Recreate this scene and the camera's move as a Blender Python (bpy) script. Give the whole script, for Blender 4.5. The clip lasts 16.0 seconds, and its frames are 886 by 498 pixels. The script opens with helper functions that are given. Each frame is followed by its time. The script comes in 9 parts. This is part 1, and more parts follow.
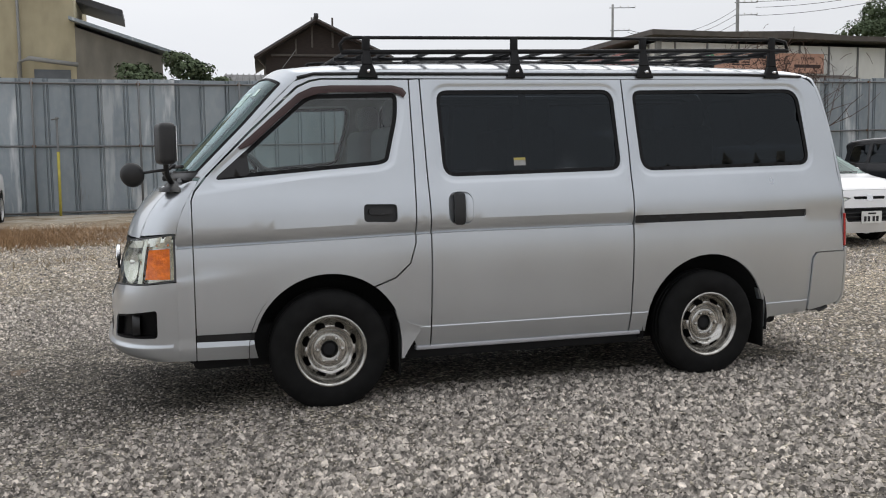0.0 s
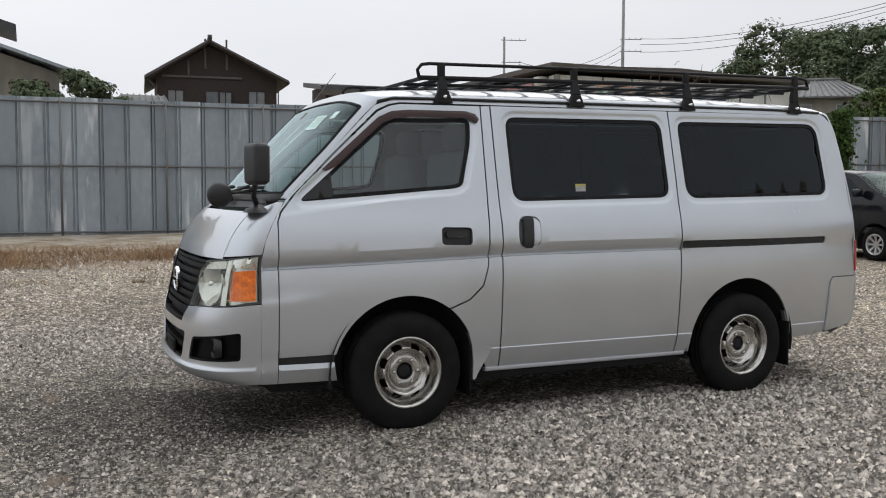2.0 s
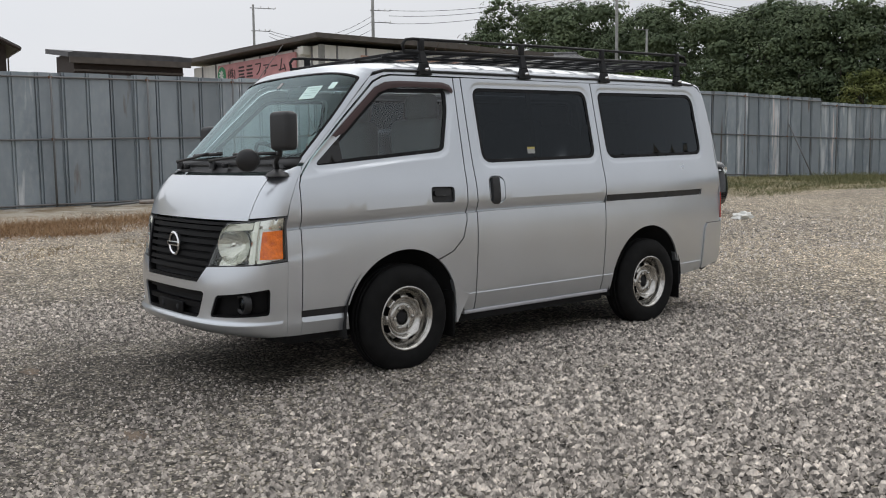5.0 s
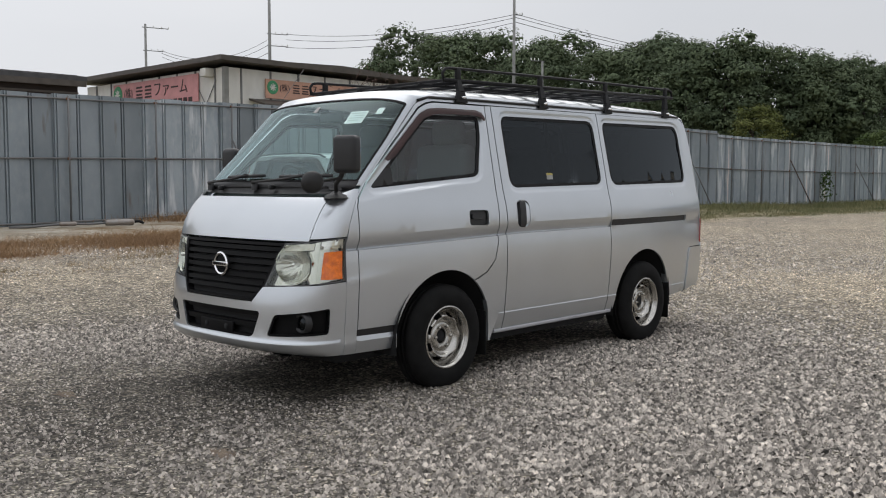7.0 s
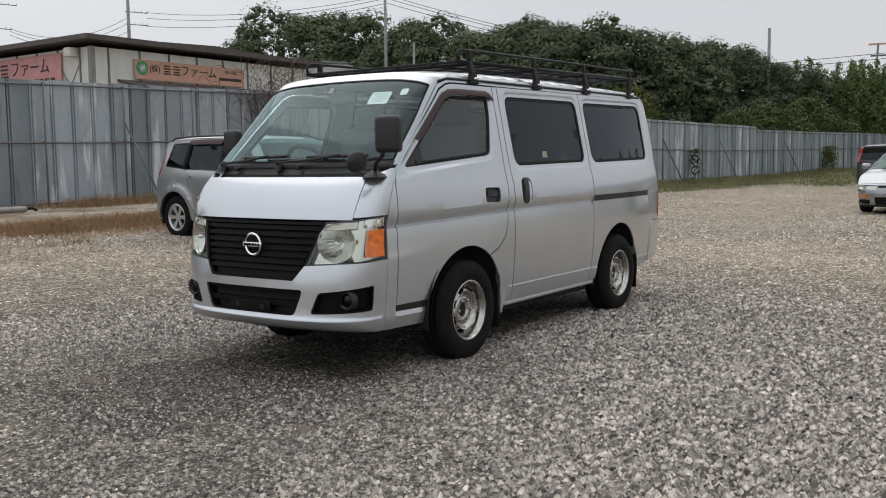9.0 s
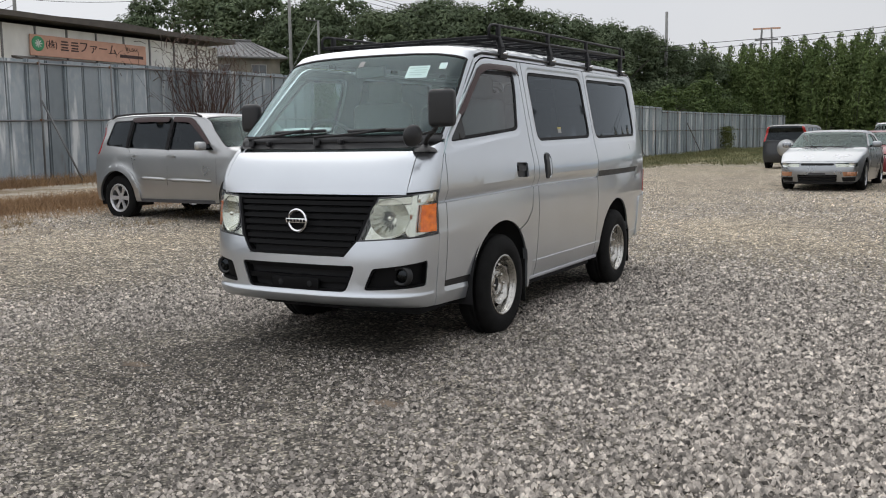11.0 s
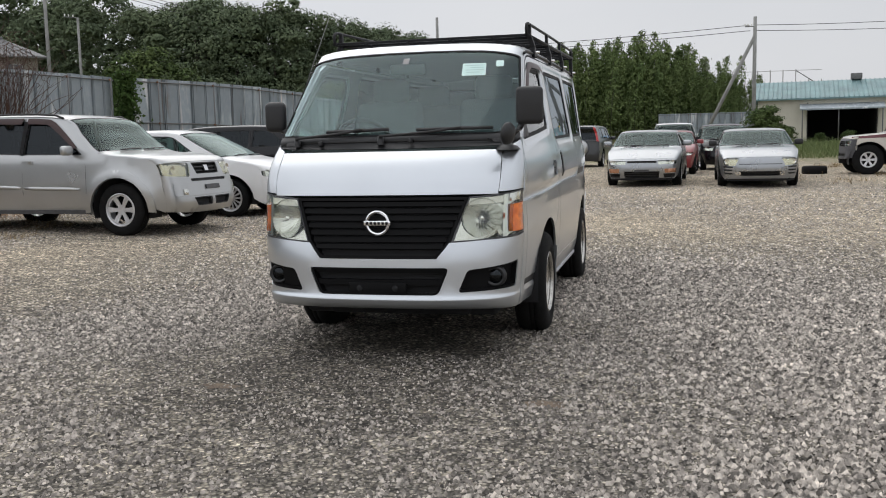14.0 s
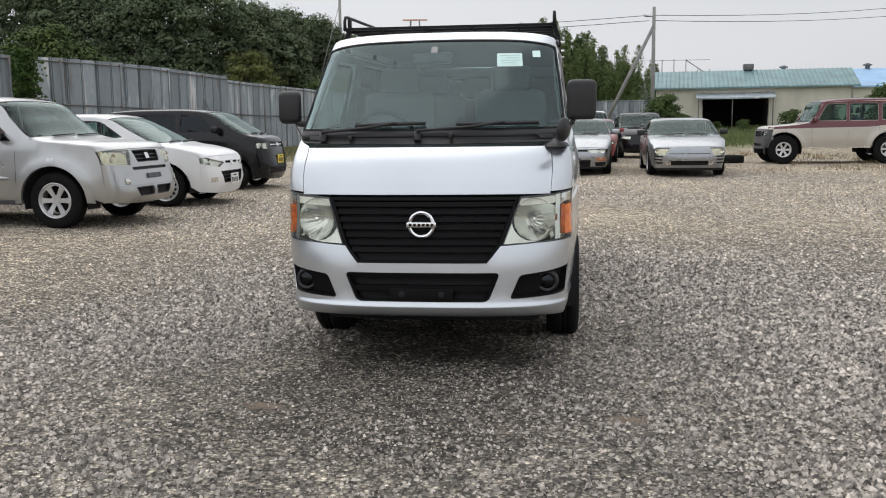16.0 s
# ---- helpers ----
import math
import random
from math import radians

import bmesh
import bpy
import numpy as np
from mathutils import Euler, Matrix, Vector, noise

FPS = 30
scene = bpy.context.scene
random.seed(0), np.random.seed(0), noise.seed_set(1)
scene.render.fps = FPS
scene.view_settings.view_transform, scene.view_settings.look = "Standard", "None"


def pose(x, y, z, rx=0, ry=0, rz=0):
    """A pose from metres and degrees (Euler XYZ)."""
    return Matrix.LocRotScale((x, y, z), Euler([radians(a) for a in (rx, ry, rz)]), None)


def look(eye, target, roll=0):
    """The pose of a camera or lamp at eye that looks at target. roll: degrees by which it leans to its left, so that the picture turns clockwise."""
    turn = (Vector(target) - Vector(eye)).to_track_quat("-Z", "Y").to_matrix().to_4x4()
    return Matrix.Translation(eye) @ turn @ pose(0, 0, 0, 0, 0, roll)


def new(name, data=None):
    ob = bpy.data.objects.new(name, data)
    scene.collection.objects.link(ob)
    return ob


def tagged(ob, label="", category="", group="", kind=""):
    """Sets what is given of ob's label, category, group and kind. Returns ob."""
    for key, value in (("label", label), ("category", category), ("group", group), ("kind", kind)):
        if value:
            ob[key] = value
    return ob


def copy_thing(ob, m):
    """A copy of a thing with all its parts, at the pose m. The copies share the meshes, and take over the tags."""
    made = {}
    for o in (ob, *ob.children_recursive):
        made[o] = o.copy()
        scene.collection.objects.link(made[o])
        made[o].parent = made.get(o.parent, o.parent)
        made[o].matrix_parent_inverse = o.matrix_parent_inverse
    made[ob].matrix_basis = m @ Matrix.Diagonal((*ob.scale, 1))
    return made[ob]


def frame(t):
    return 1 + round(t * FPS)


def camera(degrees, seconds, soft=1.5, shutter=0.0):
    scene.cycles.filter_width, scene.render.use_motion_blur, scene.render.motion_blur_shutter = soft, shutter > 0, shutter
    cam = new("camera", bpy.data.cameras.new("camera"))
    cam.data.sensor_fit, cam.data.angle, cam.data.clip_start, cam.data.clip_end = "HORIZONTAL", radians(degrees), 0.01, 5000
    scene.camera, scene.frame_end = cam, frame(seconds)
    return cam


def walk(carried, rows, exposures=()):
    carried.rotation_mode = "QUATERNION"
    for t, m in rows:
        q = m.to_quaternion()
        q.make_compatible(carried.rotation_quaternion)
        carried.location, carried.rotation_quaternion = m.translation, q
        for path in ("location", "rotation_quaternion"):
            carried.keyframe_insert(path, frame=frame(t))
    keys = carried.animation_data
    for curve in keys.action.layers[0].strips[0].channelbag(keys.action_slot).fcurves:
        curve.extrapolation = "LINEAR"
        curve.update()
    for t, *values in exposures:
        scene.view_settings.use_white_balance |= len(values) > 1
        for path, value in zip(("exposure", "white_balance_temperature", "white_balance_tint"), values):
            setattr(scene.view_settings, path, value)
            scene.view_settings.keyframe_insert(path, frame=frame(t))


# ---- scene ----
cam = camera(51.3, 16.0, soft=1.05)
PATH = [
    (0, (-0.86, -5.779, 1.344), (-0.28, -3.874, 1.157), -0.7),
    (0.5, (-1.104, -5.656, 1.333), (-0.47, -3.766, 1.169), -0.7),
    (1, (-1.38, -5.6, 1.319), (-0.662, -3.74, 1.164), 0.1),
    (1.5, (-1.65, -5.594, 1.335), (-0.864, -3.761, 1.178), -0.0),
    (2, (-1.885, -5.497, 1.336), (-1.069, -3.676, 1.205), 0.2),
    (2.5, (-2.131, -5.456, 1.325), (-1.228, -3.676, 1.186), 0.1),
    (3, (-2.411, -5.485, 1.331), (-1.424, -3.753, 1.175), -0.3),
    (3.5, (-2.642, -5.405, 1.317), (-1.616, -3.695, 1.162), -0.3),
    (4, (-2.875, -5.36, 1.299), (-1.749, -3.716, 1.132), 0.3),
    (4.2, (-2.989, -5.341, 1.305), (-1.826, -3.725, 1.125), 0.1),
    (6.3, (-3.955, -4.996, 1.286), (-2.579, -3.554, 1.127), -0.7),
    (6.5, (-4.032, -4.919, 1.297), (-2.643, -3.488, 1.147), -0.5),
    (7, (-4.234, -4.78, 1.296), (-2.782, -3.411, 1.153), -0.0),
    (7.5, (-4.452, -4.684, 1.283), (-2.951, -3.371, 1.118), -0.4),
    (8, (-4.609, -4.498, 1.273), (-3.078, -3.224, 1.095), -0.5),
    (8.5, (-4.788, -4.299, 1.258), (-3.203, -3.09, 1.097), -0.1),
    (9, (-5.019, -4.131, 1.283), (-3.387, -2.99, 1.099), -0.7),
    (9.2, (-5.095, -4.069, 1.274), (-3.452, -2.946, 1.079), -1.2),
    (11.3, (-5.571, -3.125, 1.248), (-3.789, -2.248, 1.018), -0.5),
    (11.5, (-5.634, -2.941, 1.242), (-3.821, -2.126, 1.016), -0.5),
    (12, (-5.786, -2.693, 1.24), (-3.93, -1.972, 1.043), -1.0),
    (12.5, (-5.898, -2.487, 1.242), (-4.038, -1.781, 1.041), -1.9),
    (13, (-5.934, -2.183, 1.244), (-4.067, -1.495, 1.044), -1.8),
    (13.5, (-6.018, -1.876, 1.243), (-4.11, -1.31, 1.045), -1.1),
    (14, (-6.08, -1.615, 1.259), (-4.152, -1.135, 1.029), -1.3),
    (14.5, (-6.053, -1.327, 1.277), (-4.105, -0.917, 1.087), -1.0),
    (15, (-6.084, -1.073, 1.282), (-4.132, -0.716, 1.032), -1.2),
    (15.5, (-6.056, -0.902, 1.301), (-4.113, -0.565, 0.97), -1.6),
    (16, (-5.883, -0.741, 1.332), (-3.918, -0.482, 1.065), -0.7),
]
walk(cam, [(t, look(eye, target, roll)) for t, eye, target, roll in PATH],
     exposures=[(0, 0.11), (4, 0.04), (9, 0.0), (11.5, 0.14), (13, 0.11), (16, 0.24)])

# ---- world and light: a bright overcast sky with a wide, weak sun ----
SUN_EL, SUN_AZ = radians(54), radians(58)
world = bpy.data.worlds.new("overcast_sky")
scene.world = world
world.use_nodes = True
wn, wl = world.node_tree.nodes, world.node_tree.links
wn.clear()
w_out, w_bg = wn.new("ShaderNodeOutputWorld"), wn.new("ShaderNodeBackground")
w_sky, w_hsv, w_mix = wn.new("ShaderNodeTexSky"), wn.new("ShaderNodeHueSaturation"), wn.new("ShaderNodeMix")
w_sky.sky_type, w_sky.sun_disc = "NISHITA", False
w_sky.sun_elevation, w_sky.sun_rotation = SUN_EL, SUN_AZ
w_sky.dust_density = 4.0
w_hsv.inputs["Saturation"].default_value, w_hsv.inputs["Value"].default_value = 0.25, 0.12
w_co, w_map, w_noise, w_ramp = (wn.new("ShaderNodeTexCoord"), wn.new("ShaderNodeMapping"), wn.new("ShaderNodeTexNoise"),
                                wn.new("ShaderNodeValToRGB"))
w_map.inputs["Scale"].default_value = (1.0, 1.0, 2.6)
w_noise.inputs["Scale"].default_value, w_noise.inputs["Detail"].default_value = 1.6, 5.0
w_ramp.color_ramp.elements[0].position, w_ramp.color_ramp.elements[0].color = 0.3, (0.70, 0.725, 0.775, 1)
w_ramp.color_ramp.elements[1].position, w_ramp.color_ramp.elements[1].color = 0.72, (0.80, 0.815, 0.85, 1)
w_mix.data_type = "RGBA"
w_mix.inputs["Factor"].default_value = 0.88
wl.new(w_co.outputs["Generated"], w_map.inputs["Vector"])
wl.new(w_map.outputs["Vector"], w_noise.inputs["Vector"])
wl.new(w_noise.outputs["Fac"], w_ramp.inputs["Fac"])
wl.new(w_sky.outputs["Color"], w_hsv.inputs["Color"])
wl.new(w_hsv.outputs["Color"], w_mix.inputs["A"])
wl.new(w_ramp.outputs["Color"], w_mix.inputs["B"])
# an overcast sky is brighter overhead than along the horizon
w_sep, w_up, w_scale = wn.new("ShaderNodeSeparateXYZ"), wn.new("ShaderNodeMapRange"), wn.new("ShaderNodeVectorMath")
w_scale.operation = "SCALE"
# and a little brighter towards the veiled sun than away from it
w_side, w_lean, w_both = wn.new("ShaderNodeVectorMath"), wn.new("ShaderNodeMapRange"), wn.new("ShaderNodeMath")
w_side.operation, w_both.operation = "DOT_PRODUCT", "MULTIPLY"
w_side.inputs[1].default_value = (-0.86, 0.50, 0.0)
w_lean.inputs["From Min"].default_value, w_lean.inputs["From Max"].default_value = -1.0, 1.0
w_lean.inputs["To Min"].default_value, w_lean.inputs["To Max"].default_value = 0.80, 1.18
wl.new(w_co.outputs["Generated"], w_side.inputs[0])
wl.new(w_side.outputs["Value"], w_lean.inputs["Value"])
wl.new(w_up.outputs["Result"], w_both.inputs[0])
wl.new(w_lean.outputs["Result"], w_both.inputs[1])
w_up.inputs["From Min"].default_value, w_up.inputs["From Max"].default_value = 0.15, 0.75
w_up.inputs["To Min"].default_value, w_up.inputs["To Max"].default_value = 1.02, 1.36
wl.new(w_co.outputs["Generated"], w_sep.inputs[0])
wl.new(w_sep.outputs["Z"], w_up.inputs["Value"])
wl.new(w_mix.outputs["Result"], w_scale.inputs[0])
wl.new(w_both.outputs["Value"], w_scale.inputs["Scale"])
wl.new(w_scale.outputs["Vector"], w_bg.inputs["Color"])
wl.new(w_bg.outputs["Background"], w_out.inputs["Surface"])
w_bg.inputs["Strength"].default_value = 0.97
sun_data = bpy.data.lights.new("sun", "SUN")
sun_data.energy, sun_data.angle, sun_data.color = 0.9, radians(75), (1.0, 0.97, 0.93)
sun = new("sun", sun_data)
sun.matrix_world = look((0, 0, 40), (-40 / math.tan(SUN_EL) * math.sin(SUN_AZ), -40 / math.tan(SUN_EL) * math.cos(SUN_AZ), 0))

# ---- materials ----
def material(name):
    m = bpy.data.materials.new(name)
    m.use_nodes = True
    return m, m.node_tree.nodes, m.node_tree.links, m.node_tree.nodes["Principled BSDF"]


def mat(name, col, rough=0.5, metal=0.0, var=0.12, scale=6.0, bump=0.0, bump_scale=60.0, coat=0.0, coat_rough=0.08, col2=None,
        fine=0.0, fine_scale=200.0, stretch=(1, 1, 1), per_object=0.0, island=0.0, rough_var=0.06, coords="Object", spec=0.5):
    """A surface with stains at one scale, grain at another, relief and uneven gloss."""
    m, n, l, b = material(name)
    co, mp = n.new("ShaderNodeTexCoord"), n.new("ShaderNodeMapping")
    mp.inputs["Scale"].default_value = stretch
    l.new(co.outputs[coords], mp.inputs["Vector"])
    big = n.new("ShaderNodeTexNoise")
    big.inputs["Scale"].default_value, big.inputs["Detail"].default_value = scale, 6.0
    l.new(mp.outputs["Vector"], big.inputs["Vector"])
    mix = n.new("ShaderNodeMix")
    mix.data_type = "RGBA"
    lo = tuple(c * (1 - var) for c in col)
    hi = tuple(min(1, c * (1 + var)) for c in col) if col2 is None else col2
    mix.inputs["A"].default_value, mix.inputs["B"].default_value = (*lo, 1), (*hi, 1)
    rmp = n.new("ShaderNodeValToRGB")
    rmp.color_ramp.elements[0].position, rmp.color_ramp.elements[1].position = 0.32, 0.68
    l.new(big.outputs["Fac"], rmp.inputs["Fac"])
    l.new(rmp.outputs["Color"], mix.inputs["Factor"])
    out = mix.outputs["Result"]
    value = None
    if fine:
        fn = n.new("ShaderNodeTexNoise")
        fn.inputs["Scale"].default_value, fn.inputs["Detail"].default_value = fine_scale, 3.0
        l.new(mp.outputs["Vector"], fn.inputs["Vector"])
        mr = n.new("ShaderNodeMapRange")
        mr.inputs["From Min"].default_value, mr.inputs["From Max"].default_value = 0.3, 0.7
        mr.inputs["To Min"].default_value, mr.inputs["To Max"].default_value = 1 - fine, 1 + fine
        l.new(fn.outputs["Fac"], mr.inputs["Value"])
        value = mr.outputs["Result"]
    if per_object or island:
        src = n.new("ShaderNodeObjectInfo").outputs["Random"] if per_object else n.new("ShaderNodeNewGeometry").outputs["Random Per Island"]
        k = per_object or island
        mr2 = n.new("ShaderNodeMapRange")
        mr2.inputs["To Min"].default_value, mr2.inputs["To Max"].default_value = 1 - k, 1 + k
        l.new(src, mr2.inputs["Value"])
        if value is None:
            value = mr2.outputs["Result"]
        else:
            mu = n.new("ShaderNodeMath")
            mu.operation = "MULTIPLY"
            l.new(value, mu.inputs[0])
            l.new(mr2.outputs["Result"], mu.inputs[1])
            value = mu.outputs[0]
    if value is not None:
        vm = n.new("ShaderNodeVectorMath")
        vm.operation = "SCALE"
        l.new(out, vm.inputs[0])
        l.new(value, vm.inputs["Scale"])
        out = vm.outputs["Vector"]
    l.new(out, b.inputs["Base Color"])
    rr = n.new("ShaderNodeMapRange")
    rr.inputs["To Min"].default_value, rr.inputs["To Max"].default_value = max(0.02, rough - rough_var), min(1, rough + rough_var)
    l.new(big.outputs["Fac"], rr.inputs["Value"])
    l.new(rr.outputs["Result"], b.inputs["Roughness"])
    b.inputs["Metallic"].default_value = metal
    b.inputs["Specular IOR Level"].default_value = spec
    if coat:
        b.inputs["Coat Weight"].default_value, b.inputs["Coat Roughness"].default_value = coat, coat_rough
    if bump:
        bn, bp = n.new("ShaderNodeTexNoise"), n.new("ShaderNodeBump")
        bn.inputs["Scale"].default_value, bn.inputs["Detail"].default_value = bump_scale, 4.0
        bp.inputs["Strength"].default_value, bp.inputs["Distance"].default_value = bump, 0.01
        l.new(mp.outputs["Vector"], bn.inputs["Vector"])
        l.new(bn.outputs["Fac"], bp.inputs["Height"])
        l.new(bp.outputs["Normal"], b.inputs["Normal"])
    return m


def glass(name, tint, f0=0.08, rough=0.0, haze=0.0, gloss=(1, 1, 1)):
    """A thin pane: tinted clear glass with a real Fresnel gloss and a pale diffuse haze."""
    m, n, l, b = material(name)
    n.remove(b)
    tr, gl, fr, mx = n.new("ShaderNodeBsdfTransparent"), n.new("ShaderNodeBsdfGlossy"), n.new("ShaderNodeLayerWeight"), n.new("ShaderNodeMixShader")
    tr.inputs["Color"].default_value = (*tint, 1)
    gl.inputs["Roughness"].default_value = rough
    gl.inputs["Color"].default_value = (*gloss, 1)
    fr.inputs["Blend"].default_value = 0.5
    pw, mp = n.new("ShaderNodeMath"), n.new("ShaderNodeMapRange")
    pw.operation, pw.inputs[1].default_value = "POWER", 4.5
    mp.inputs["To Min"].default_value, mp.inputs["To Max"].default_value = f0, 1.0
    l.new(fr.outputs["Facing"], pw.inputs[0])
    l.new(pw.outputs[0], mp.inputs["Value"])
    l.new(mp.outputs["Result"], mx.inputs[0])
    out = tr.outputs[0]
    if haze:
        df, m2, nz, mr = n.new("ShaderNodeBsdfDiffuse"), n.new("ShaderNodeMixShader"), n.new("ShaderNodeTexNoise"), n.new("ShaderNodeMapRange")
        df.inputs["Color"].default_value = (0.36, 0.45, 0.42, 1)
        nz.inputs["Scale"].default_value, nz.inputs["Detail"].default_value = 3.0, 5.0
        mr.inputs["To Min"].default_value, mr.inputs["To Max"].default_value = 0.0, haze * 2
        l.new(nz.outputs["Fac"], mr.inputs["Value"])
        l.new(mr.outputs["Result"], m2.inputs[0])
        l.new(out, m2.inputs[1])
        l.new(df.outputs[0], m2.inputs[2])
        out = m2.outputs[0]
    l.new(out, mx.inputs[1])
    l.new(gl.outputs[0], mx.inputs[2])
    l.new(mx.outputs[0], n["Material Output"].inputs["Surface"])
    return m


M = {}
M["silver"] = mat("silver_metallic_paint", (0.565, 0.592, 0.622), 0.30, 0.84, 0.03, 2.0, coat=0.9, coat_rough=0.06, fine=0.03, fine_scale=900.0)
M["silver_worn"] = mat("worn_silver_paint", (0.40, 0.40, 0.42), 0.5, 0.35, 0.06, 5.0, fine=0.05, fine_scale=900.0)
M["black_plastic"] = mat("black_plastic", (0.014, 0.014, 0.015), 0.48, 0, 0.2, 8.0, bump=0.08, bump_scale=300.0)
M["grey_plastic"] = mat("faded_grey_plastic", (0.07, 0.07, 0.075), 0.6, 0, 0.2, 8.0, bump=0.08, bump_scale=300.0)
M["black_steel"] = mat("black_painted_steel", (0.010, 0.010, 0.011), 0.5, 0, 0.3, 20.0, bump=0.05, spec=0.22)
M["rubber"] = mat("tyre_rubber", (0.009, 0.009, 0.009), 0.8, 0, 0.3, 12.0, bump=0.15, bump_scale=120.0, spec=0.14)
M["seal"] = mat("window_rubber", (0.008, 0.008, 0.009), 0.6, 0, 0.2, 12.0, spec=0.2)
M["rim"] = mat("silver_steel_rim", (0.47, 0.455, 0.425), 0.24, 0.92, 0.28, 16.0, fine=0.10, fine_scale=120.0)
M["alloy"] = mat("alloy_rim", (0.6, 0.6, 0.61), 0.35, 0.7, 0.1, 14.0)
M["dark"] = mat("dark_void", (0.01, 0.01, 0.011), 0.9, 0, 0.2)
M["chrome"] = mat("chrome", (0.82, 0.82, 0.82), 0.14, 1.0, 0.03)
M["lens"] = glass("clear_lamp_lens", (0.95, 0.96, 0.92), 0.05, 0.01, haze=0.03)
M["amber"] = mat("amber_indicator", (0.96, 0.165, 0.006), 0.18, 0, 0.35, 26.0, coat=1.0, bump=0.55, bump_scale=70.0)
M["red_lens"] = mat("red_tail_lens", (0.42, 0.012, 0.012), 0.2, 0, 0.15, 20.0, coat=0.8)
M["reflector"] = mat("lamp_reflector", (0.66, 0.67, 0.63), 0.13, 0.95, 0.05, 18.0, bump=0.06, bump_scale=40.0)
M["frosted"] = mat("frosted_lamp_band", (0.70, 0.70, 0.64), 0.4, 0, 0.12, 20.0, coat=0.6)
M["dash"] = mat("grey_dashboard", (0.115, 0.12, 0.12), 0.6, 0, 0.12, 10.0)
# the windscreen's haze is pale green colour standing in for reflected sky
M["glass_front"] = glass("windscreen_glass", (0.66, 0.86, 0.84), 0.065, 0.0, haze=0.025, gloss=(0.74, 0.88, 0.90))
M["glass_door"] = glass("door_glass", (0.68, 0.76, 0.75), 0.07)
M["glass_dark"] = glass("privacy_glass", (0.062, 0.073, 0.086), 0.045, 0.0, gloss=(0.62, 0.68, 0.73))
M["glass_car"] = glass("car_glass", (0.46, 0.62, 0.58), 0.04, 0.0, gloss=(0.58, 0.68, 0.66))
M["visor"] = mat("smoked_brown_visor", (0.042, 0.020, 0.019), 0.38, 0, 0.15, 8.0, spec=0.35)
M["seat"] = mat("grey_seat_cloth", (0.11, 0.118, 0.125), 0.9, 0, 0.15, 30.0, bump=0.2, bump_scale=500.0)
M["trim"] = mat("grey_interior_trim", (0.28, 0.295, 0.29), 0.75, 0, 0.1, 10.0)
M["paper"] = mat("pale_green_paper", (0.62, 0.80, 0.76), 0.7, 0, 0.03)
M["ink"] = mat("grey_print", (0.46, 0.62, 0.59), 0.7)
M["label_yellow"] = mat("yellow_label", (0.42, 0.35, 0.09), 0.6)
M["white_label"] = mat("white_label", (0.30, 0.30, 0.29), 0.6)


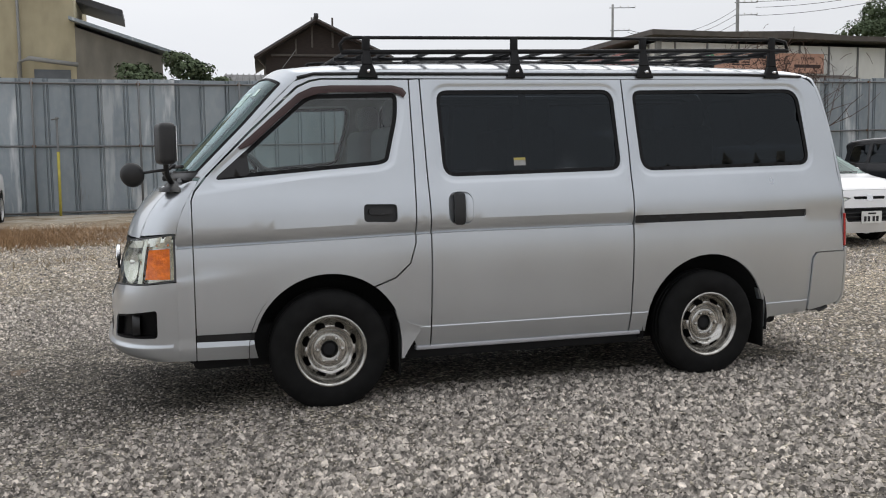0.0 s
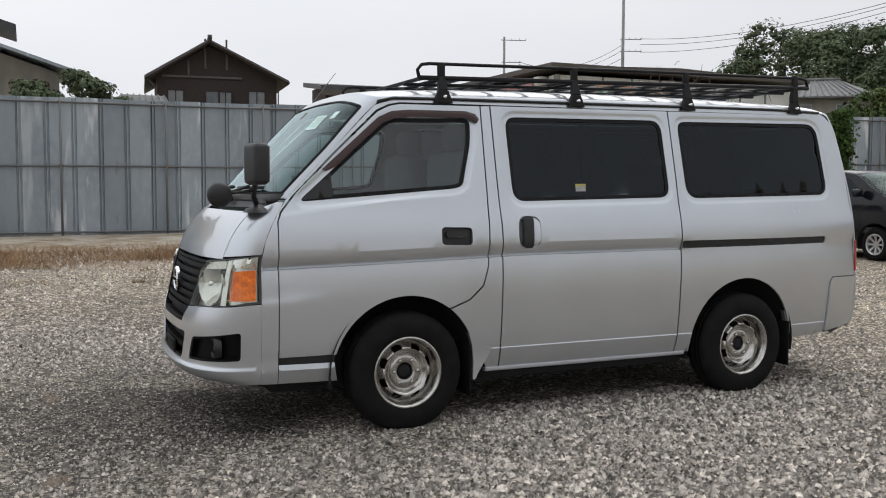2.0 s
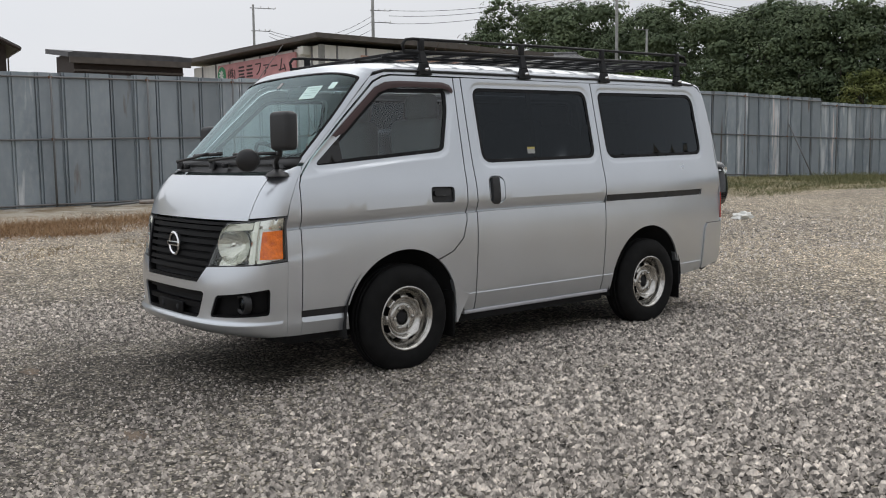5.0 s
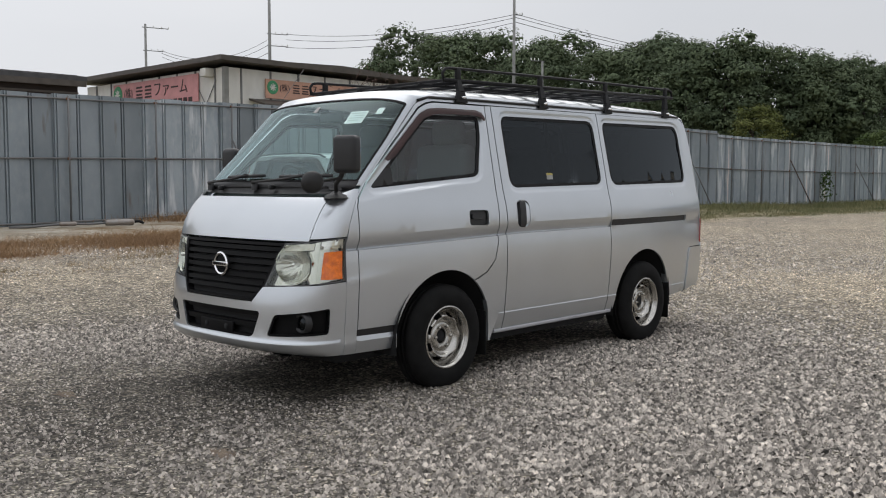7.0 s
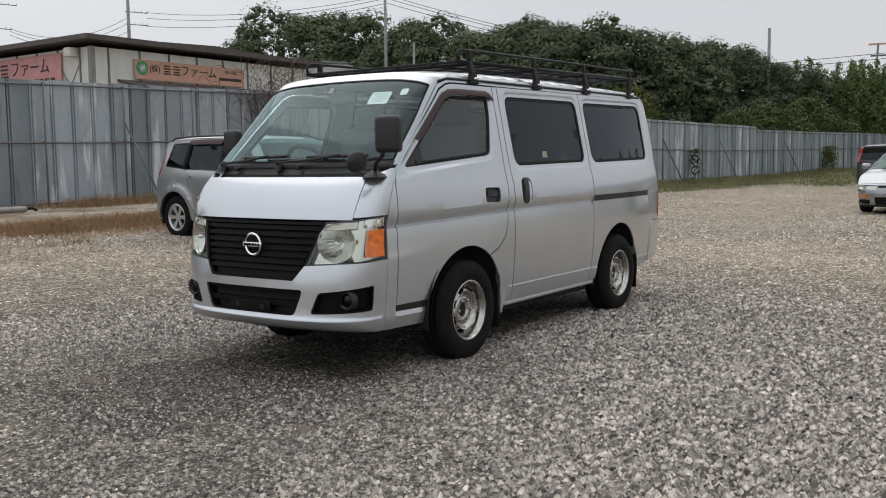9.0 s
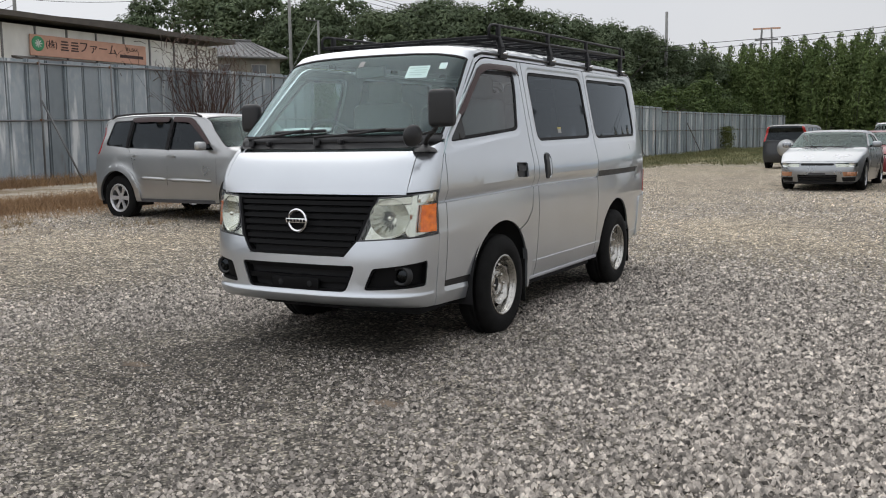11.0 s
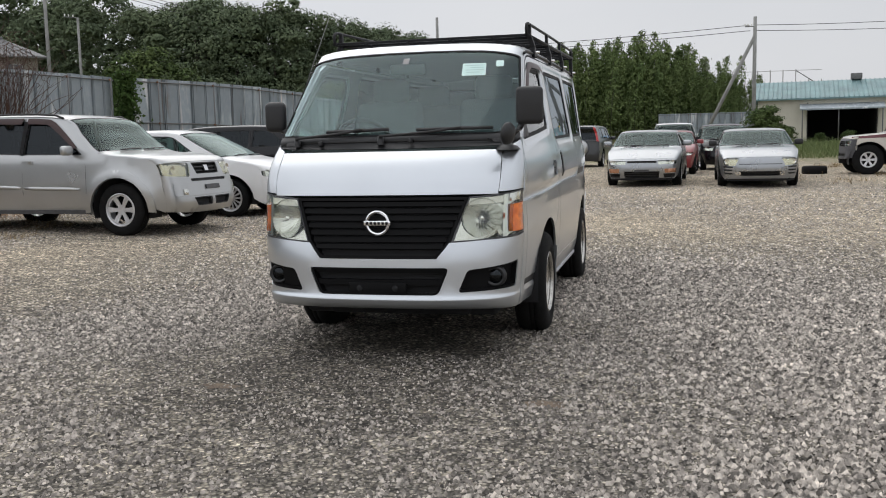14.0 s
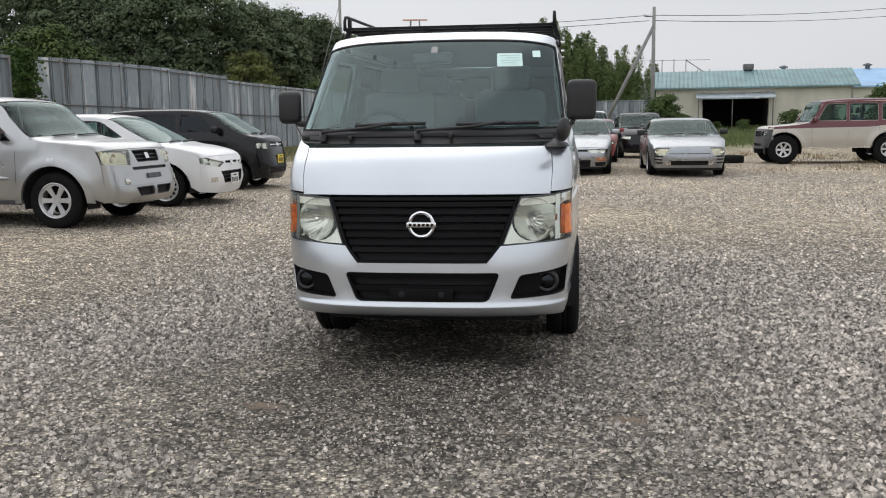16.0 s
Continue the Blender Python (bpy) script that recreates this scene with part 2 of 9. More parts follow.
def galvanised(name="galvanised_sheet", worn_or_dark=False):
    """Weathered zinc sheet: tone from sheet to sheet, cloudy spangle, chalk runs and rust at the foot of some sheets."""
    m, n, l, b = material(name)
    geo, info = n.new("ShaderNodeNewGeometry"), n.new("ShaderNodeObjectInfo")

    def nz(scale, stretch, detail=5.0):
        mp, t = n.new("ShaderNodeMapping"), n.new("ShaderNodeTexNoise")
        mp.inputs["Scale"].default_value = stretch
        t.inputs["Scale"].default_value, t.inputs["Detail"].default_value = scale, detail
        l.new(geo.outputs["Position"], mp.inputs["Vector"])
        l.new(mp.outputs["Vector"], t.inputs["Vector"])
        return t.outputs["Fac"]

    def rng(src, a, b_, c=0.0, d=1.0):
        r = n.new("ShaderNodeMapRange")
        for key, v in (("From Min", a), ("From Max", b_), ("To Min", c), ("To Max", d)):
            r.inputs[key].default_value = v
        l.new(src, r.inputs["Value"])
        return r.outputs["Result"]

    def mul(a, b_):
        q = n.new("ShaderNodeMath")
        q.operation = "MULTIPLY"
        l.new(a, q.inputs[0])
        l.new(b_, q.inputs[1])
        return q.outputs[0]

    def mix(fac, a, b_):
        x = n.new("ShaderNodeMix")
        x.data_type = "RGBA"
        l.new(fac, x.inputs["Factor"])
        for key, v in (("A", a), ("B", b_)):
            if isinstance(v, tuple):
                x.inputs[key].default_value = v
            else:
                l.new(v, x.inputs[key])
        return x.outputs["Result"]
    col = mix(rng(nz(1.3, (1, 1, 0.4)), 0.3, 0.7), (0.232, 0.270, 0.296, 1), (0.335, 0.378, 0.408, 1))
    col = mix(mul(rng(nz(9.0, (1, 1, 0.5)), 0.45, 0.7), rng(info.outputs["Random"], 0.0, 1.0, 0.1, 0.5)), col, (0.42, 0.435, 0.445, 1))
    chalk = mul(rng(nz(2.6, (1.6, 1.6, 0.22), 7.0), 0.54 if worn_or_dark else 0.56, 0.64 if worn_or_dark else 0.66), rng(info.outputs["Random"], 0.40 if worn_or_dark else 0.48, 0.62))
    col = mix(chalk, col, (0.58, 0.60, 0.61, 1))
    rust = mul(rng(nz(4.0, (1.0, 1.0, 0.16), 6.0), 0.63, 0.74), rng(info.outputs["Random"], 0.5, 0.3, 0.0, 0.8))
    col = mix(rust, col, (0.17, 0.115, 0.08, 1))
    if worn_or_dark:
        # pale and pinkish strips where the zinc has gone, brown runs between them
        strip = mul(rng(nz(5.0, (1.4, 1.4, 0.07), 3.0), 0.57, 0.61), rng(info.outputs["Random"], 0.70, 0.80))
        col = mix(strip, col, (0.60, 0.55, 0.53, 1))
        run = mul(rng(nz(6.5, (1.4, 1.4, 0.05), 4.0), 0.60, 0.68), rng(info.outputs["Random"], 0.35, 0.20, 0.0, 0.9))
        col = mix(run, col, (0.13, 0.10, 0.085, 1))
    tone = n.new("ShaderNodeVectorMath")
    tone.operation = "SCALE"
    l.new(col, tone.inputs[0])
    l.new(rng(info.outputs["Random"], 0, 1, 0.74, 1.16), tone.inputs["Scale"])
    l.new(tone.outputs["Vector"], b.inputs["Base Color"])
    l.new(rng(nz(6.0, (1, 1, 0.5)), 0.3, 0.7, 0.42, 0.62), b.inputs["Roughness"])
    b.inputs["Metallic"].default_value = 0.3
    bp = n.new("ShaderNodeBump")
    bp.inputs["Strength"].default_value, bp.inputs["Distance"].default_value = 0.25, 0.02
    l.new(nz(2.2, (1, 1, 0.6)), bp.inputs["Height"])
    l.new(bp.outputs["Normal"], b.inputs["Normal"])
    return m


M["galvanised"] = galvanised()
M["galvanised_worn"] = galvanised("weathered_galvanised_sheet", True)
M["brown_pipe"] = mat("rusty_brown_pipe", (0.095, 0.070, 0.058), 0.8, 0.2, 0.3, 6.0)
M["galv_pipe"] = mat("galvanised_pipe", (0.215, 0.228, 0.238), 0.55, 0.35, 0.3, 2.2, col2=(0.17, 0.165, 0.158))
M["rust"] = mat("rusty_clamp", (0.16, 0.08, 0.045), 0.85, 0.1, 0.3, 12.0)
M["trim_black"] = mat("matt_black_grille", (0.0045, 0.0045, 0.005), 0.55, 0, 0.2, 10.0, spec=0.12)
M["yellow_pipe"] = mat("yellow_pipe", (0.45, 0.38, 0.06), 0.5, 0, 0.15, 8.0)
# ---- mesh tools ----
from mathutils.geometry import delaunay_2d_cdt


def part(name, bm, material_, parent=None, label="", smooth=True, kind=""):
    """Links a bmesh as one mesh object, under a thing or a part."""
    me = bpy.data.meshes.new(name)
    bm.to_mesh(me)
    bm.free()
    for m_ in (material_ if isinstance(material_, (list, tuple)) else [material_]):
        me.materials.append(m_)
    if smooth:
        me.polygons.foreach_set("use_smooth", [True] * len(me.polygons))
    ob = new(name, me)
    if parent is not None:
        ob.parent = parent
    return tagged(ob, label=label, kind=kind)


def thing(name, label, category, m=None, group="", kind=""):
    ob = new(name)
    ob.empty_display_size = 0.2
    if m is not None:
        ob.matrix_world = m
    return tagged(ob, label, category, group, kind)


def split_sharp(bm, degrees=32):
    """Splits edges sharper than this, so that smooth shading keeps them crisp."""
    bm.normal_update()
    es = [e for e in bm.edges if len(e.link_faces) == 2 and e.calc_face_angle(0) > radians(degrees)]
    bmesh.ops.split_edges(bm, edges=es)
    return bm


def box(cx, cy, cz, sx, sy, sz, bevel=0.0, bm=None, rot=None, segments=2):
    bm = bm or bmesh.new()
    r = bmesh.ops.create_cube(bm, size=1.0)
    bmesh.ops.scale(bm, vec=(sx, sy, sz), verts=r["verts"])
    if bevel:
        es = list({e for v in r["verts"] for e in v.link_edges})
        rb = bmesh.ops.bevel(bm, geom=es, offset=bevel, segments=segments, affect="EDGES", profile=0.5)
        vs = list({v for f in rb["faces"] for v in f.verts} | {v for v in r["verts"] if v.is_valid})
    else:
        vs = r["verts"]
    if rot is not None:
        bmesh.ops.transform(bm, matrix=rot.to_4x4(), verts=vs)
    bmesh.ops.translate(bm, vec=(cx, cy, cz), verts=vs)
    return bm


def tube(points, radius, sides=8, bm=None, closed=False, taper=None):
    """A pipe along points, with parallel frames."""
    bm = bm or bmesh.new()
    pts = [Vector(p) for p in points]
    rings, up = [], Vector((0.13, 0.07, 1)).normalized()
    for i, p in enumerate(pts):
        a = pts[max(i - 1, 0)] if not closed else pts[i - 1]
        b = pts[min(i + 1, len(pts) - 1)] if not closed else pts[(i + 1) % len(pts)]
        d = (b - a).normalized()
        if abs(d.dot(up)) > 0.95:
            up = Vector((1, 0.1, 0)).normalized()
        s = d.cross(up).normalized()
        up = s.cross(d).normalized()
        r = radius if taper is None else radius * taper[i]
        rings.append([bm.verts.new(p + r * (math.cos(2 * math.pi * k / sides) * s + math.sin(2 * math.pi * k / sides) * up)) for k in range(sides)])
    n = len(rings)
    for i in range(n if closed else n - 1):
        A, B = rings[i], rings[(i + 1) % n]
        for k in range(sides):
            bm.faces.new((A[k], A[(k + 1) % sides], B[(k + 1) % sides], B[k]))
    if not closed:
        bm.faces.new(rings[0][::-1])
        bm.faces.new(rings[-1])
    return bm


def lathe(profile, seg=40, bm=None, axis="Y", centre=(0, 0, 0)):
    """Turns (radius, along) pairs round an axis."""
    bm = bm or bmesh.new()
    rings = []
    for r, a in profile:
        ring = []
        for k in range(seg):
            c, s = math.cos(2 * math.pi * k / seg) * r, math.sin(2 * math.pi * k / seg) * r
            v = (c, a, s) if axis == "Y" else ((c, s, a) if axis == "Z" else (a, c, s))
            ring.append(bm.verts.new(Vector(v) + Vector(centre)))
        rings.append(ring)
    for A, B in zip(rings, rings[1:]):
        for k in range(seg):
            bm.faces.new((A[k], A[(k + 1) % seg], B[(k + 1) % seg], B[k]))
    bmesh.ops.remove_doubles(bm, verts=bm.verts, dist=1e-5)
    bmesh.ops.recalc_face_normals(bm, faces=bm.faces)
    return bm


def inside(px, py, poly):
    """Which of the points lie inside the polygon."""
    res = np.zeros(len(px), bool)
    x0, y0 = poly[-1]
    for x1, y1 in poly:
        if y0 != y1:
            c = ((y0 > py) != (y1 > py)) & (px < (x1 - x0) * (py - y0) / (y1 - y0) + x0)
            res ^= c
        x0, y0 = x1, y1
    return res


def rounded(poly, r, seg=5):
    """A polygon with its corners rounded; r is one radius or one for each corner."""
    out, n = [], len(poly)
    for i in range(n):
        a, b, c = Vector(poly[i - 1]), Vector(poly[i]), Vector(poly[(i + 1) % n])
        ri = r[i] if isinstance(r, (list, tuple)) else r
        d1, d2 = (a - b), (c - b)
        k = min(ri, d1.length * 0.45, d2.length * 0.45)
        if k < 1e-4:
            out.append(tuple(b))
            continue
        p, q = b + d1.normalized() * k, b + d2.normalized() * k
        for j in range(seg + 1):
            t = j / seg
            out.append(tuple((1 - t) ** 2 * p + 2 * t * (1 - t) * b + t * t * q))
    return out


def dense(poly, step):
    out = []
    for a, b in zip(poly, poly[1:] + poly[:1]):
        k = max(1, int(math.ceil(math.dist(a, b) / step)))
        out += [(a[0] + (b[0] - a[0]) * j / k, a[1] + (b[1] - a[1]) * j / k) for j in range(k)]
    return out


def shrink(poly, d):
    """The polygon moved inwards by d (for panel gaps)."""
    n = len(poly)
    area = sum(poly[i - 1][0] * poly[i][1] - poly[i][0] * poly[i - 1][1] for i in range(n))
    sgn = 1 if area > 0 else -1
    out = []
    for i in range(n):
        a, b, c = Vector(poly[i - 1]), Vector(poly[i]), Vector(poly[(i + 1) % n])
        e1, e2 = (b - a), (c - b)
        if e1.length < 1e-7 or e2.length < 1e-7:
            out.append(tuple(b))
            continue
        n1, n2 = Vector((-e1.y, e1.x)).normalized() * sgn, Vector((-e2.y, e2.x)).normalized() * sgn
        m = (n1 + n2)
        m = m.normalized() / max(0.5, m.normalized().dot(n1)) if m.length > 1e-6 else n1
        out.append(tuple(b + m * d))
    return out


MID = [Vector((1.1, 0, 1.0))]


def patch(outline, holes, fn, step=0.05, thick=0.0, side=1, bm=None, edge_step=None, extra=()):
    """A curved panel: the flat outline, less its holes, meshed and carried to space by fn(a, b). thick: an edge turned inwards."""
    loops = [dense(outline, edge_step or step * 0.6)] + [dense(h, edge_step or step * 0.6) for h in holes]
    verts, edges = [], []
    for lp in loops:
        o = len(verts)
        verts += [Vector(p) for p in lp]
        edges += [(o + i, o + (i + 1) % len(lp)) for i in range(len(lp))]
    nb = len(verts)
    P = np.array([v[:] for v in verts])
    lo, hi = P.min(0), P.max(0)
    gx, gy = np.meshgrid(np.arange(lo[0] + step / 2, hi[0], step), np.arange(lo[1] + step / 2, hi[1], step))
    gx, gy = gx.ravel(), gy.ravel()
    if len(gx):
        ok = inside(gx, gy, loops[0])
        for h in loops[1:]:
            ok &= ~inside(gx, gy, h)
        gx, gy = gx[ok], gy[ok]
        if len(gx):
            near = np.full(len(gx), 9.0)
            for p in P:
                near = np.minimum(near, (gx - p[0]) ** 2 + (gy - p[1]) ** 2)
            keep = near > (0.42 * step) ** 2
            for line in extra:
                X = np.array(line, float)
                for i in range(0, len(gx), 4000):
                    d2 = ((gx[i:i + 4000, None] - X[None, :, 0]) ** 2 + (gy[i:i + 4000, None] - X[None, :, 1]) ** 2).min(1)
                    keep[i:i + 4000] &= d2 > (0.5 * step) ** 2
            verts += [Vector((float(a), float(b))) for a, b in zip(gx[keep], gy[keep])]
    for line in extra:
        last = None
        for a in line:
            if not (lo[0] - 0.12 < a[0] < hi[0] + 0.12 and lo[1] - 0.12 < a[1] < hi[1] + 0.12):
                last = None
                continue
            verts.append(Vector((float(a[0]), float(a[1]))))
            if last is not None:
                edges.append((last, len(verts) - 1))
            last = len(verts) - 1
    v2, _, faces, *_ = delaunay_2d_cdt(verts, edges, [], 0, 1e-6)
    Q = np.array([v[:] for v in v2])
    F = [f for f in faces]
    cx = np.array([Q[list(f)].mean(0) for f in F])
    ok = inside(cx[:, 0], cx[:, 1], loops[0])
    for h in loops[1:]:
        ok &= ~inside(cx[:, 0], cx[:, 1], h)
    bm = bm or bmesh.new()
    used = sorted({i for f, k in zip(F, ok) if k for i in f})
    nv = {i: bm.verts.new(fn(*map(float, Q[i]))) for i in used}
    made = []
    for f, k in zip(F, ok):
        if k:
            q = [Q[i] for i in f]
            area = sum(q[i - 1][0] * q[i][1] - q[i][0] * q[i - 1][1] for i in range(len(q)))
            if abs(area) < 1e-9:
                continue
            vs = [nv[i] for i in f] if area > 0 else [nv[i] for i in f][::-1]
            try:
                made.append(bm.faces.new(vs if side > 0 else vs[::-1]))
            except ValueError:
                pass
    if MID[0] is not None and made:
        for f in made:
            f.normal_update()
        if sum(f.normal.dot(f.calc_center_median() - MID[0]) * f.calc_area() for f in made) < 0:
            bmesh.ops.reverse_faces(bm, faces=made)
    if thick:
        bm.normal_update()
        ms = set(made)
        rim = [e for f in made for e in f.edges if sum(g in ms for g in e.link_faces) == 1]
        rim = list(dict.fromkeys(rim))
        low = {}
        for e in rim:
            for v in e.verts:
                if v not in low:
                    low[v] = None
        for v in low:
            low[v] = bm.verts.new(v.co - v.normal * thick)
        top = {v: bm.verts.new(v.co) for v in low}
        for e in rim:
            a, b = e.verts
            if e.link_faces[0].loops and any(lp.vert == a and lp.link_loop_next.vert == b for lp in e.link_faces[0].loops):
                a, b = b, a
            bm.faces.new((top[a], top[b], low[b], low[a]))
    return bm


def mirror_copy(ob, name=None, parent=None):
    """The same part on the other side of a thing's middle plane (y to -y)."""
    me = ob.data.copy()
    me.transform(Matrix.Diagonal((1, -1, 1, 1)))
    me.flip_normals()
    o = new(name or ob.name.split(".")[0], me)
    o.parent = parent or ob.parent
    if "label" in ob:
        o["label"] = ob["label"]
    return o


def smooth_rows(rows, per=8):
    """Catmull-Rom through rows of numbers; the parameter is the row's index."""
    A = np.array(rows, float)
    n = len(A)
    out = []
    for i in range(n - 1):
        p0, p1, p2, p3 = A[max(i - 1, 0)], A[i], A[i + 1], A[min(i + 2, n - 1)]
        for j in range(per):
            t = j / per
            out.append(0.5 * (2 * p1 + (p2 - p0) * t + (2 * p0 - 5 * p1 + 4 * p2 - p3) * t * t + (3 * p1 - p0 - 3 * p2 + p3) * t ** 3))
    out.append(A[-1])
    return np.array(out), per


class Shell:
    """A car's skin: a strip that runs over its middle from the front lip to the tail (between an edge line and a centre line), and its sides."""

    def __init__(self, rows, n=2.8):
        # rows: edge x, edge z, half width, centre x, centre z
        self.tab, self.per = smooth_rows(rows)
        self.n, self.last = n, len(rows) - 1

    def row(self, s):
        f = min(max(s, 0), self.last) * self.per
        i = min(int(f), len(self.tab) - 2)
        k = f - i
        return self.tab[i] * (1 - k) + self.tab[i + 1] * k

    def strip(self, s, u, off=0.0):
        ex, ez, w, cx, cz = self.row(s)
        th = abs(min(max(u, -1), 1)) * math.pi / 2
        y = w * math.sin(th) ** (2 / self.n) * (1 if u >= 0 else -1)
        k = max(math.cos(th), 0.0) ** (2 / self.n)
        p = Vector((ex + (cx - ex) * k, y, ez + (cz - ez) * k))
        if off:
            e = 0.02
            a = self.strip(min(s + e, self.last), u) - self.strip(max(s - e, 0), u)
            ub = min(max(u, -0.97), 0.97)
            b = self.strip(s, ub + e) - self.strip(s, ub - e)
            nrm = b.cross(a).normalized()
            p = p - nrm * off if nrm.dot(Vector((cx - ex, 0, cz - ez))) < 0 else p + nrm * off
        return p

    def u_of(self, y, s):
        w = self.row(s)[2]
        return math.asin(min(1, abs(y) / w) ** (self.n / 2)) / (math.pi / 2) * (1 if y >= 0 else -1)

    def s_of_z(self, z, u, lo, hi):
        for _ in range(26):
            m = (lo + hi) / 2
            if self.strip(m, u).z < z:
                lo = m
            else:
                hi = m
        return (lo + hi) / 2

# ---- the ground: one sheet of gravel, rising a little towards the fence ----
def soft_step(v, k=1.5):
    return k * math.log1p(math.exp(min(v / k, 60)))


def ground_z(x, y):
    gy = 0.021 * (soft_step(y - 1) - soft_step(y - 16))
    gx = 0.011 * (soft_step(x - 4) - soft_step(x - 20)) - 0.008 * (soft_step(x - 22) - soft_step(x - 36)) + 0.012 * (soft_step(x - 46) - soft_step(x - 95))
    t = min(max((y - 8) / 8, 0), 1)
    gx += 0.010 * (soft_step(x - 2) - soft_step(x - 20)) * t * min(max((32 - x) / 8, 0), 1)
    return gy + gx


def ground_material():
    m, n, l, b = material("gravel_ground")
    co = n.new("ShaderNodeTexCoord")

    def noise(scale, detail=5.0, rough=0.6):
        t = n.new("ShaderNodeTexNoise")
        t.inputs["Scale"].default_value, t.inputs["Detail"].default_value, t.inputs["Roughness"].default_value = scale, detail, rough
        l.new(co.outputs["Object"], t.inputs["Vector"])
        return t.outputs["Fac"]

    def ramp(src, a, b_, ca=(0, 0, 0, 1), cb=(1, 1, 1, 1)):
        r = n.new("ShaderNodeValToRGB")
        r.color_ramp.elements[0].position, r.color_ramp.elements[1].position = a, b_
        r.color_ramp.elements[0].color, r.color_ramp.elements[1].color = ca, cb
        l.new(src, r.inputs["Fac"])
        return r.outputs["Color"]

    def mix(fac, a, b_, mode="MIX"):
        x = n.new("ShaderNodeMix")
        x.data_type, x.blend_type = "RGBA", mode
        if isinstance(fac, float):
            x.inputs["Factor"].default_value = fac
        else:
            l.new(fac, x.inputs["Factor"])
        for key, v in (("A", a), ("B", b_)):
            if isinstance(v, tuple):
                x.inputs[key].default_value = v
            else:
                l.new(v, x.inputs[key])
        return x.outputs["Result"]

    vor = n.new("ShaderNodeTexVoronoi")
    vor.inputs["Scale"].default_value = 52.0
    l.new(co.outputs["Object"], vor.inputs["Vector"])
    sep = n.new("ShaderNodeSeparateColor")
    l.new(vor.outputs["Color"], sep.inputs["Color"])
    rp = n.new("ShaderNodeValToRGB")
    cr = rp.color_ramp
    cr.elements[0].position, cr.elements[0].color = 0.0, (0.075, 0.074, 0.072, 1)
    cr.elements[1].position, cr.elements[1].color = 1.0, (0.62, 0.60, 0.56, 1)
    for p_, c_ in ((0.35, (0.16, 0.155, 0.145, 1)), (0.7, (0.27, 0.26, 0.235, 1)), (0.9, (0.40, 0.385, 0.35, 1))):
        cr.elements.new(p_).color = c_
    l.new(sep.outputs[0], rp.inputs["Fac"])
    stone = rp.outputs["Color"]
    dark = ramp(vor.outputs["Distance"], 0.25, 0.75, (1.1, 1.1, 1.1, 1), (0.30, 0.295, 0.29, 1))
    stone = mix(1.0, stone, dark, "MULTIPLY")
    tone = ramp(noise(0.22, 4.0), 0.36, 0.66, (0.88, 0.865, 0.845, 1), (1.24, 1.19, 1.10, 1))
    stone = mix(1.0, stone, tone, "MULTIPLY")
    mid = ramp(noise(5.5, 6.0, 0.75), 0.36, 0.66, (0.80, 0.795, 0.79, 1), (1.20, 1.18, 1.15, 1))
    stone = mix(1.0, stone, ramp(noise(17.0, 4.0, 0.7), 0.40, 0.62, (0.80, 0.795, 0.79, 1), (1.24, 1.23, 1.21, 1)), "MULTIPLY")
    stone = mix(1.0, stone, mid, "MULTIPLY")
    stone = mix(1.0, stone, ramp(noise(2.4, 8.0, 0.85), 0.38, 0.63, (0.78, 0.775, 0.77, 1), (1.20, 1.19, 1.17, 1)), "MULTIPLY")
    big = n.new("ShaderNodeTexVoronoi")
    big.inputs["Scale"].default_value = 24.0
    l.new(co.outputs["Object"], big.inputs["Vector"])
    bsep = n.new("ShaderNodeSeparateColor")
    l.new(big.outputs["Color"], bsep.inputs["Color"])
    stone = mix(1.0, stone, ramp(bsep.outputs[1], 0.05, 0.95, (0.72, 0.72, 0.72, 1), (1.36, 1.34, 1.31, 1)), "MULTIPLY")
    # gravel grows paler and warmer with distance from the van
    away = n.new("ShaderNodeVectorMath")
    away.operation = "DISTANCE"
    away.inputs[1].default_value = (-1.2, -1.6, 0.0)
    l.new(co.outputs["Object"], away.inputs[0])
    pale_far = n.new("ShaderNodeMapRange")
    pale_far.inputs["From Min"].default_value, pale_far.inputs["From Max"].default_value = 3.2, 9.0
    l.new(away.outputs["Value"], pale_far.inputs["Value"])
    stone = mix(pale_far.outputs["Result"], stone, mix(1.0, stone, (1.98, 1.87, 1.74, 1), "MULTIPLY"))
    # darker gravel in an uneven ellipse in front of the van
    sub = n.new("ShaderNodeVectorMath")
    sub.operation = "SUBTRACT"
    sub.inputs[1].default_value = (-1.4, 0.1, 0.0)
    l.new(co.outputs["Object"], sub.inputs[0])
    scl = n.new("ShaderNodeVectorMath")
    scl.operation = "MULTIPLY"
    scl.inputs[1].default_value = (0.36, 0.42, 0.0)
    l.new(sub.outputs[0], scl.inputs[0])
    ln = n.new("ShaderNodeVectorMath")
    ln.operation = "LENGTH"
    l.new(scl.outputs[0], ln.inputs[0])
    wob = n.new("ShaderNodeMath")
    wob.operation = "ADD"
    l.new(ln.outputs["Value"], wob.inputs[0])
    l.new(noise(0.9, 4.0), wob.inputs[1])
    worn_or_dark = ramp(wob.outputs[0], 0.85, 1.9, (0.52, 0.515, 0.51, 1), (1.0, 1.0, 1.0, 1))
    stone = mix(1.0, stone, worn_or_dark, "MULTIPLY")
    earth = mix(ramp(noise(1.3), 0.35, 0.7), (0.33, 0.285, 0.22, 1), (0.52, 0.48, 0.41, 1))
    earth = mix(ramp(noise(0.75, 6.0, 0.7), 0.48, 0.62), earth, (0.21, 0.148, 0.082, 1))
    geo = n.new("ShaderNodeSeparateXYZ")
    l.new(co.outputs["Object"], geo.inputs[0])
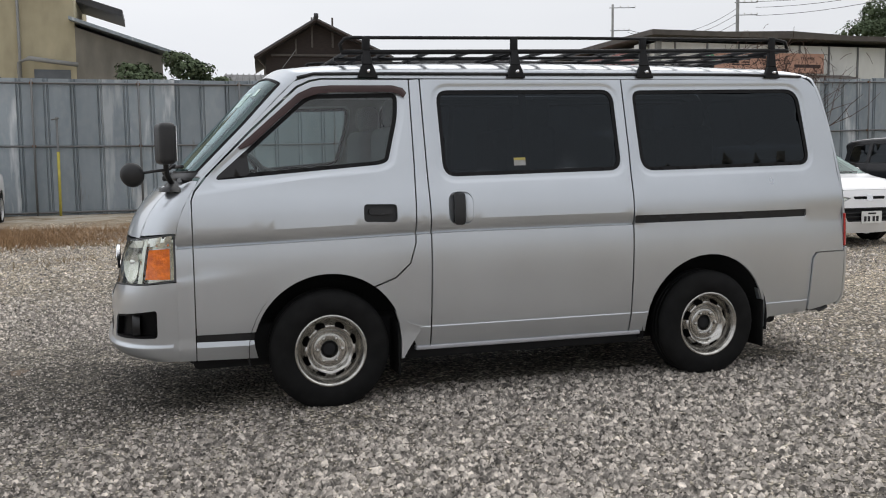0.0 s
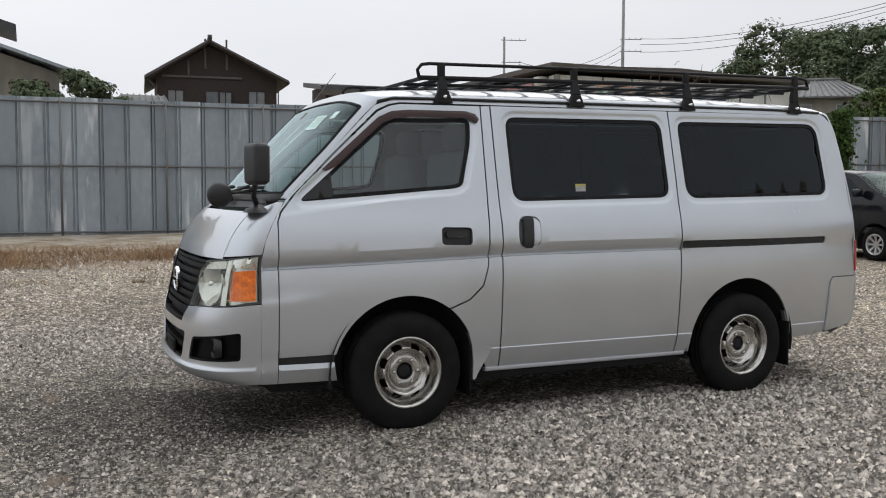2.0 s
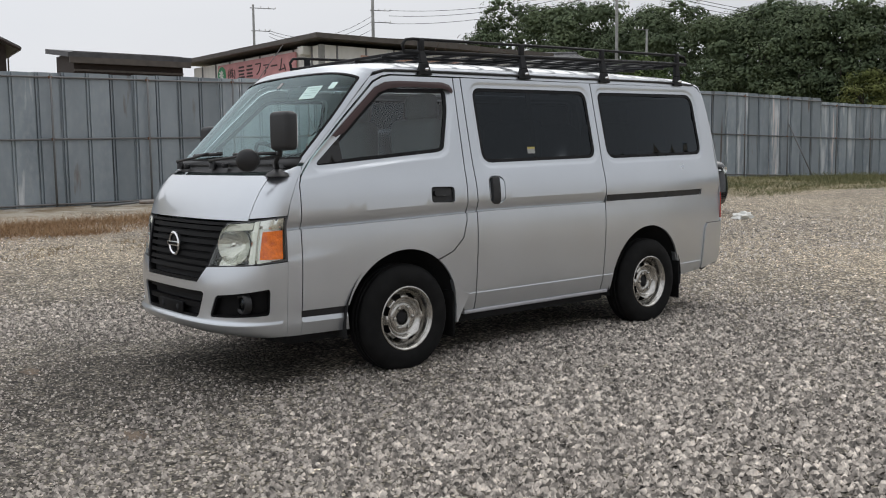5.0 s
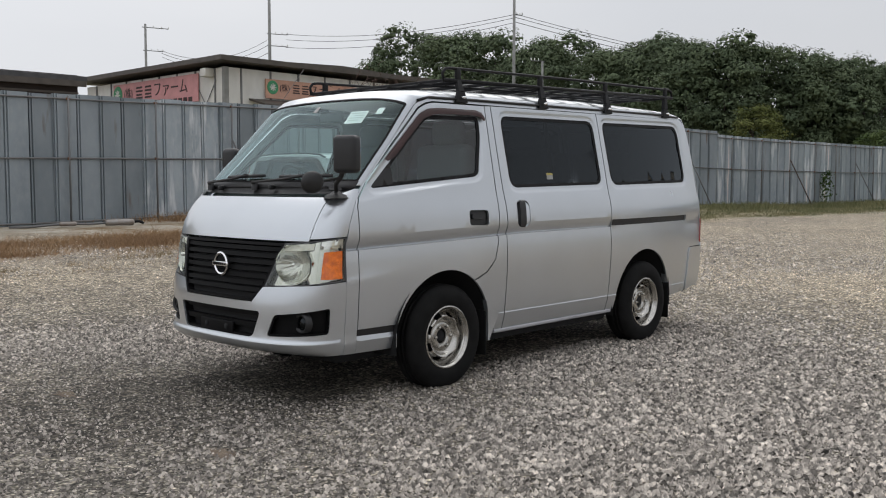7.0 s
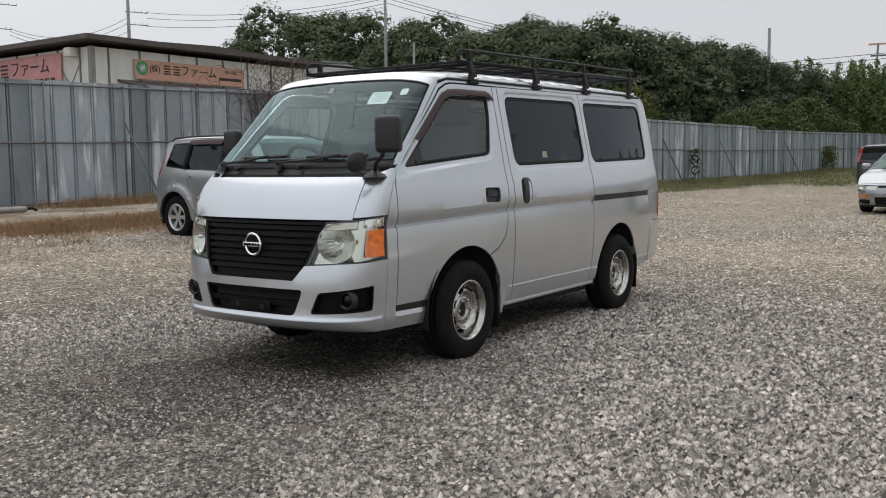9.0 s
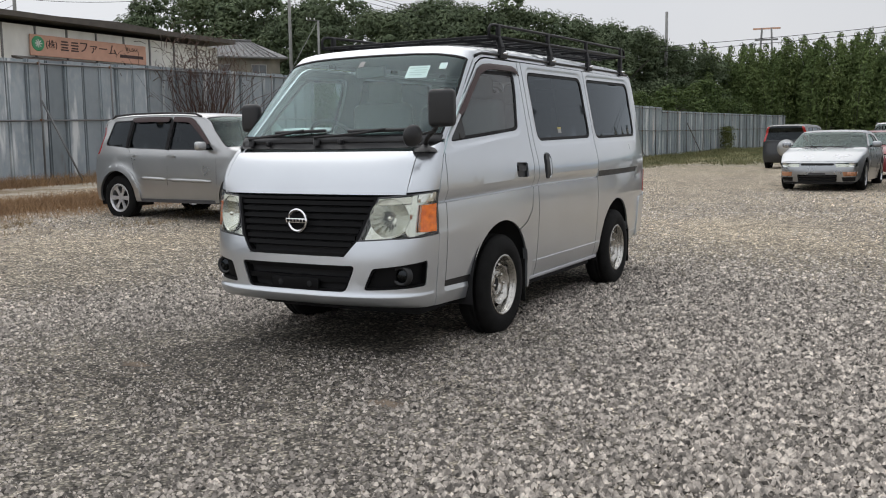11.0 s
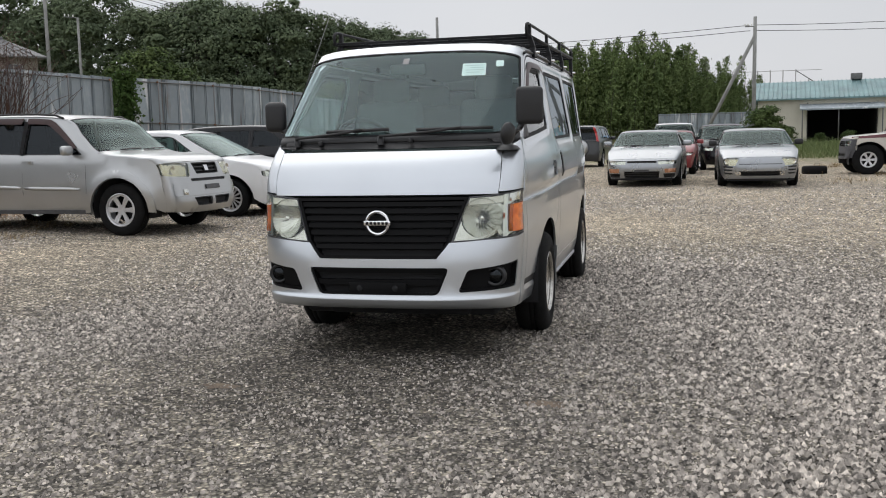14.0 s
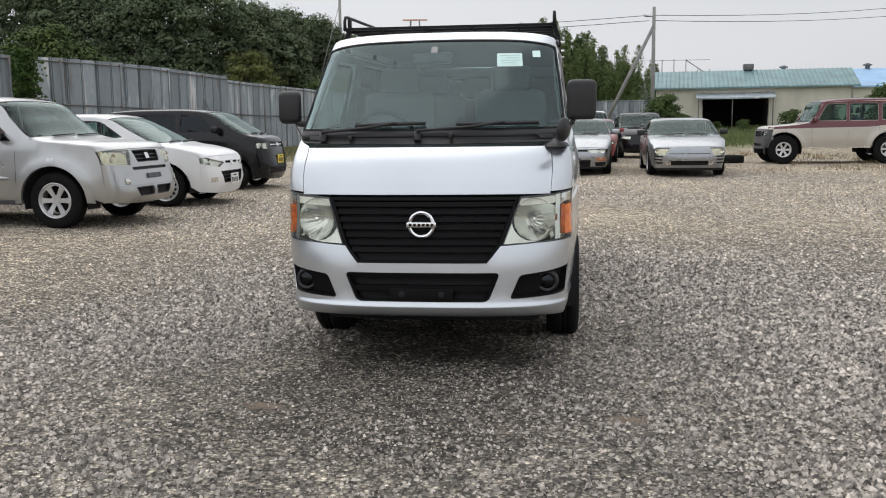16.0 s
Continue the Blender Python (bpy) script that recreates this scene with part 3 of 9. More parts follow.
    sway = noise(0.8, 6.0, 0.65)

    def edge(src, lo, hi):
        r = n.new("ShaderNodeMapRange")
        r.inputs["From Min"].default_value, r.inputs["From Max"].default_value = lo, hi
        l.new(src, r.inputs["Value"])
        return r.outputs["Result"]

    def add(a, b_, op="ADD"):
        q = n.new("ShaderNodeMath")
        q.operation, q.use_clamp = op, op != "SUBTRACT"
        for i, v in enumerate((a, b_)):
            if isinstance(v, float):
                q.inputs[i].default_value = v
            else:
                l.new(v, q.inputs[i])
        return q.outputs[0]

    # bare earth and dry grass in front of the fence, and further out on the lot's far edges
    def shifted(src, amount):
        """A coordinate with a wandering edge."""
        q = n.new("ShaderNodeMath")
        q.operation, q.inputs[1].default_value = "MULTIPLY_ADD", amount
        l.new(sway, q.inputs[0])
        l.new(src, q.inputs[2])
        return q.outputs[0]
    wy = shifted(geo.outputs["Y"], 3.4)
    back = edge(geo.outputs["Y"], 9.0, 12.0)
    far = edge(geo.outputs["X"], 18.0, 42.0)
    soil = add(back, far)
    patchy = ramp(noise(0.55, 6.0, 0.65), 0.40, 0.58)
    soil = add(add(soil, patchy, "MULTIPLY"), edge(geo.outputs["Y"], 13.0, 14.5))
    grass = mix(ramp(noise(2.2), 0.4, 0.65), (0.19, 0.165, 0.075, 1), (0.10, 0.135, 0.045, 1))
    green = add(edge(geo.outputs["X"], 16.0, 24.0), ramp(noise(0.9, 5.0), 0.42, 0.6), "MULTIPLY")
    earth = mix(green, earth, grass)
    col = mix(soil, stone, earth)
    # a mat of dead grass between the gravel and the bare strip, and thin yellowing weeds further along
    dead = mix(ramp(noise(3.5, 7.0, 0.8), 0.36, 0.64), (0.17, 0.115, 0.068, 1), (0.36, 0.265, 0.170, 1))
    belt = add(edge(wy, 10.3, 11.1), edge(wy, 13.9, 13.2), "MULTIPLY")
    belt = add(belt, edge(geo.outputs["X"], 13.0, 9.0), "MULTIPLY")
    col = mix(add(belt, 0.7, "MULTIPLY"), col, dead)
    thin = mix(ramp(noise(2.4, 7.0, 0.8), 0.38, 0.62), (0.155, 0.140, 0.070, 1), (0.33, 0.265, 0.165, 1))
    side = add(edge(geo.outputs["X"], 13.0, 19.0), edge(wy, 8.2, 9.4), "MULTIPLY")
    col = mix(add(side, 0.8, "MULTIPLY"), col, thin)
    outside = edge(geo.outputs["X"], 36.0, 48.0)
    col = mix(add(outside, 0.85, "MULTIPLY"), col, grass)
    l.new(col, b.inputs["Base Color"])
    b.inputs["Roughness"].default_value = 0.9
    b.inputs["Specular IOR Level"].default_value = 0.25
    inv = n.new("ShaderNodeMath")
    inv.operation = "SUBTRACT"
    inv.inputs[0].default_value = 1.0
    l.new(vor.outputs["Distance"], inv.inputs[1])
    bp = n.new("ShaderNodeBump")
    bp.inputs["Strength"].default_value, bp.inputs["Distance"].default_value = 0.75, 0.02
    l.new(inv.outputs[0], bp.inputs["Height"])
    l.new(bp.outputs["Normal"], b.inputs["Normal"])
    return m


M["ground"] = ground_material()


def build_ground():
    def axis(lo, near_lo, near_hi, hi, fine, steps):
        a = np.arange(near_lo, near_hi + 1e-6, fine)
        left = near_lo - np.geomspace(fine, near_lo - lo, steps)[::-1]
        right = near_hi + np.geomspace(fine, hi - near_hi, steps)
        return np.concatenate([left, a, right])
    xs, ys = axis(-2200, -10, 60, 2600, 0.5, 24), axis(-2200, -8, 24, 2600, 0.5, 24)
    verts = []
    for y in ys:
        for x in xs:
            near = math.exp(-((x - 2) ** 2 + y * y) / 5000)
            bumpy = 0.012 * noise.noise((x * 0.45, y * 0.45, 0)) + 0.02 * noise.noise((x * 0.12, y * 0.12, 3))
            flat = 1 - math.exp(-(max(abs(x - 1.1) - 2.5, 0) ** 2 + max(abs(y) - 1.2, 0) ** 2) / 4)
            verts.append((x, y, ground_z(x, y) + bumpy * near * flat))
    nx = len(xs)
    faces = [(j * nx + i, j * nx + i + 1, (j + 1) * nx + i + 1, (j + 1) * nx + i) for j in range(len(ys) - 1) for i in range(nx - 1)]
    me = bpy.data.meshes.new("ground")
    me.from_pydata(verts, [], faces)
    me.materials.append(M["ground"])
    me.polygons.foreach_set("use_smooth", [True] * len(me.polygons))
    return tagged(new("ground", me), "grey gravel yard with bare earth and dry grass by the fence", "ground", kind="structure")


build_ground()

# ---- the silver van ----
def lerp_table(z, tab):
    for (a, va), (b, vb) in zip(tab, tab[1:]):
        if z <= b:
            t = min(max((z - a) / (b - a), 0), 1)
            return va + (vb - va) * (t * t * (3 - 2 * t) * 0.35 + t * 0.65)
    return tab[-1][1]


def soft_table(z, tab):
    """A smooth curve through (z, value) pairs."""
    n = len(tab)
    slope = [(tab[min(i + 1, n - 1)][1] - tab[max(i - 1, 0)][1]) / (tab[min(i + 1, n - 1)][0] - tab[max(i - 1, 0)][0]) for i in range(n)]
    z = min(max(z, tab[0][0]), tab[-1][0])
    i = next(k for k in range(n - 1) if z <= tab[k + 1][0])
    h = tab[i + 1][0] - tab[i][0]
    t = (z - tab[i][0]) / h
    return ((2 * t ** 3 - 3 * t * t + 1) * tab[i][1] + (t ** 3 - 2 * t * t + t) * h * slope[i] + (3 * t * t - 2 * t ** 3) * tab[i + 1][1] + (t ** 3 - t * t) * h * slope[i + 1])


VAN_W = [(0.26, 0.775), (0.40, 0.812), (0.60, 0.832), (0.90, 0.845), (1.10, 0.838), (1.26, 0.802), (1.50, 0.757), (1.75, 0.712), (1.90, 0.682)]


def van_crease(x):
    return 0.905 + 0.045 * min(max((x + 0.8) / 1.5, 0), 1) + 0.006 * max(x - 0.7, 0)


def van_shoulder(x):
    return 1.198 + 0.135 * (x + 0.6)


VAN_WINDOWS = (
    rounded([(-0.600, 1.262), (-0.075, 1.722), (0.425, 1.735), (0.418, 1.60), (0.352, 1.352), (0.30, 1.335)], [0.05, 0.06, 0.045, 0.05, 0.06, 0.05]),
    rounded([(0.650, 1.752), (1.762, 1.768), (1.785, 1.285), (0.668, 1.262)], [0.07, 0.08, 0.08, 0.08]),
    rounded([(1.890, 1.765), (3.10, 1.788), (3.168, 1.302), (1.918, 1.278)], [0.06, 0.10, 0.09, 0.09]))
WINDOW_BOXES = [(min(p[0] for p in w), max(p[0] for p in w), min(p[1] for p in w), max(p[1] for p in w)) for w in VAN_WINDOWS]


def window_dish(x, z):
    """How far the skin is pressed in round the side windows."""
    for w, (x0, x1, z0, z1) in zip(VAN_WINDOWS, WINDOW_BOXES):
        if x0 - 0.05 < x < x1 + 0.05 and z0 - 0.05 < z < z1 + 0.05:
            near, hit = 1.0, False
            ax, az = w[-1]
            for bx, bz in w:
                dx, dz = bx - ax, bz - az
                k = min(max(((x - ax) * dx + (z - az) * dz) / (dx * dx + dz * dz + 1e-12), 0), 1)
                near = min(near, (x - ax - k * dx) ** 2 + (z - az - k * dz) ** 2)
                if (az > z) != (bz > z) and x < (bx - ax) * (z - az) / (bz - az) + ax:
                    hit = not hit
                ax, az = bx, bz
            if hit:
                return 0.0075
            t = min(max((0.042 - math.sqrt(near)) / 0.026, 0), 1)
            return 0.0075 * t * t * (3 - 2 * t)
    return 0.0


def van_half(x, z):
    w = soft_table(z, VAN_W) - (window_dish(x, z) if z > 1.2 else 0.0)
    if x < 0.2:
        w -= 0.052 * ((0.2 - x) / 1.0) ** 1.5
    if x > 1.9:
        w -= 0.105 * ((x - 1.9) / 1.55) ** 2.5 * (1 - 0.55 * min(max((z - 1.0) / 0.8, 0), 1))
    d = z - van_crease(x)
    g = 0.027 if x < 1.842 else 0.0
    # under the crease the skin rounds over towards the light
    if -0.26 < d <= 0:
        w -= 0.013 * ((d + 0.26) / 0.26) ** 2
    if 0 < d < 0.004:
        w -= 0.013 + (g - 0.013) * d / 0.004 if g else 0.013 * (1 - d / 0.078)
    elif 0.004 <= d < 0.078:
        w -= g * (1 - (d - 0.004) / 0.074) ** 1.35 if g else 0.013 * (1 - d / 0.078)
    if z < 0.424 and x > 0.42:
        w += 0.003 * min((0.424 - z) / 0.006, 1)
    if x < -0.3:
        w += 0.012 * min(max((0.405 - z) / 0.033, 0), 1) * min((-0.3 - x) / 0.08, 1)
    # shoulder under the front door's window, and the short fold over the front wheel arch
    fade = min(max((0.42 - x) / 0.25, 0), 1)
    e = z - van_shoulder(x)
    w += fade * (0.0045 * max(0, 1 - e / 0.024) if e > 0 else 0.0045 * math.exp(e / 0.07))
    fade = min(max((-0.40 - x) / 0.24, 0), 1)
    e = z - (0.742 + 0.10 * (x + 0.71))
    w += fade * (0.0026 * max(0, 1 - e / 0.016) if e > 0 else 0.0026 * math.exp(e / 0.09))
    return w


VAN_ROWS = [  # edge x, edge z, centre x, centre z: from the lip under the bumper over the roof to the tail
    (-0.80, 0.305, -1.05, 0.312), (-0.80, 0.328, -1.145, 0.332), (-0.80, 0.384, -1.184, 0.384), (-0.80, 0.412, -1.162, 0.412),
    (-0.80, 0.62, -1.155, 0.61), (-0.80, 0.72, -1.13, 0.71), (-0.80, 0.84, -1.10, 0.83), (-0.80, 0.96, -1.06, 0.95),
    (-0.778, 1.06, -1.015, 1.06), (-0.735, 1.16, -0.94, 1.165), (-0.675, 1.255, -0.82, 1.258), (-0.655, 1.285, -0.785, 1.30),
    (-0.40, 1.54, -0.53, 1.575), (-0.15, 1.79, -0.27, 1.84), (-0.04, 1.825, -0.13, 1.895), (0.4, 1.835, 0.4, 1.93),
    (1.6, 1.85, 1.6, 1.955), (2.7, 1.868, 2.7, 1.945), (3.13, 1.865, 3.16, 1.915), (3.24, 1.80, 3.32, 1.81),
    (3.34, 1.50, 3.42, 1.50), (3.41, 1.10, 3.49, 1.10), (3.445, 0.74, 3.52, 0.74), (3.445, 0.45, 3.52, 0.45), (3.40, 0.38, 3.47, 0.36)]
VAN = Shell([(ex, ez, van_half(ex, ez) - 0.002, cx, cz) for ex, ez, cx, cz in VAN_ROWS], 2.8)


def van_front(off=0.0):
    """A point of the van's nose from (angle round the nose, height)."""
    def fn(u, z):
        s = VAN.s_of_z(z, u, 0.0, 11.0)
        return VAN.strip(s, u, off)
    return fn


def nose(y, z):
    """(angle, height) of a point of the nose y to the side."""
    return (VAN.u_of(y, VAN.s_of_z(z, 0.4, 0, 11)), z)


def van_side(off=0.0):
    def fn(x, z):
        return Vector((x, -(van_half(x, z) - off), z))
    return fn


def arc(cx, cz, r, a0, a1, n=18):
    return [(cx + r * math.cos(radians(a0 + (a1 - a0) * i / n)), cz + r * math.sin(radians(a0 + (a1 - a0) * i / n))) for i in range(n + 1)]


def wheel(parent, x, y, z, r, width, rim_r, style, rim_mat, out=-1, yaw=0.0):
    """A wheel: tyre and rim, its outer face towards out (-1 or 1) along y."""
    w = new("wheel")
    w.parent = parent
    w.matrix_local = pose(x, y, z, 0, 0, (180 if out > 0 else 0) + yaw)
    h = width / 2
    prof = [(rim_r, -h * 0.86), (rim_r + 0.012, -h * 0.97), (rim_r + (r - rim_r) * 0.35, -h * 1.06), (rim_r + (r - rim_r) * 0.75, -h * 1.0), (r - 0.012, -h * 0.82),
            (r, -h * 0.62), (r + 0.001, -h * 0.36), (r - 0.008, -h * 0.34), (r - 0.008, -h * 0.28), (r + 0.002, -h * 0.26), (r + 0.002, -h * 0.04), (r - 0.008, -h * 0.03),
            (r - 0.008, h * 0.03), (r + 0.002, h * 0.04), (r + 0.002, h * 0.3), (r, h * 0.62), (r - 0.03, h), (rim_r, h * 0.9), (rim_r * 0.96, h * 0.5)]
    part("tyre", lathe(prof, 48), M["rubber"], w)
    bm = bmesh.new()
    lathe([(rim_r * 0.99, h * 0.8), (rim_r * 0.93, h * 0.4), (rim_r * 0.9, -h * 0.45), (rim_r * 0.95, -h * 0.72), (rim_r * 1.0, -h * 0.84), (rim_r * 1.03, -h * 0.9),
           (rim_r * 1.035, -h * 0.97), (rim_r * 1.0, -h * 1.0), (rim_r * 0.955, -h * 0.94), (rim_r * 0.93, -h * 0.80)], 48, bm)
    R = rim_r * 0.935

    if style == "steel":
        # pressed disc: hub flange, groove, forward ring with eight slots between raised lobes, drop to the rim
        tab = [(0.24, 0.30), (0.27, 0.46), (0.30, 0.50), (0.48, 0.50), (0.53, 0.40), (0.58, 0.42), (0.66, 0.62), (0.72, 0.66), (0.80, 0.56), (0.90, 0.30), (1.0, 0.26)]
        radii, seg = [0.24, 0.265, 0.30, 0.36, 0.42, 0.48, 0.505, 0.53, 0.555, 0.58, 0.62, 0.66, 0.69, 0.72, 0.75, 0.78, 0.81, 0.84, 0.87, 0.90, 0.95, 1.0], 96
        grid = []
        for q in radii:
            ring_ = []
            for k in range(seg):
                a = 2 * math.pi * k / seg
                lobe = 0.5 + 0.5 * math.cos(8 * a)
                depth = soft_table(q, tab) + 0.10 * lobe * math.exp(-((q - 0.76) / 0.07) ** 2)
                ring_.append(bm.verts.new((q * R * math.cos(a), -h * depth, q * R * math.sin(a))))
            grid.append(ring_)
        for i in range(len(radii) - 1):
            mid_r = (radii[i] + radii[i + 1]) / 2
            for k in range(seg):
                a = (8 * (k + 0.5) / seg) % 1.0
                if ((a - 0.5) / 0.29) ** 2 + ((mid_r - 0.785) / 0.078) ** 2 < 1:
                    continue
                bm.faces.new((grid[i][k], grid[i + 1][k], grid[i + 1][(k + 1) % seg], grid[i][(k + 1) % seg]))
    else:
        n_sp = style
        tab = [(0.0, 0.62), (0.15, 0.66), (0.30, 0.66), (0.7, 0.72), (0.95, 0.78), (1.0, 0.78)]
        holes = []
        for i in range(n_sp):
            a = 2 * math.pi * (i + 0.5) / n_sp
            da, db = math.pi / n_sp * 0.55, math.pi / n_sp * 0.62
            q = [(0.36 * R, a - da * 0.6), (0.90 * R, a - db), (0.93 * R, a), (0.90 * R, a + db), (0.36 * R, a + da * 0.6), (0.31 * R, a)]
            holes.append([(rr * math.cos(t), rr * math.sin(t)) for rr, t in q])

    def disc(a, b):
        rr = min(math.hypot(a, b) / R, 1)
        return Vector((a, -h * lerp_table(rr, tab), b))
    if style != "steel":
        keep_mid, MID[0] = MID[0], Vector((0, 1, 0))
        patch([(R * math.cos(q), R * math.sin(q)) for q in np.linspace(0, 2 * math.pi, 40)[:-1]], holes, disc, R * 0.10, thick=0.012, side=1, bm=bm)
        MID[0] = keep_mid
    rim = part("rim", split_sharp(bm, 40), rim_mat, w)
    part("brake_drum", lathe([(0, h * 0.1), (R * 0.7, h * 0.1), (R * 0.75, h * 0.5), (R * 0.88, h * 0.7)], 24), M["dark"], w)
    if style == "steel":
        part("hub_cap", lathe([(0, -h * 0.36), (R * 0.17, -h * 0.36), (R * 0.21, -h * 0.30), (R * 0.24, 0)], 20), M["dark"], rim)
        for i in range(6):
            a = radians(60 * i)
            part("lug_nut", lathe([(0, -h * 0.68), (0.009, -h * 0.68), (0.012, -h * 0.60), (0.012, -h * 0.42)], 6, centre=(R * 0.385 * math.cos(a), 0, R * 0.385 * math.sin(a))), M["rim"], rim)
    return w


def build_van_fittings(van, w1, w2, w3):
    """Wheels, mirrors, wipers, underside and the inside."""
    for x, yaw in ((0.0, 0.0), (2.372, 0.0)):
        wheel(van, x, -0.735, 0.322, 0.332, 0.195, 0.193, "steel", M["rim"], -1)
        wheel(van, x, 0.735, 0.322, 0.332, 0.195, 0.193, "steel", M["rim"], 1)
    # wheel wells, floor and running gear
    for x, r in ((0.0, 0.44), (2.372, 0.445)):
        for sgn in (1, -1):
            bm = bmesh.new()
            rings = []
            for y in (0.815 if x < 1 else 0.80, 0.50):
                rings.append([bm.verts.new((a, sgn * y, b)) for a, b in arc(x, 0.33, r, -10, 190, 22)])
            for i in range(22):
                bm.faces.new((rings[0][i], rings[0][i + 1], rings[1][i + 1], rings[1][i]))
            bm.faces.new(rings[1])
            part("wheel_well", bm, M["dark"], van)
    # unseen box added below the floor to stop light passing beneath
    part("engine_tray", box(1.2, 0, 0.305, 3.9, 0.90, 0.17, 0.03), M["dark"], van)
    part("underbody", box(1.05, 0, 0.345, 3.55, 1.22, 0.25, 0.03), M["dark"], van)
    part("floor_pan", box(1.2, 0, 0.43, 1.50, 1.44, 0.42, 0.02), M["dark"], van)
    part("fuel_tank", box(1.25, -0.30, 0.30, 0.8, 0.5, 0.16, 0.04), M["dark"], van)
    part("rear_floor", box(3.08, 0, 0.55, 0.5, 1.30, 0.2, 0.02), M["dark"], van)
    part("undertray", box(-0.50, 0, 0.375, 0.56, 1.20, 0.13, 0.03), M["dark"], van)
    part("front_floor", box(-0.66, 0, 0.55, 0.4, 1.4, 0.30, 0.02), M["dark"], van)
    part("rear_axle", tube([(2.372, -0.68, 0.322), (2.372, 0.68, 0.322)], 0.05, 10), M["dark"], van)
    part("front_axle", tube([(0, -0.68, 0.30), (0, 0.68, 0.30)], 0.04, 10), M["dark"], van)
    part("exhaust_pipe", tube([(2.9, -0.45, 0.33), (3.3, -0.50, 0.33), (3.47, -0.52, 0.325)], 0.028, 12), M["grey_plastic"], van)
    part("tow_hook", tube([(3.30, -0.62, 0.36), (3.36, -0.62, 0.32), (3.42, -0.62, 0.345)], 0.012, 8), M["grey_plastic"], van)
    # inner lining with window openings
    lining = [(-0.76, 0.478), (-0.76, 0.98), (-0.66, 1.22), (-0.16, 1.73), (0.0, 1.785), (3.05, 1.815), (3.16, 1.78), (3.30, 1.4), (3.38, 0.98), (3.40, 0.75), (3.40, 0.478)]
    wells = [arc(0, 0.33, 0.45, 18, 162), arc(2.372, 0.335, 0.455, 17, 163)]
    for sgn in (1, -1):
        part("inner_lining", patch(lining, [shrink(w1, -0.012), shrink(w2, -0.012), shrink(w3, -0.012)] + wells,
                                   lambda x, z: Vector((x, sgn * (van_half(x, z) - 0.032), z)), 0.12), M["trim"], van)
    st = lambda u, s: VAN.strip(s, u, -0.03)
    part("headlining", patch([(-0.88, 13.1), (0.88, 13.1), (0.88, 18.1), (-0.88, 18.1)], [], st, 0.15), M["trim"], van)
    part("dashboard", box(-0.52, 0, 1.08, 0.42, 1.40, 0.36, 0.07, segments=3), M["dash"], van, "dark grey dashboard")
    part("instrument_hood", box(-0.42, 0.36, 1.27, 0.22, 0.40, 0.08, 0.03), M["grey_plastic"], van)
    wheel_ring = [Vector((0, 0.185 * math.cos(a), 0.185 * math.sin(a))) for a in np.linspace(0, 2 * math.pi, 28)[:-1]]
    tilt = pose(-0.20, 0.36, 1.27, 0, -38, 0)
    bm = tube([tilt @ p for p in wheel_ring], 0.015, 8, closed=True)
    sw = part("steering_wheel", bm, M["black_plastic"], van)
    for a in (200, 340, 270):
        part("spoke", tube([tilt @ Vector((0, 0, 0)), tilt @ Vector((0, 0.18 * math.cos(radians(a)), 0.18 * math.sin(radians(a))))], 0.014, 6), M["black_plastic"], sw)
    part("steering_boss", lathe([(0, -0.03), (0.06, -0.03), (0.07, 0.0), (0.03, 0.1)], 16, axis="X", centre=(-0.22, 0.36, 1.27)), M["black_plastic"], sw)
    for x, ys, wd in ((0.22, (0.38, -0.38), 0.50), (1.15, (0.30, -0.32), 0.56), (2.25, (0.32, -0.32), 0.56)):
        for y in ys:
            seat = part("seat", box(x - 0.05, y, 0.88, 0.50, wd, 0.16, 0.05, segments=3), M["seat"], van)
            part("backrest", box(x + 0.24, y, 1.24, 0.15, wd - 0.02, 0.64, 0.06, rot=Matrix.Rotation(radians(0), 3, "Y"), segments=3), M["seat"], seat)
            part("headrest", box(x + 0.27, y, 1.64, 0.11, 0.27, 0.17, 0.045, segments=3), M["seat"], seat)
    part("cabin_floor", box(1.2, 0, 0.77, 3.8, 1.46, 0.04), M["seat"], van)
    part("rear_view_mirror", box(-0.19, 0.06, 1.735, 0.03, 0.24, 0.07, 0.015), M["grey_plastic"], van)
    # papers on the glass
    def on_glass(y0, y1, z0, z1, off):
        def fn(a, b):
            u = VAN.u_of(a, 12.5)
            lo, hi = 11.0, 13.0
            for _ in range(24):
                m_ = (lo + hi) / 2
                lo, hi = (m_, hi) if VAN.strip(m_, u).z < b else (lo, m_)
            return VAN.strip((lo + hi) / 2, u, off)
        return patch(rounded([(y0, z0), (y1, z0), (y1, z1), (y0, z1)], 0.004), [], fn, 0.03)
    paper = part("paper_sticker", on_glass(-0.496, -0.350, 1.660, 1.740, 0.004), M["paper"], van, "pale green inspection paper behind the glass")
    for z, y0, y1 in ((1.725, -0.485, -0.362), (1.71, -0.485, -0.40), (1.695, -0.485, -0.37), (1.68, -0.46, -0.375)):
        part("print_bar", on_glass(y0, y1, z - 0.0025, z + 0.0025, 0.006), M["ink"], paper)
    part("round_sticker", on_glass(-0.602, -0.556, 1.715, 1.755, 0.004), M["paper"], van)
    part("inspection_sticker", on_glass(0.005, 0.045, 1.752, 1.79, 0.004), M["white_label"], van)
    lab = part("window_label", patch([(1.10, 1.366), (1.172, 1.367), (1.172, 1.322), (1.10, 1.321)], [], lambda x, z: Vector((x, -(van_half(x, z) - 0.007), z)), 0.04), M["white_label"], van)
    part("label_band", patch([(1.10, 1.366), (1.172, 1.367), (1.172, 1.353), (1.10, 1.352)], [], lambda x, z: Vector((x, -(van_half(x, z) - 0.005), z)), 0.04), M["label_yellow"], lab)
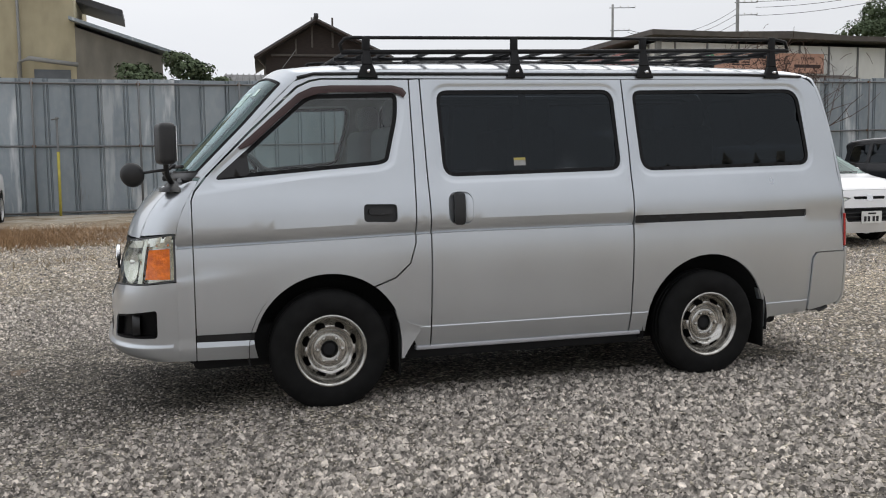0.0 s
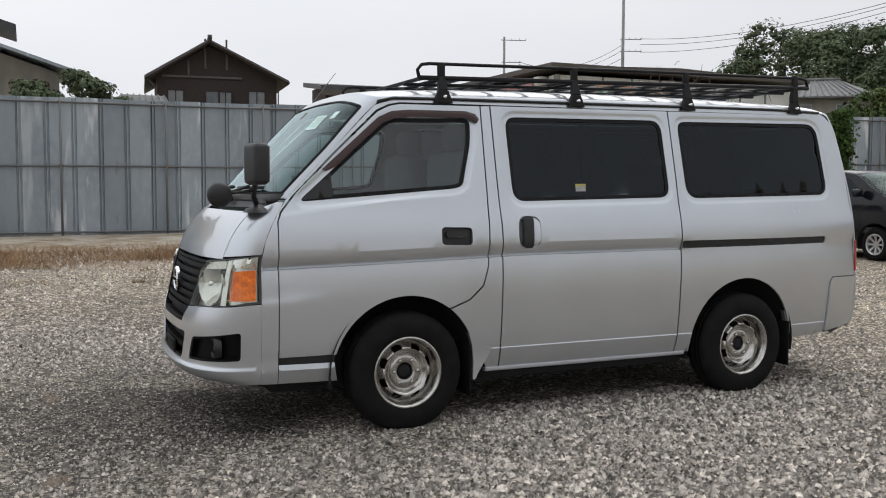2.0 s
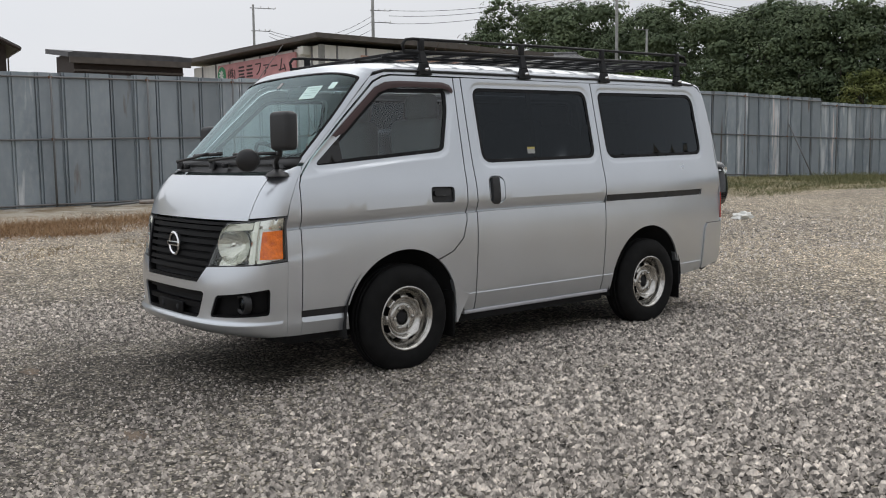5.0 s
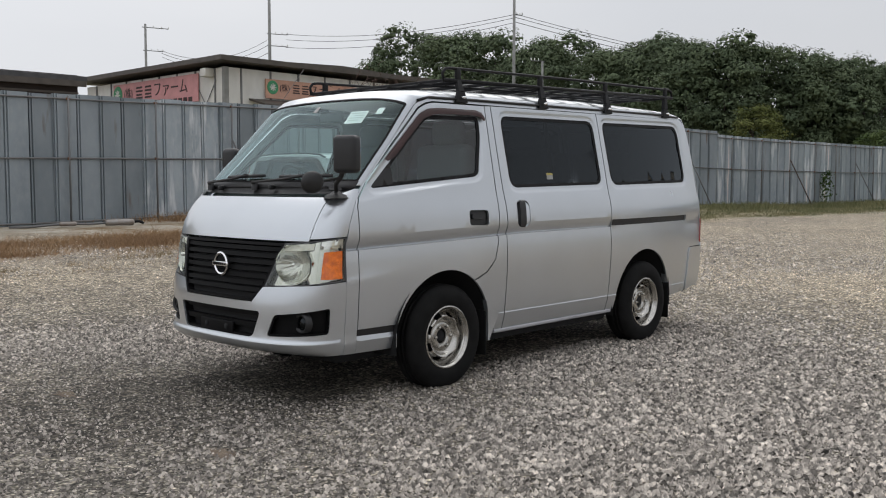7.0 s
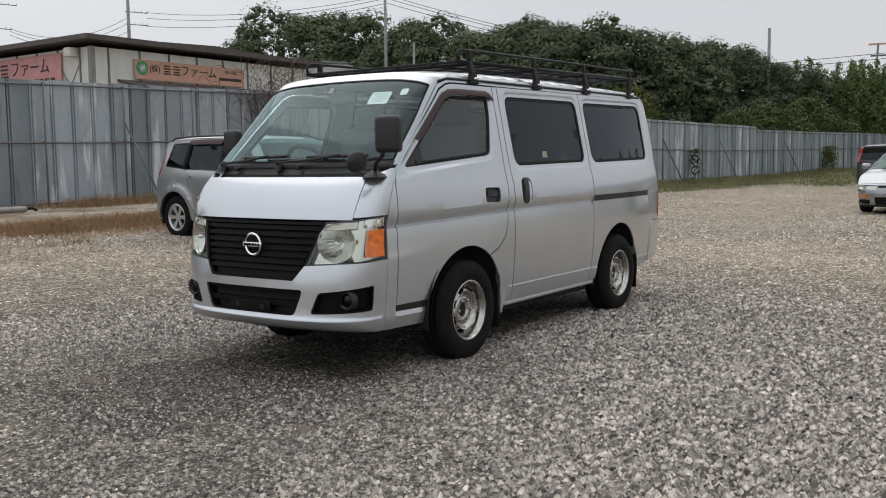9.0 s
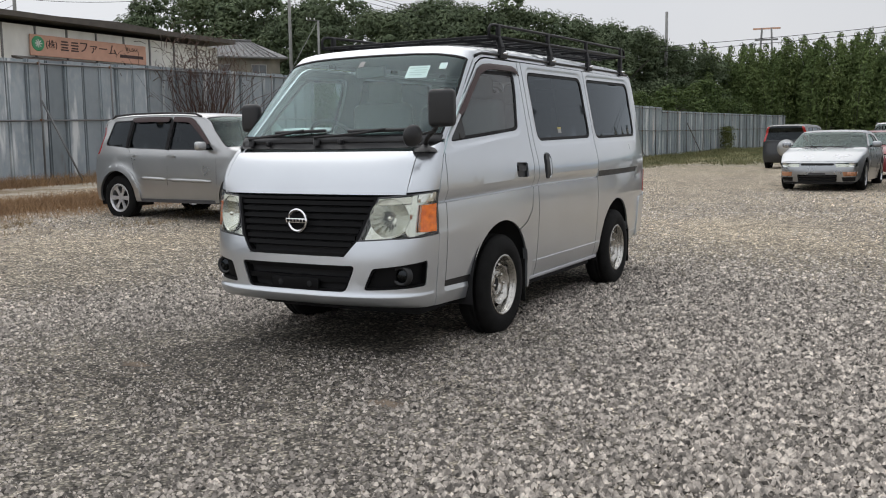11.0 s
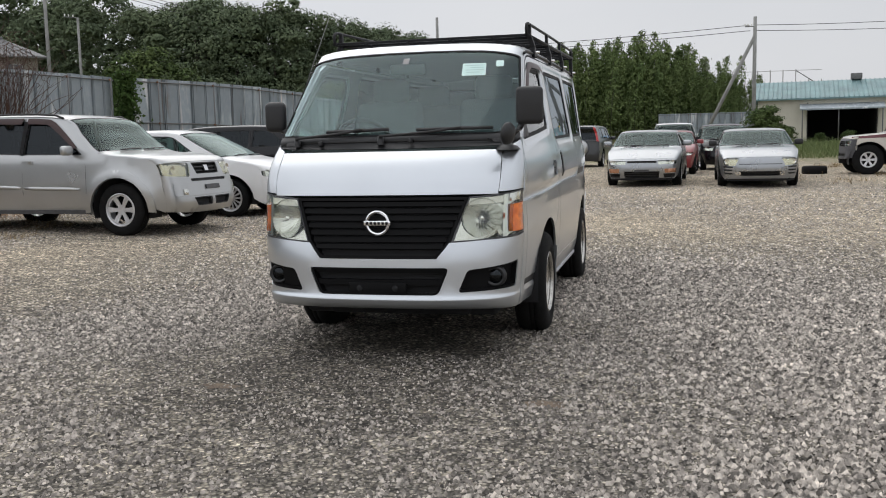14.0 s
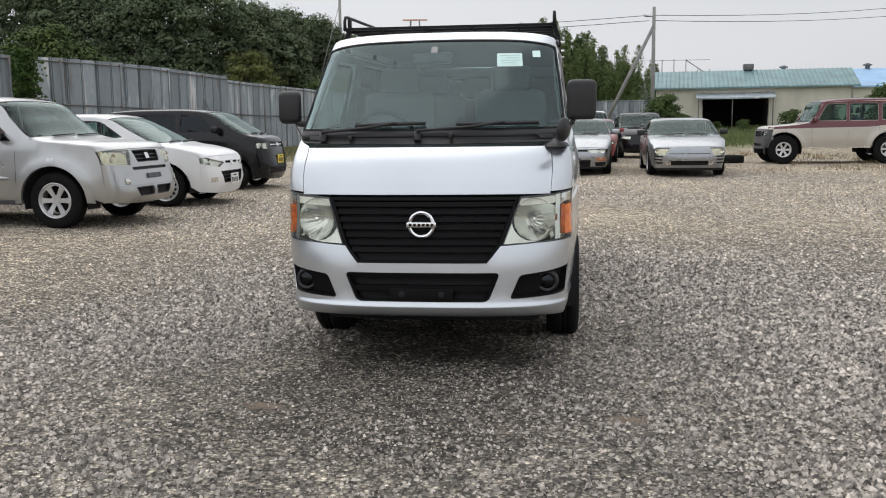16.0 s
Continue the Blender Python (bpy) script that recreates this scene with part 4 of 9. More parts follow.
    # wipers
    for y0, y1 in ((0.60, 0.02), (0.06, -0.60)):
        def g(y, s, off):
            return VAN.strip(s, VAN.u_of(y, s), off)
        pivot = g(y0, 10.55, 0.012)
        mid = g(y0 + (y1 - y0) * 0.45, 10.95, 0.04)
        tip = g(y0 + (y1 - y0) * 0.72, 11.12, 0.035)
        arm = part("wiper", tube([pivot, pivot + Vector((-0.02, 0, 0.03)), mid, tip], 0.009, 6), M["black_plastic"], van, "black wiper arm and blade")
        part("wiper_blade", tube([g(y0 + (y1 - y0) * t, 11.09 + 0.05 * t, 0.022) for t in (0.32, 0.5, 0.75, 1.0)], 0.011, 6), M["black_plastic"], arm)
        part("wiper_pivot", lathe([(0, 0.035), (0.018, 0.03), (0.022, -0.02)], 12, axis="Z", centre=tuple(pivot)), M["black_plastic"], arm)
        q = g(y0 + (y1 - y0) * 0.28, 10.35, 0.02)
        part("washer_nozzle", box(q.x, q.y, q.z, 0.04, 0.025, 0.03, 0.008), M["black_plastic"], arm)
    # near-side mirror stalk with its square and round mirrors
    base = Vector((-0.80, -0.70, 1.222))
    mir = part("fender_mirror", lathe([(0.0, 0.030), (0.020, 0.028), (0.030, 0.016), (0.058, 0.006), (0.074, -0.014)], 20, axis="Z", centre=tuple(base)), M["black_plastic"], van, "black square and round mirrors on one stalk")
    bmesh_stalk = tube([base + Vector((0, 0, 0.02)), base + Vector((-0.025, -0.03, 0.07)), base + Vector((-0.03, -0.08, 0.11)), base + Vector((-0.03, -0.11, 0.17))], 0.014, 8)
    part("mirror_stalk", bmesh_stalk, M["black_plastic"], mir)
    turn = Matrix.Rotation(radians(12), 3, "Z")
    head = part("mirror_head", box(-0.83, -0.832, 1.456, 0.085, 0.155, 0.212, 0.028, rot=turn, segments=4), M["black_plastic"], mir)
    part("mirror_glass", box(-0.83 + 0.043, -0.832 + 0.009, 1.456, 0.004, 0.125, 0.180, 0.0, rot=turn), M["chrome"], head, smooth=False)
    part("round_mirror_arm", tube([base + Vector((-0.03, -0.08, 0.10)), (-0.90, -0.765, 1.315), (-0.985, -0.735, 1.30)], 0.008, 6), M["black_plastic"], mir)
    disc = lathe([(0.0, -0.030), (0.036, -0.027), (0.056, -0.015), (0.065, 0.0), (0.063, 0.010), (0.0, 0.012)], 28, axis="X")
    bmesh.ops.transform(disc, matrix=Matrix.Translation((-1.0, -0.735, 1.298)) @ Matrix.Rotation(radians(68), 4, "Z") @ Matrix.Rotation(radians(-8), 4, "Y"), verts=disc.verts)
    part("round_mirror", disc, M["black_plastic"], mir)
    # far-side door mirror
    m2 = part("door_mirror", box(-0.43, 0.895, 1.445, 0.085, 0.135, 0.195, 0.035, rot=Matrix.Rotation(radians(12), 3, "Z"), segments=4), M["black_plastic"], van, "black door mirror")
    part("mirror_arm", tube([(-0.44, 0.76, 1.34), (-0.43, 0.84, 1.35), (-0.43, 0.88, 1.38)], 0.02, 8), M["black_plastic"], m2)
    part("aerial", tube([(-0.30, 0.725, 1.66), (-0.19, 0.72, 1.79), (0.07, 0.69, 2.13)], 0.0022, 5), M["galv_pipe"], van, "thin chrome rod aerial")


def build_rack():
    """A black tubular roof rack clamped to the gutters."""
    rack = thing("roof_rack", "black tubular steel roof rack clamped along the van's gutters", "roof rack")
    B = M["black_steel"]
    lower = lambda x: 1.952 + 0.026 * x
    for sgn in (-1, 1):
        y = 0.675 * sgn
        part("side_rail", tube([(0.12, y, lower(0.12)), (1.5, y, lower(1.5)), (3.02, y, lower(3.02))], 0.014, 8), B, rack)
        up = [(0.125, y, lower(0.1)), (0.115, y, lower(0.1) + 0.045), (0.14, y, lower(0.14) + 0.074), (0.19, y, lower(0.19) + 0.08), (1.5, y, lower(1.5) + 0.078), (2.95, y, lower(2.95) + 0.066), (3.0, y, lower(3.0) + 0.055), (3.02, y, lower(3.02))]
        part("guard_rail", tube(up, 0.010, 8), B, rack)
        for x, gz in ((0.26, 1.838), (1.14, 1.851), (1.98, 1.862), (2.90, 1.875)):
            w = van_half(x, gz) + 0.012
            foot = bmesh.new()
            for s0, s1, z0, z1, y0, y1 in ((0.058, 0.030, gz - 0.022, gz + 0.05, w, w - 0.004), (0.030, 0.020, gz + 0.05, lower(x) + 0.01, w - 0.004, abs(y))):
                vs = []
                for s, z, yy in ((s0, z0, y0), (s1, z1, y1)):
                    vs.append([foot.verts.new((x + dx * s, sgn * (yy + dy), z)) for dx, dy in ((-1, -0.018), (1, -0.018), (1, 0.012), (-1, 0.012))])
                for k in range(4):
                    foot.faces.new((vs[0][k], vs[0][(k + 1) % 4], vs[1][(k + 1) % 4], vs[1][k]))
                foot.faces.new(vs[0][::-1])
                foot.faces.new(vs[1])
            bmesh.ops.recalc_face_normals(foot, faces=foot.faces)
            bmesh.ops.bevel(foot, geom=list(foot.edges), offset=0.004, segments=1, affect="EDGES")
            f = part("foot", foot, B, rack, smooth=False)
            part("clamp_bolt", lathe([(0, -0.02), (0.009, -0.02), (0.009, 0.015)], 8, axis="Y", centre=(x, sgn * (w + 0.016), gz + 0.012)), M["chrome"], f)
            part("upright", box(x, y, lower(x) + 0.04, 0.045, 0.022, 0.085, 0.006), B, rack)
    for i in range(13):
        x = 0.15 + 2.85 * i / 12
        part("crossbar", box(x, 0, lower(x), 0.028, 1.34, 0.018, 0.004), B, rack)
    for x in (0.26, 1.14, 1.98, 2.90):
        part("support_bar", tube([(x, -0.67, lower(x) - 0.006), (x, 0.67, lower(x) - 0.006)], 0.013, 8), B, rack)
    for y in (-0.45, -0.15, 0.15, 0.45):
        part("long_bar", tube([(0.12, y, lower(0.12) - 0.014), (3.02, y, lower(3.02) - 0.014)], 0.010, 8), B, rack)
    return rack


def build_van():
    van = thing("van", "silver metallic van with tinted rear windows, parked on gravel", "van")
    S = M["silver"]
    creases = [[(x, van_crease(x) + d) for x in np.arange(-0.79, 1.9, 0.04)] for d in (0.0, 0.004, 0.014, 0.026, 0.040, 0.058, 0.078)]
    creases += [[(x, van_shoulder(x) + d) for x in np.arange(-0.82, 0.44, 0.04)] for d in (-0.05, -0.02, -0.006, 0.0, 0.012, 0.024)]
    creases += [[(x, 0.742 + 0.10 * (x + 0.71) + d) for x in np.arange(-0.82, -0.30, 0.04)] for d in (-0.03, 0.0, 0.012)]
    creases += [[(x, z) for x in np.arange(0.43, 3.46, 0.05)] for z in (0.418, 0.424)]
    for w in VAN_WINDOWS:
        for d in (0.014, 0.024, 0.034, 0.044):
            ring = dense(shrink(w, -d), 0.03)
            creases.append(ring + ring[:1])
    gap = 0.0004

    # sides, each built once and mirrored
    w1, w2, w3 = VAN_WINDOWS
    pillar = [(-0.625, 1.285), (-0.395, 1.512), (-0.13, 1.757), (-0.06, 1.79), (0.0, 1.802)]
    door = ([(-0.707, 0.444), (-0.709, 1.16), (-0.69, 1.205)] + pillar + [(0.490, 1.808), (0.494, 1.307), (0.485, 0.90), (0.451, 0.789), (0.368, 0.714), (0.248, 0.668)]
            + arc(0, 0.33, 0.418, 54, 164))
    fender = [(-0.80, 0.70), (-0.80, 0.96), (-0.778, 1.06), (-0.735, 1.16), (-0.675, 1.255), (-0.655, 1.285), (-0.40, 1.54), (-0.15, 1.79), (-0.04, 1.825), (0.4, 1.835),
              (1.0, 1.842), (1.6, 1.85), (2.2, 1.859), (2.7, 1.868), (3.13, 1.866), (3.13, 1.845), (0.0, 1.812), (-0.065, 1.80), (-0.14, 1.765), (-0.403, 1.52), (-0.632, 1.292), (-0.698, 1.21),
              (-0.715, 1.16), (-0.713, 0.70)]
    bpillar = ([(0.497, 1.808), (0.553, 1.812), (0.566, 1.306), (0.577, 0.93), (0.573, 0.30), (0.50, 0.30), (0.47, 0.36)] + arc(0, 0.33, 0.418, 12, 52)
               + [(0.256, 0.662), (0.374, 0.707), (0.458, 0.785), (0.492, 0.90), (0.501, 1.307)])
    slide = [(0.561, 1.812), (1.816, 1.828), (1.834, 1.422), (1.840, 0.951), (1.836, 0.437), (1.828, 0.30), (0.58, 0.30), (0.584, 0.93), (0.573, 1.306)]
    tail = [(3.13, 1.845), (3.13, 1.866), (3.19, 1.845), (3.24, 1.80), (3.29, 1.67), (3.34, 1.50), (3.38, 1.3), (3.41, 1.10), (3.43, 0.92), (3.445, 0.735)]
    quarter = ([(1.824, 1.828)] + tail + [(3.20, 0.735), (3.172, 0.70), (3.155, 0.345), (2.84, 0.328), (2.80, 0.36)] + arc(2.372, 0.335, 0.425, 8, 172)
               + [(1.947, 0.30), (1.836, 0.30), (1.844, 0.437), (1.848, 0.951), (1.842, 1.422)])
    bumper_side = [(-0.80, 0.305), (-0.80, 0.70), (-0.713, 0.70), (-0.713, 0.303)]
    valance = [(-0.708, 0.303), (-0.708, 0.405), (-0.41, 0.402), (-0.405, 0.36), (-0.39, 0.30)]
    rear_bumper = rounded([(3.205, 0.73), (3.445, 0.73), (3.445, 0.45), (3.42, 0.392), (3.16, 0.350), (3.176, 0.69)], [0.05, 0.0, 0.0, 0.03, 0.02, 0.0])
    made = []
    recess_d = rounded([(0.196, 1.122), (0.384, 1.118), (0.384, 1.018), (0.196, 1.024)], 0.025)
    recess_s = rounded([(0.682, 1.18), (0.828, 1.178), (0.828, 0.994), (0.682, 0.996)], 0.06)
    track = rounded([(1.850, 1.014), (3.11, 1.018), (3.11, 0.972), (1.850, 0.966)], 0.012)
    sd = van_side()
    made.append(("front_door", patch(shrink(door, gap), [w1, recess_d], sd, 0.05, 0.014, extra=creases), S))
    made.append(("fender", patch(shrink(fender, gap * 0.4), [], sd, 0.05, 0.010, extra=creases), S))
    made.append(("door_pillar", patch(shrink(bpillar, gap), [], sd, 0.05, 0.014, extra=creases), S))
    made.append(("sliding_door", patch(shrink(slide, gap), [w2, recess_s], sd, 0.05, 0.014, extra=creases), S))
    made.append(("rear_quarter", patch(shrink(quarter, gap * 0.6), [w3, track], sd, 0.05, 0.014, extra=creases), S))
    made.append(("bumper_corner", patch(shrink(bumper_side, gap * 0.3), [], sd, 0.05, 0.012), S))
    made.append(("valance", patch(shrink(valance, gap * 0.3), [], van_side(0.004), 0.05, 0.006), S))
    made.append(("rear_bumper_corner", patch(rear_bumper, [], van_side(-0.012), 0.05, 0.02), S))
    made.append(("rub_strip", patch([(-0.708, 0.405), (-0.708, 0.444), (-0.405, 0.440), (-0.41, 0.402)], [], van_side(0.006), 0.05, 0.01), M["black_plastic"]))
    # glass with its rubber
    for nm, hole, mt in (("front_door", w1, M["glass_door"]), ("sliding_door", w2, M["glass_dark"]), ("rear_quarter", w3, M["glass_dark"])):
        made.append(("window_seal", patch(hole, [shrink(hole, 0.022)], van_side(0.004), 0.04, 0.012), M["seal"]))
        made.append(("window_pane", patch(shrink(hole, 0.012), [], van_side(0.009), 0.08), mt))
    made.append(("quarter_corner", patch(rounded([(-0.585, 1.272), (-0.415, 1.425), (-0.405, 1.29)], 0.02), [], van_side(0.001), 0.04, 0.01), M["black_plastic"]))
    made.append(("window_bar", patch([(1.165, 1.745), (1.205, 1.745), (1.205, 1.285), (1.165, 1.285)], [], van_side(0.018), 0.05, 0.008), M["seal"]))
    made.append(("door_recess", patch(recess_d, [], van_side(0.022), 0.03), M["black_plastic"]))
    made.append(("sliding_door_recess", patch(recess_s, [], lambda x, z: Vector((x, -(van_half(x, z) - 0.003 - 0.030 * max(0, 1 - ((x - 0.755) / 0.075) ** 2)), z)), 0.02), S))
    made.append(("track_channel", patch(shrink(track, -0.001), [], van_side(0.012), 0.05), M["black_plastic"]))
    made.append(("door_handle", patch(rounded([(0.225, 1.098), (0.355, 1.096), (0.355, 1.062), (0.225, 1.064)], 0.015), [], van_side(0.002), 0.02, 0.02), M["black_plastic"]))
    made.append(("sliding_door_handle", patch(rounded([(0.718, 1.172), (0.782, 1.171), (0.778, 0.992), (0.716, 0.993)], 0.018), [], van_side(-0.004), 0.03, 0.025), M["black_plastic"]))
    # wind deflector over the front door's window: a bowed strip
    visor_path = [(-0.462, 1.436), (-0.42, 1.473), (-0.28, 1.596), (-0.13, 1.726), (-0.05, 1.762), (0.05, 1.772), (0.25, 1.774), (0.40, 1.776), (0.455, 1.762), (0.478, 1.735)]
    inner = [(-0.446, 1.424), (-0.385, 1.452), (-0.25, 1.574), (-0.11, 1.694), (-0.03, 1.722), (0.06, 1.734), (0.25, 1.737), (0.39, 1.738), (0.43, 1.726), (0.452, 1.705)]
    bm = bmesh.new()
    rows = []
    for (a, b), (c, d) in zip(visor_path, inner):
        rows.append([bm.verts.new(van_side(-0.004 - 0.016 * math.sin(math.pi * 0.5 * min(t * 1.3, 1)))(a + (c - a) * t, b + (d - b) * t)) for t in (0, 0.2, 0.4, 0.6, 0.8, 1.0)])
    for A, B in zip(rows, rows[1:]):
        for i in range(5):
            bm.faces.new((A[i], A[i + 1], B[i + 1], B[i]))
    made.append(("wind_deflector", bm, M["visor"]))
    # mud flaps, and the sill under the doors
    for xs in ((0.387, 0.427), (2.772, 2.812)):
        x0, x1 = xs
        bm = bmesh.new()
        rear = x0 > 1
        prof = [(x0 - 0.022, 0.522), (x0 + 0.02, 0.492), (x0 + 0.05, 0.455), (x0 + 0.095, 0.434), (x0 + 0.145, 0.426), (x0 + 0.105, 0.37), (x0 + 0.055, 0.30), (x0 + 0.026, 0.25), (x0 + 0.012, 0.25),
                (x0 + 0.015, 0.36), (x0 + 0.002, 0.45)]
        patch(prof, [], lambda x, z: Vector((x, -(soft_table(max(z, 0.40), VAN_W) + 0.012 - 0.10 * max(x - x0 - 0.03, 0) - (0.05 if rear else 0.0)), z)), 0.03, 0.035, bm=bm)
        made.append(("mud_flap_guard", bm, S))
        bm = bmesh.new()
        box(x0 + 0.005, -0.70, 0.30, 0.012, 0.22, 0.30, 0.004, bm)
        made.append(("mud_flap", bm, M["rubber"]))
    bm = bmesh.new()
    box(1.20, -0.775, 0.296, 1.42, 0.05, 0.024, 0.006, bm)
    made.append(("sill_flange", bm, M["silver_worn"]))
    # gutter along the roof's edge
    g = [(-0.13, 1.812), (-0.04, 1.834), (0.4, 1.842), (1.6, 1.857), (2.7, 1.873), (3.13, 1.868)]
    made.append(("rain_gutter", tube([(x, -(van_half(x, z) + 0.008), z) for x, z in g], 0.0085, 6), M["black_plastic"]))
    for nm, bm, mt in made:
        ob = part(nm, split_sharp(bm, 14) if mt is S else bm, mt, van)
        mirror_copy(ob)

    # nose
    F = van_front()
    g_top, g_low = 0.953, 0.612
    half = lambda pts: [nose(y, z) for y, z in pts]
    right = half([(0.345, g_low), (0.415, 0.70)]) + [(nose(0.6, 0.715)[0], 0.712), (0.8, 0.722), (1.0, 0.732)]
    bumper = [(-1.0, 0.307), (0.0, 0.315), (1.0, 0.307)] + [(u, z) for u, z in right[::-1]] + [(-u, z) for u, z in right]
    mouth = rounded(half([(0.415, 0.562), (-0.415, 0.562), (-0.352, 0.408), (0.352, 0.408)]), 0.03)
    fogR = rounded([nose(0.515, 0.548), (0.885, 0.588), (0.885, 0.438), nose(0.462, 0.422)], 0.025)
    fogL = [(-u, z) for u, z in fogR[::-1]]
    low = [[(u, z) for u in np.linspace(-0.98, 0.98, 60)] for z in (0.325, 0.340, 0.355, 0.368, 0.380, 0.388, 0.396, 0.404, 0.412)]
    low += [[(u, z) for z in np.arange(0.33, 0.76, 0.04)] for u in (-0.997, -0.988, -0.972, -0.95, 0.95, 0.972, 0.988, 0.997)]
    part("bumper", patch(bumper, [mouth, fogR, fogL], F, 0.05, 0.02, extra=low), S, van, "silver painted front bumper")
    # recessed dark ducts behind the openings
    inner_front = van_front(-0.055)
    part("lower_grille", patch(shrink(mouth, -0.004), [], inner_front, 0.06), M["dark"], van)
    for z0, z1, o in ((0.53, 0.548, -0.028), (0.462, 0.492, -0.018)):
        part("lower_grille_slat", patch(half([(-0.40, z0), (0.40, z0), (0.41, z1), (-0.41, z1)]), [], van_front(o), 0.05, 0.035), M["trim_black"], van)
    part("lower_grille_rim", patch(mouth, [shrink(mouth, 0.013)], van_front(-0.008), 0.04, 0.05), M["trim_black"], van)
    bm = box(-1.150, 0.0, 0.437, 0.014, 0.34, 0.085, 0.006)
    plate = part("number_plate_bracket", bm, M["trim_black"], van)
    for y in (-0.105, 0.105):
        part("bracket_hole", lathe([(0, -0.001), (0.016, -0.001), (0.018, 0.002), (0.018, 0.006)], 14, axis="X", centre=(-1.160, y, 0.445)), M["dark"], plate)
    for sgn, fog in ((1, fogR), (-1, fogL)):
        duct = part("fog_lamp_surround", patch(fog, [], van_front(-0.035), 0.05, 0), M["trim_black"], van)
        part("fog_lamp_rim", patch(fog, [shrink(fog, 0.012)], van_front(-0.006), 0.03, 0.035), M["trim_black"], duct)
        c = F(nose(0.655 * sgn, 0.5)[0], 0.503)
        part("fog_lamp", lathe([(0.0, 0.004), (0.040, 0.002), (0.046, -0.008), (0.056, -0.008), (0.062, 0.03)], 24, axis="X", centre=(c.x + 0.026, c.y, 0.503)), M["black_plastic"], duct)
        part("fog_lamp_lens", lathe([(0.0, -0.006), (0.030, -0.003), (0.040, 0.004)], 20, axis="X", centre=(c.x + 0.024, c.y, 0.503)), M["glass_dark"], duct)
        part("fog_lamp_arm", box(c.x + 0.035, c.y - sgn * 0.10, 0.47, 0.03, 0.12, 0.03, 0.01), M["trim_black"], duct)
    # main grille: dark well and horizontal bars
    gr = half([(0.512, g_top), (0.42, 0.70), (0.348, g_low + 0.004), (-0.348, g_low + 0.004), (-0.42, 0.70), (-0.512, g_top)])
    grille = part("grille", patch(gr, [], van_front(-0.045), 0.06), M["dark"], van, "black slatted radiator grille")
    part("grille_frame", patch(gr, [shrink(gr, 0.016)], van_front(-0.004), 0.04, 0.04), M["trim_black"], grille)
    zs = [0.918, 0.878, 0.838, 0.798, 0.758, 0.718, 0.682]
    for z in zs:
        y = 0.348 + (0.512 - 0.348) * min(1, (z - g_low) / (g_top - g_low)) ** 0.85 - 0.012
        part("grille_bar", patch(half([(-y, z - 0.011), (y, z - 0.011), (y, z + 0.013), (-y, z + 0.013)]), [], van_front(-0.012), 0.05, 0.02), M["trim_black"], grille)
    # round badge: a ring with a bar across
    c = F(0, 0.812)
    ring = lathe([(0.056, -0.01), (0.064, -0.016), (0.072, -0.01), (0.070, 0.004), (0.058, 0.004), (0.056, -0.01)], 32, axis="X", centre=(c.x - 0.004, 0, 0.812))
    box(c.x - 0.016, 0, 0.812, 0.014, 0.16, 0.030, 0.006, ring)
    badge = part("badge", split_sharp(ring, 40), M["chrome"], van, "chrome round badge")
    for i in range(6):
        part("badge_mark", box(c.x - 0.0245, -0.058 + 0.0232 * i, 0.812, 0.003, 0.014, 0.015), M["trim_black"], badge, smooth=False)

    # headlamps: body, reflector bowls, amber corner, clear lens
    for sgn in (1, -1):
        fl = lambda pts: [(u * sgn, z) for u, z in pts]
        hl = fl([nose(0.517, 0.952), (0.8, 0.978), (1.0, 0.985), (1.0, 0.737), (0.8, 0.727), nose(0.424, 0.704)])
        eye = [nose((0.585 + 0.108 * math.cos(q)) * sgn, 0.832 + 0.100 * math.sin(q)) for q in np.linspace(0, 2 * math.pi, 25)[:-1]]
        lamp = part("headlamp", patch(hl, [eye], van_front(-0.036), 0.06, side=1), M["reflector"], van, "clear headlamp with amber indicator corner")
        part("headlamp_seal", patch(hl, [shrink(hl, 0.006)], van_front(-0.001), 0.04, 0.02), M["grey_plastic"], lamp)
        am = fl([(0.775, 0.905), (0.975, 0.912), (0.975, 0.752), (0.765, 0.752)])
        part("lens", patch(shrink(hl, 0.008), [shrink(am, -0.002)], van_front(0.003), 0.06), M["lens"], lamp)
        part("indicator", patch(am, [], van_front(0.003), 0.04, 0.03), M["amber"], lamp, "amber indicator lens")
        part("chrome_cover", patch(fl([(0.73, 0.965), (0.985, 0.978), (0.985, 0.926), (0.72, 0.922)]), [], van_front(-0.008), 0.04, 0.02), M["chrome"], lamp)
        part("lamp_divider", patch(fl([(0.66, 0.96), (0.715, 0.965), (0.715, 0.73), (0.655, 0.722)]), [], van_front(-0.010), 0.04, 0.03), M["reflector"], lamp)
        cc = F(nose(0.585 * sgn, 0.832)[0], 0.832)
        d = Vector((-0.93, 0.36 * sgn, 0.05)).normalized()
        bowl = lathe([(0.0, 0.088), (0.02, 0.084), (0.05, 0.068), (0.08, 0.040), (0.105, 0.006), (0.114, -0.012)], 72, axis="Z")
        for v_ in bowl.verts:
            a_ = math.atan2(v_.co.y, v_.co.x)
            if v_.co.xy.length > 0.03:
                v_.co.z += 0.0010 * math.cos(18 * a_)
        bmesh.ops.transform(bowl, matrix=Matrix.Translation(cc + Vector((0.026, 0, 0))) @ (-d).to_track_quat("Z", "Y").to_matrix().to_4x4(), verts=bowl.verts)
        part("reflector_bowl", bowl, M["reflector"], lamp)
        part("frosted_band", patch(fl([nose(0.522, 0.944), (0.655, 0.955), (0.652, 0.918), nose(0.508, 0.908)]), [], van_front(-0.006), 0.04, 0.02), M["frosted"], lamp, "frosted white band in the lamp")
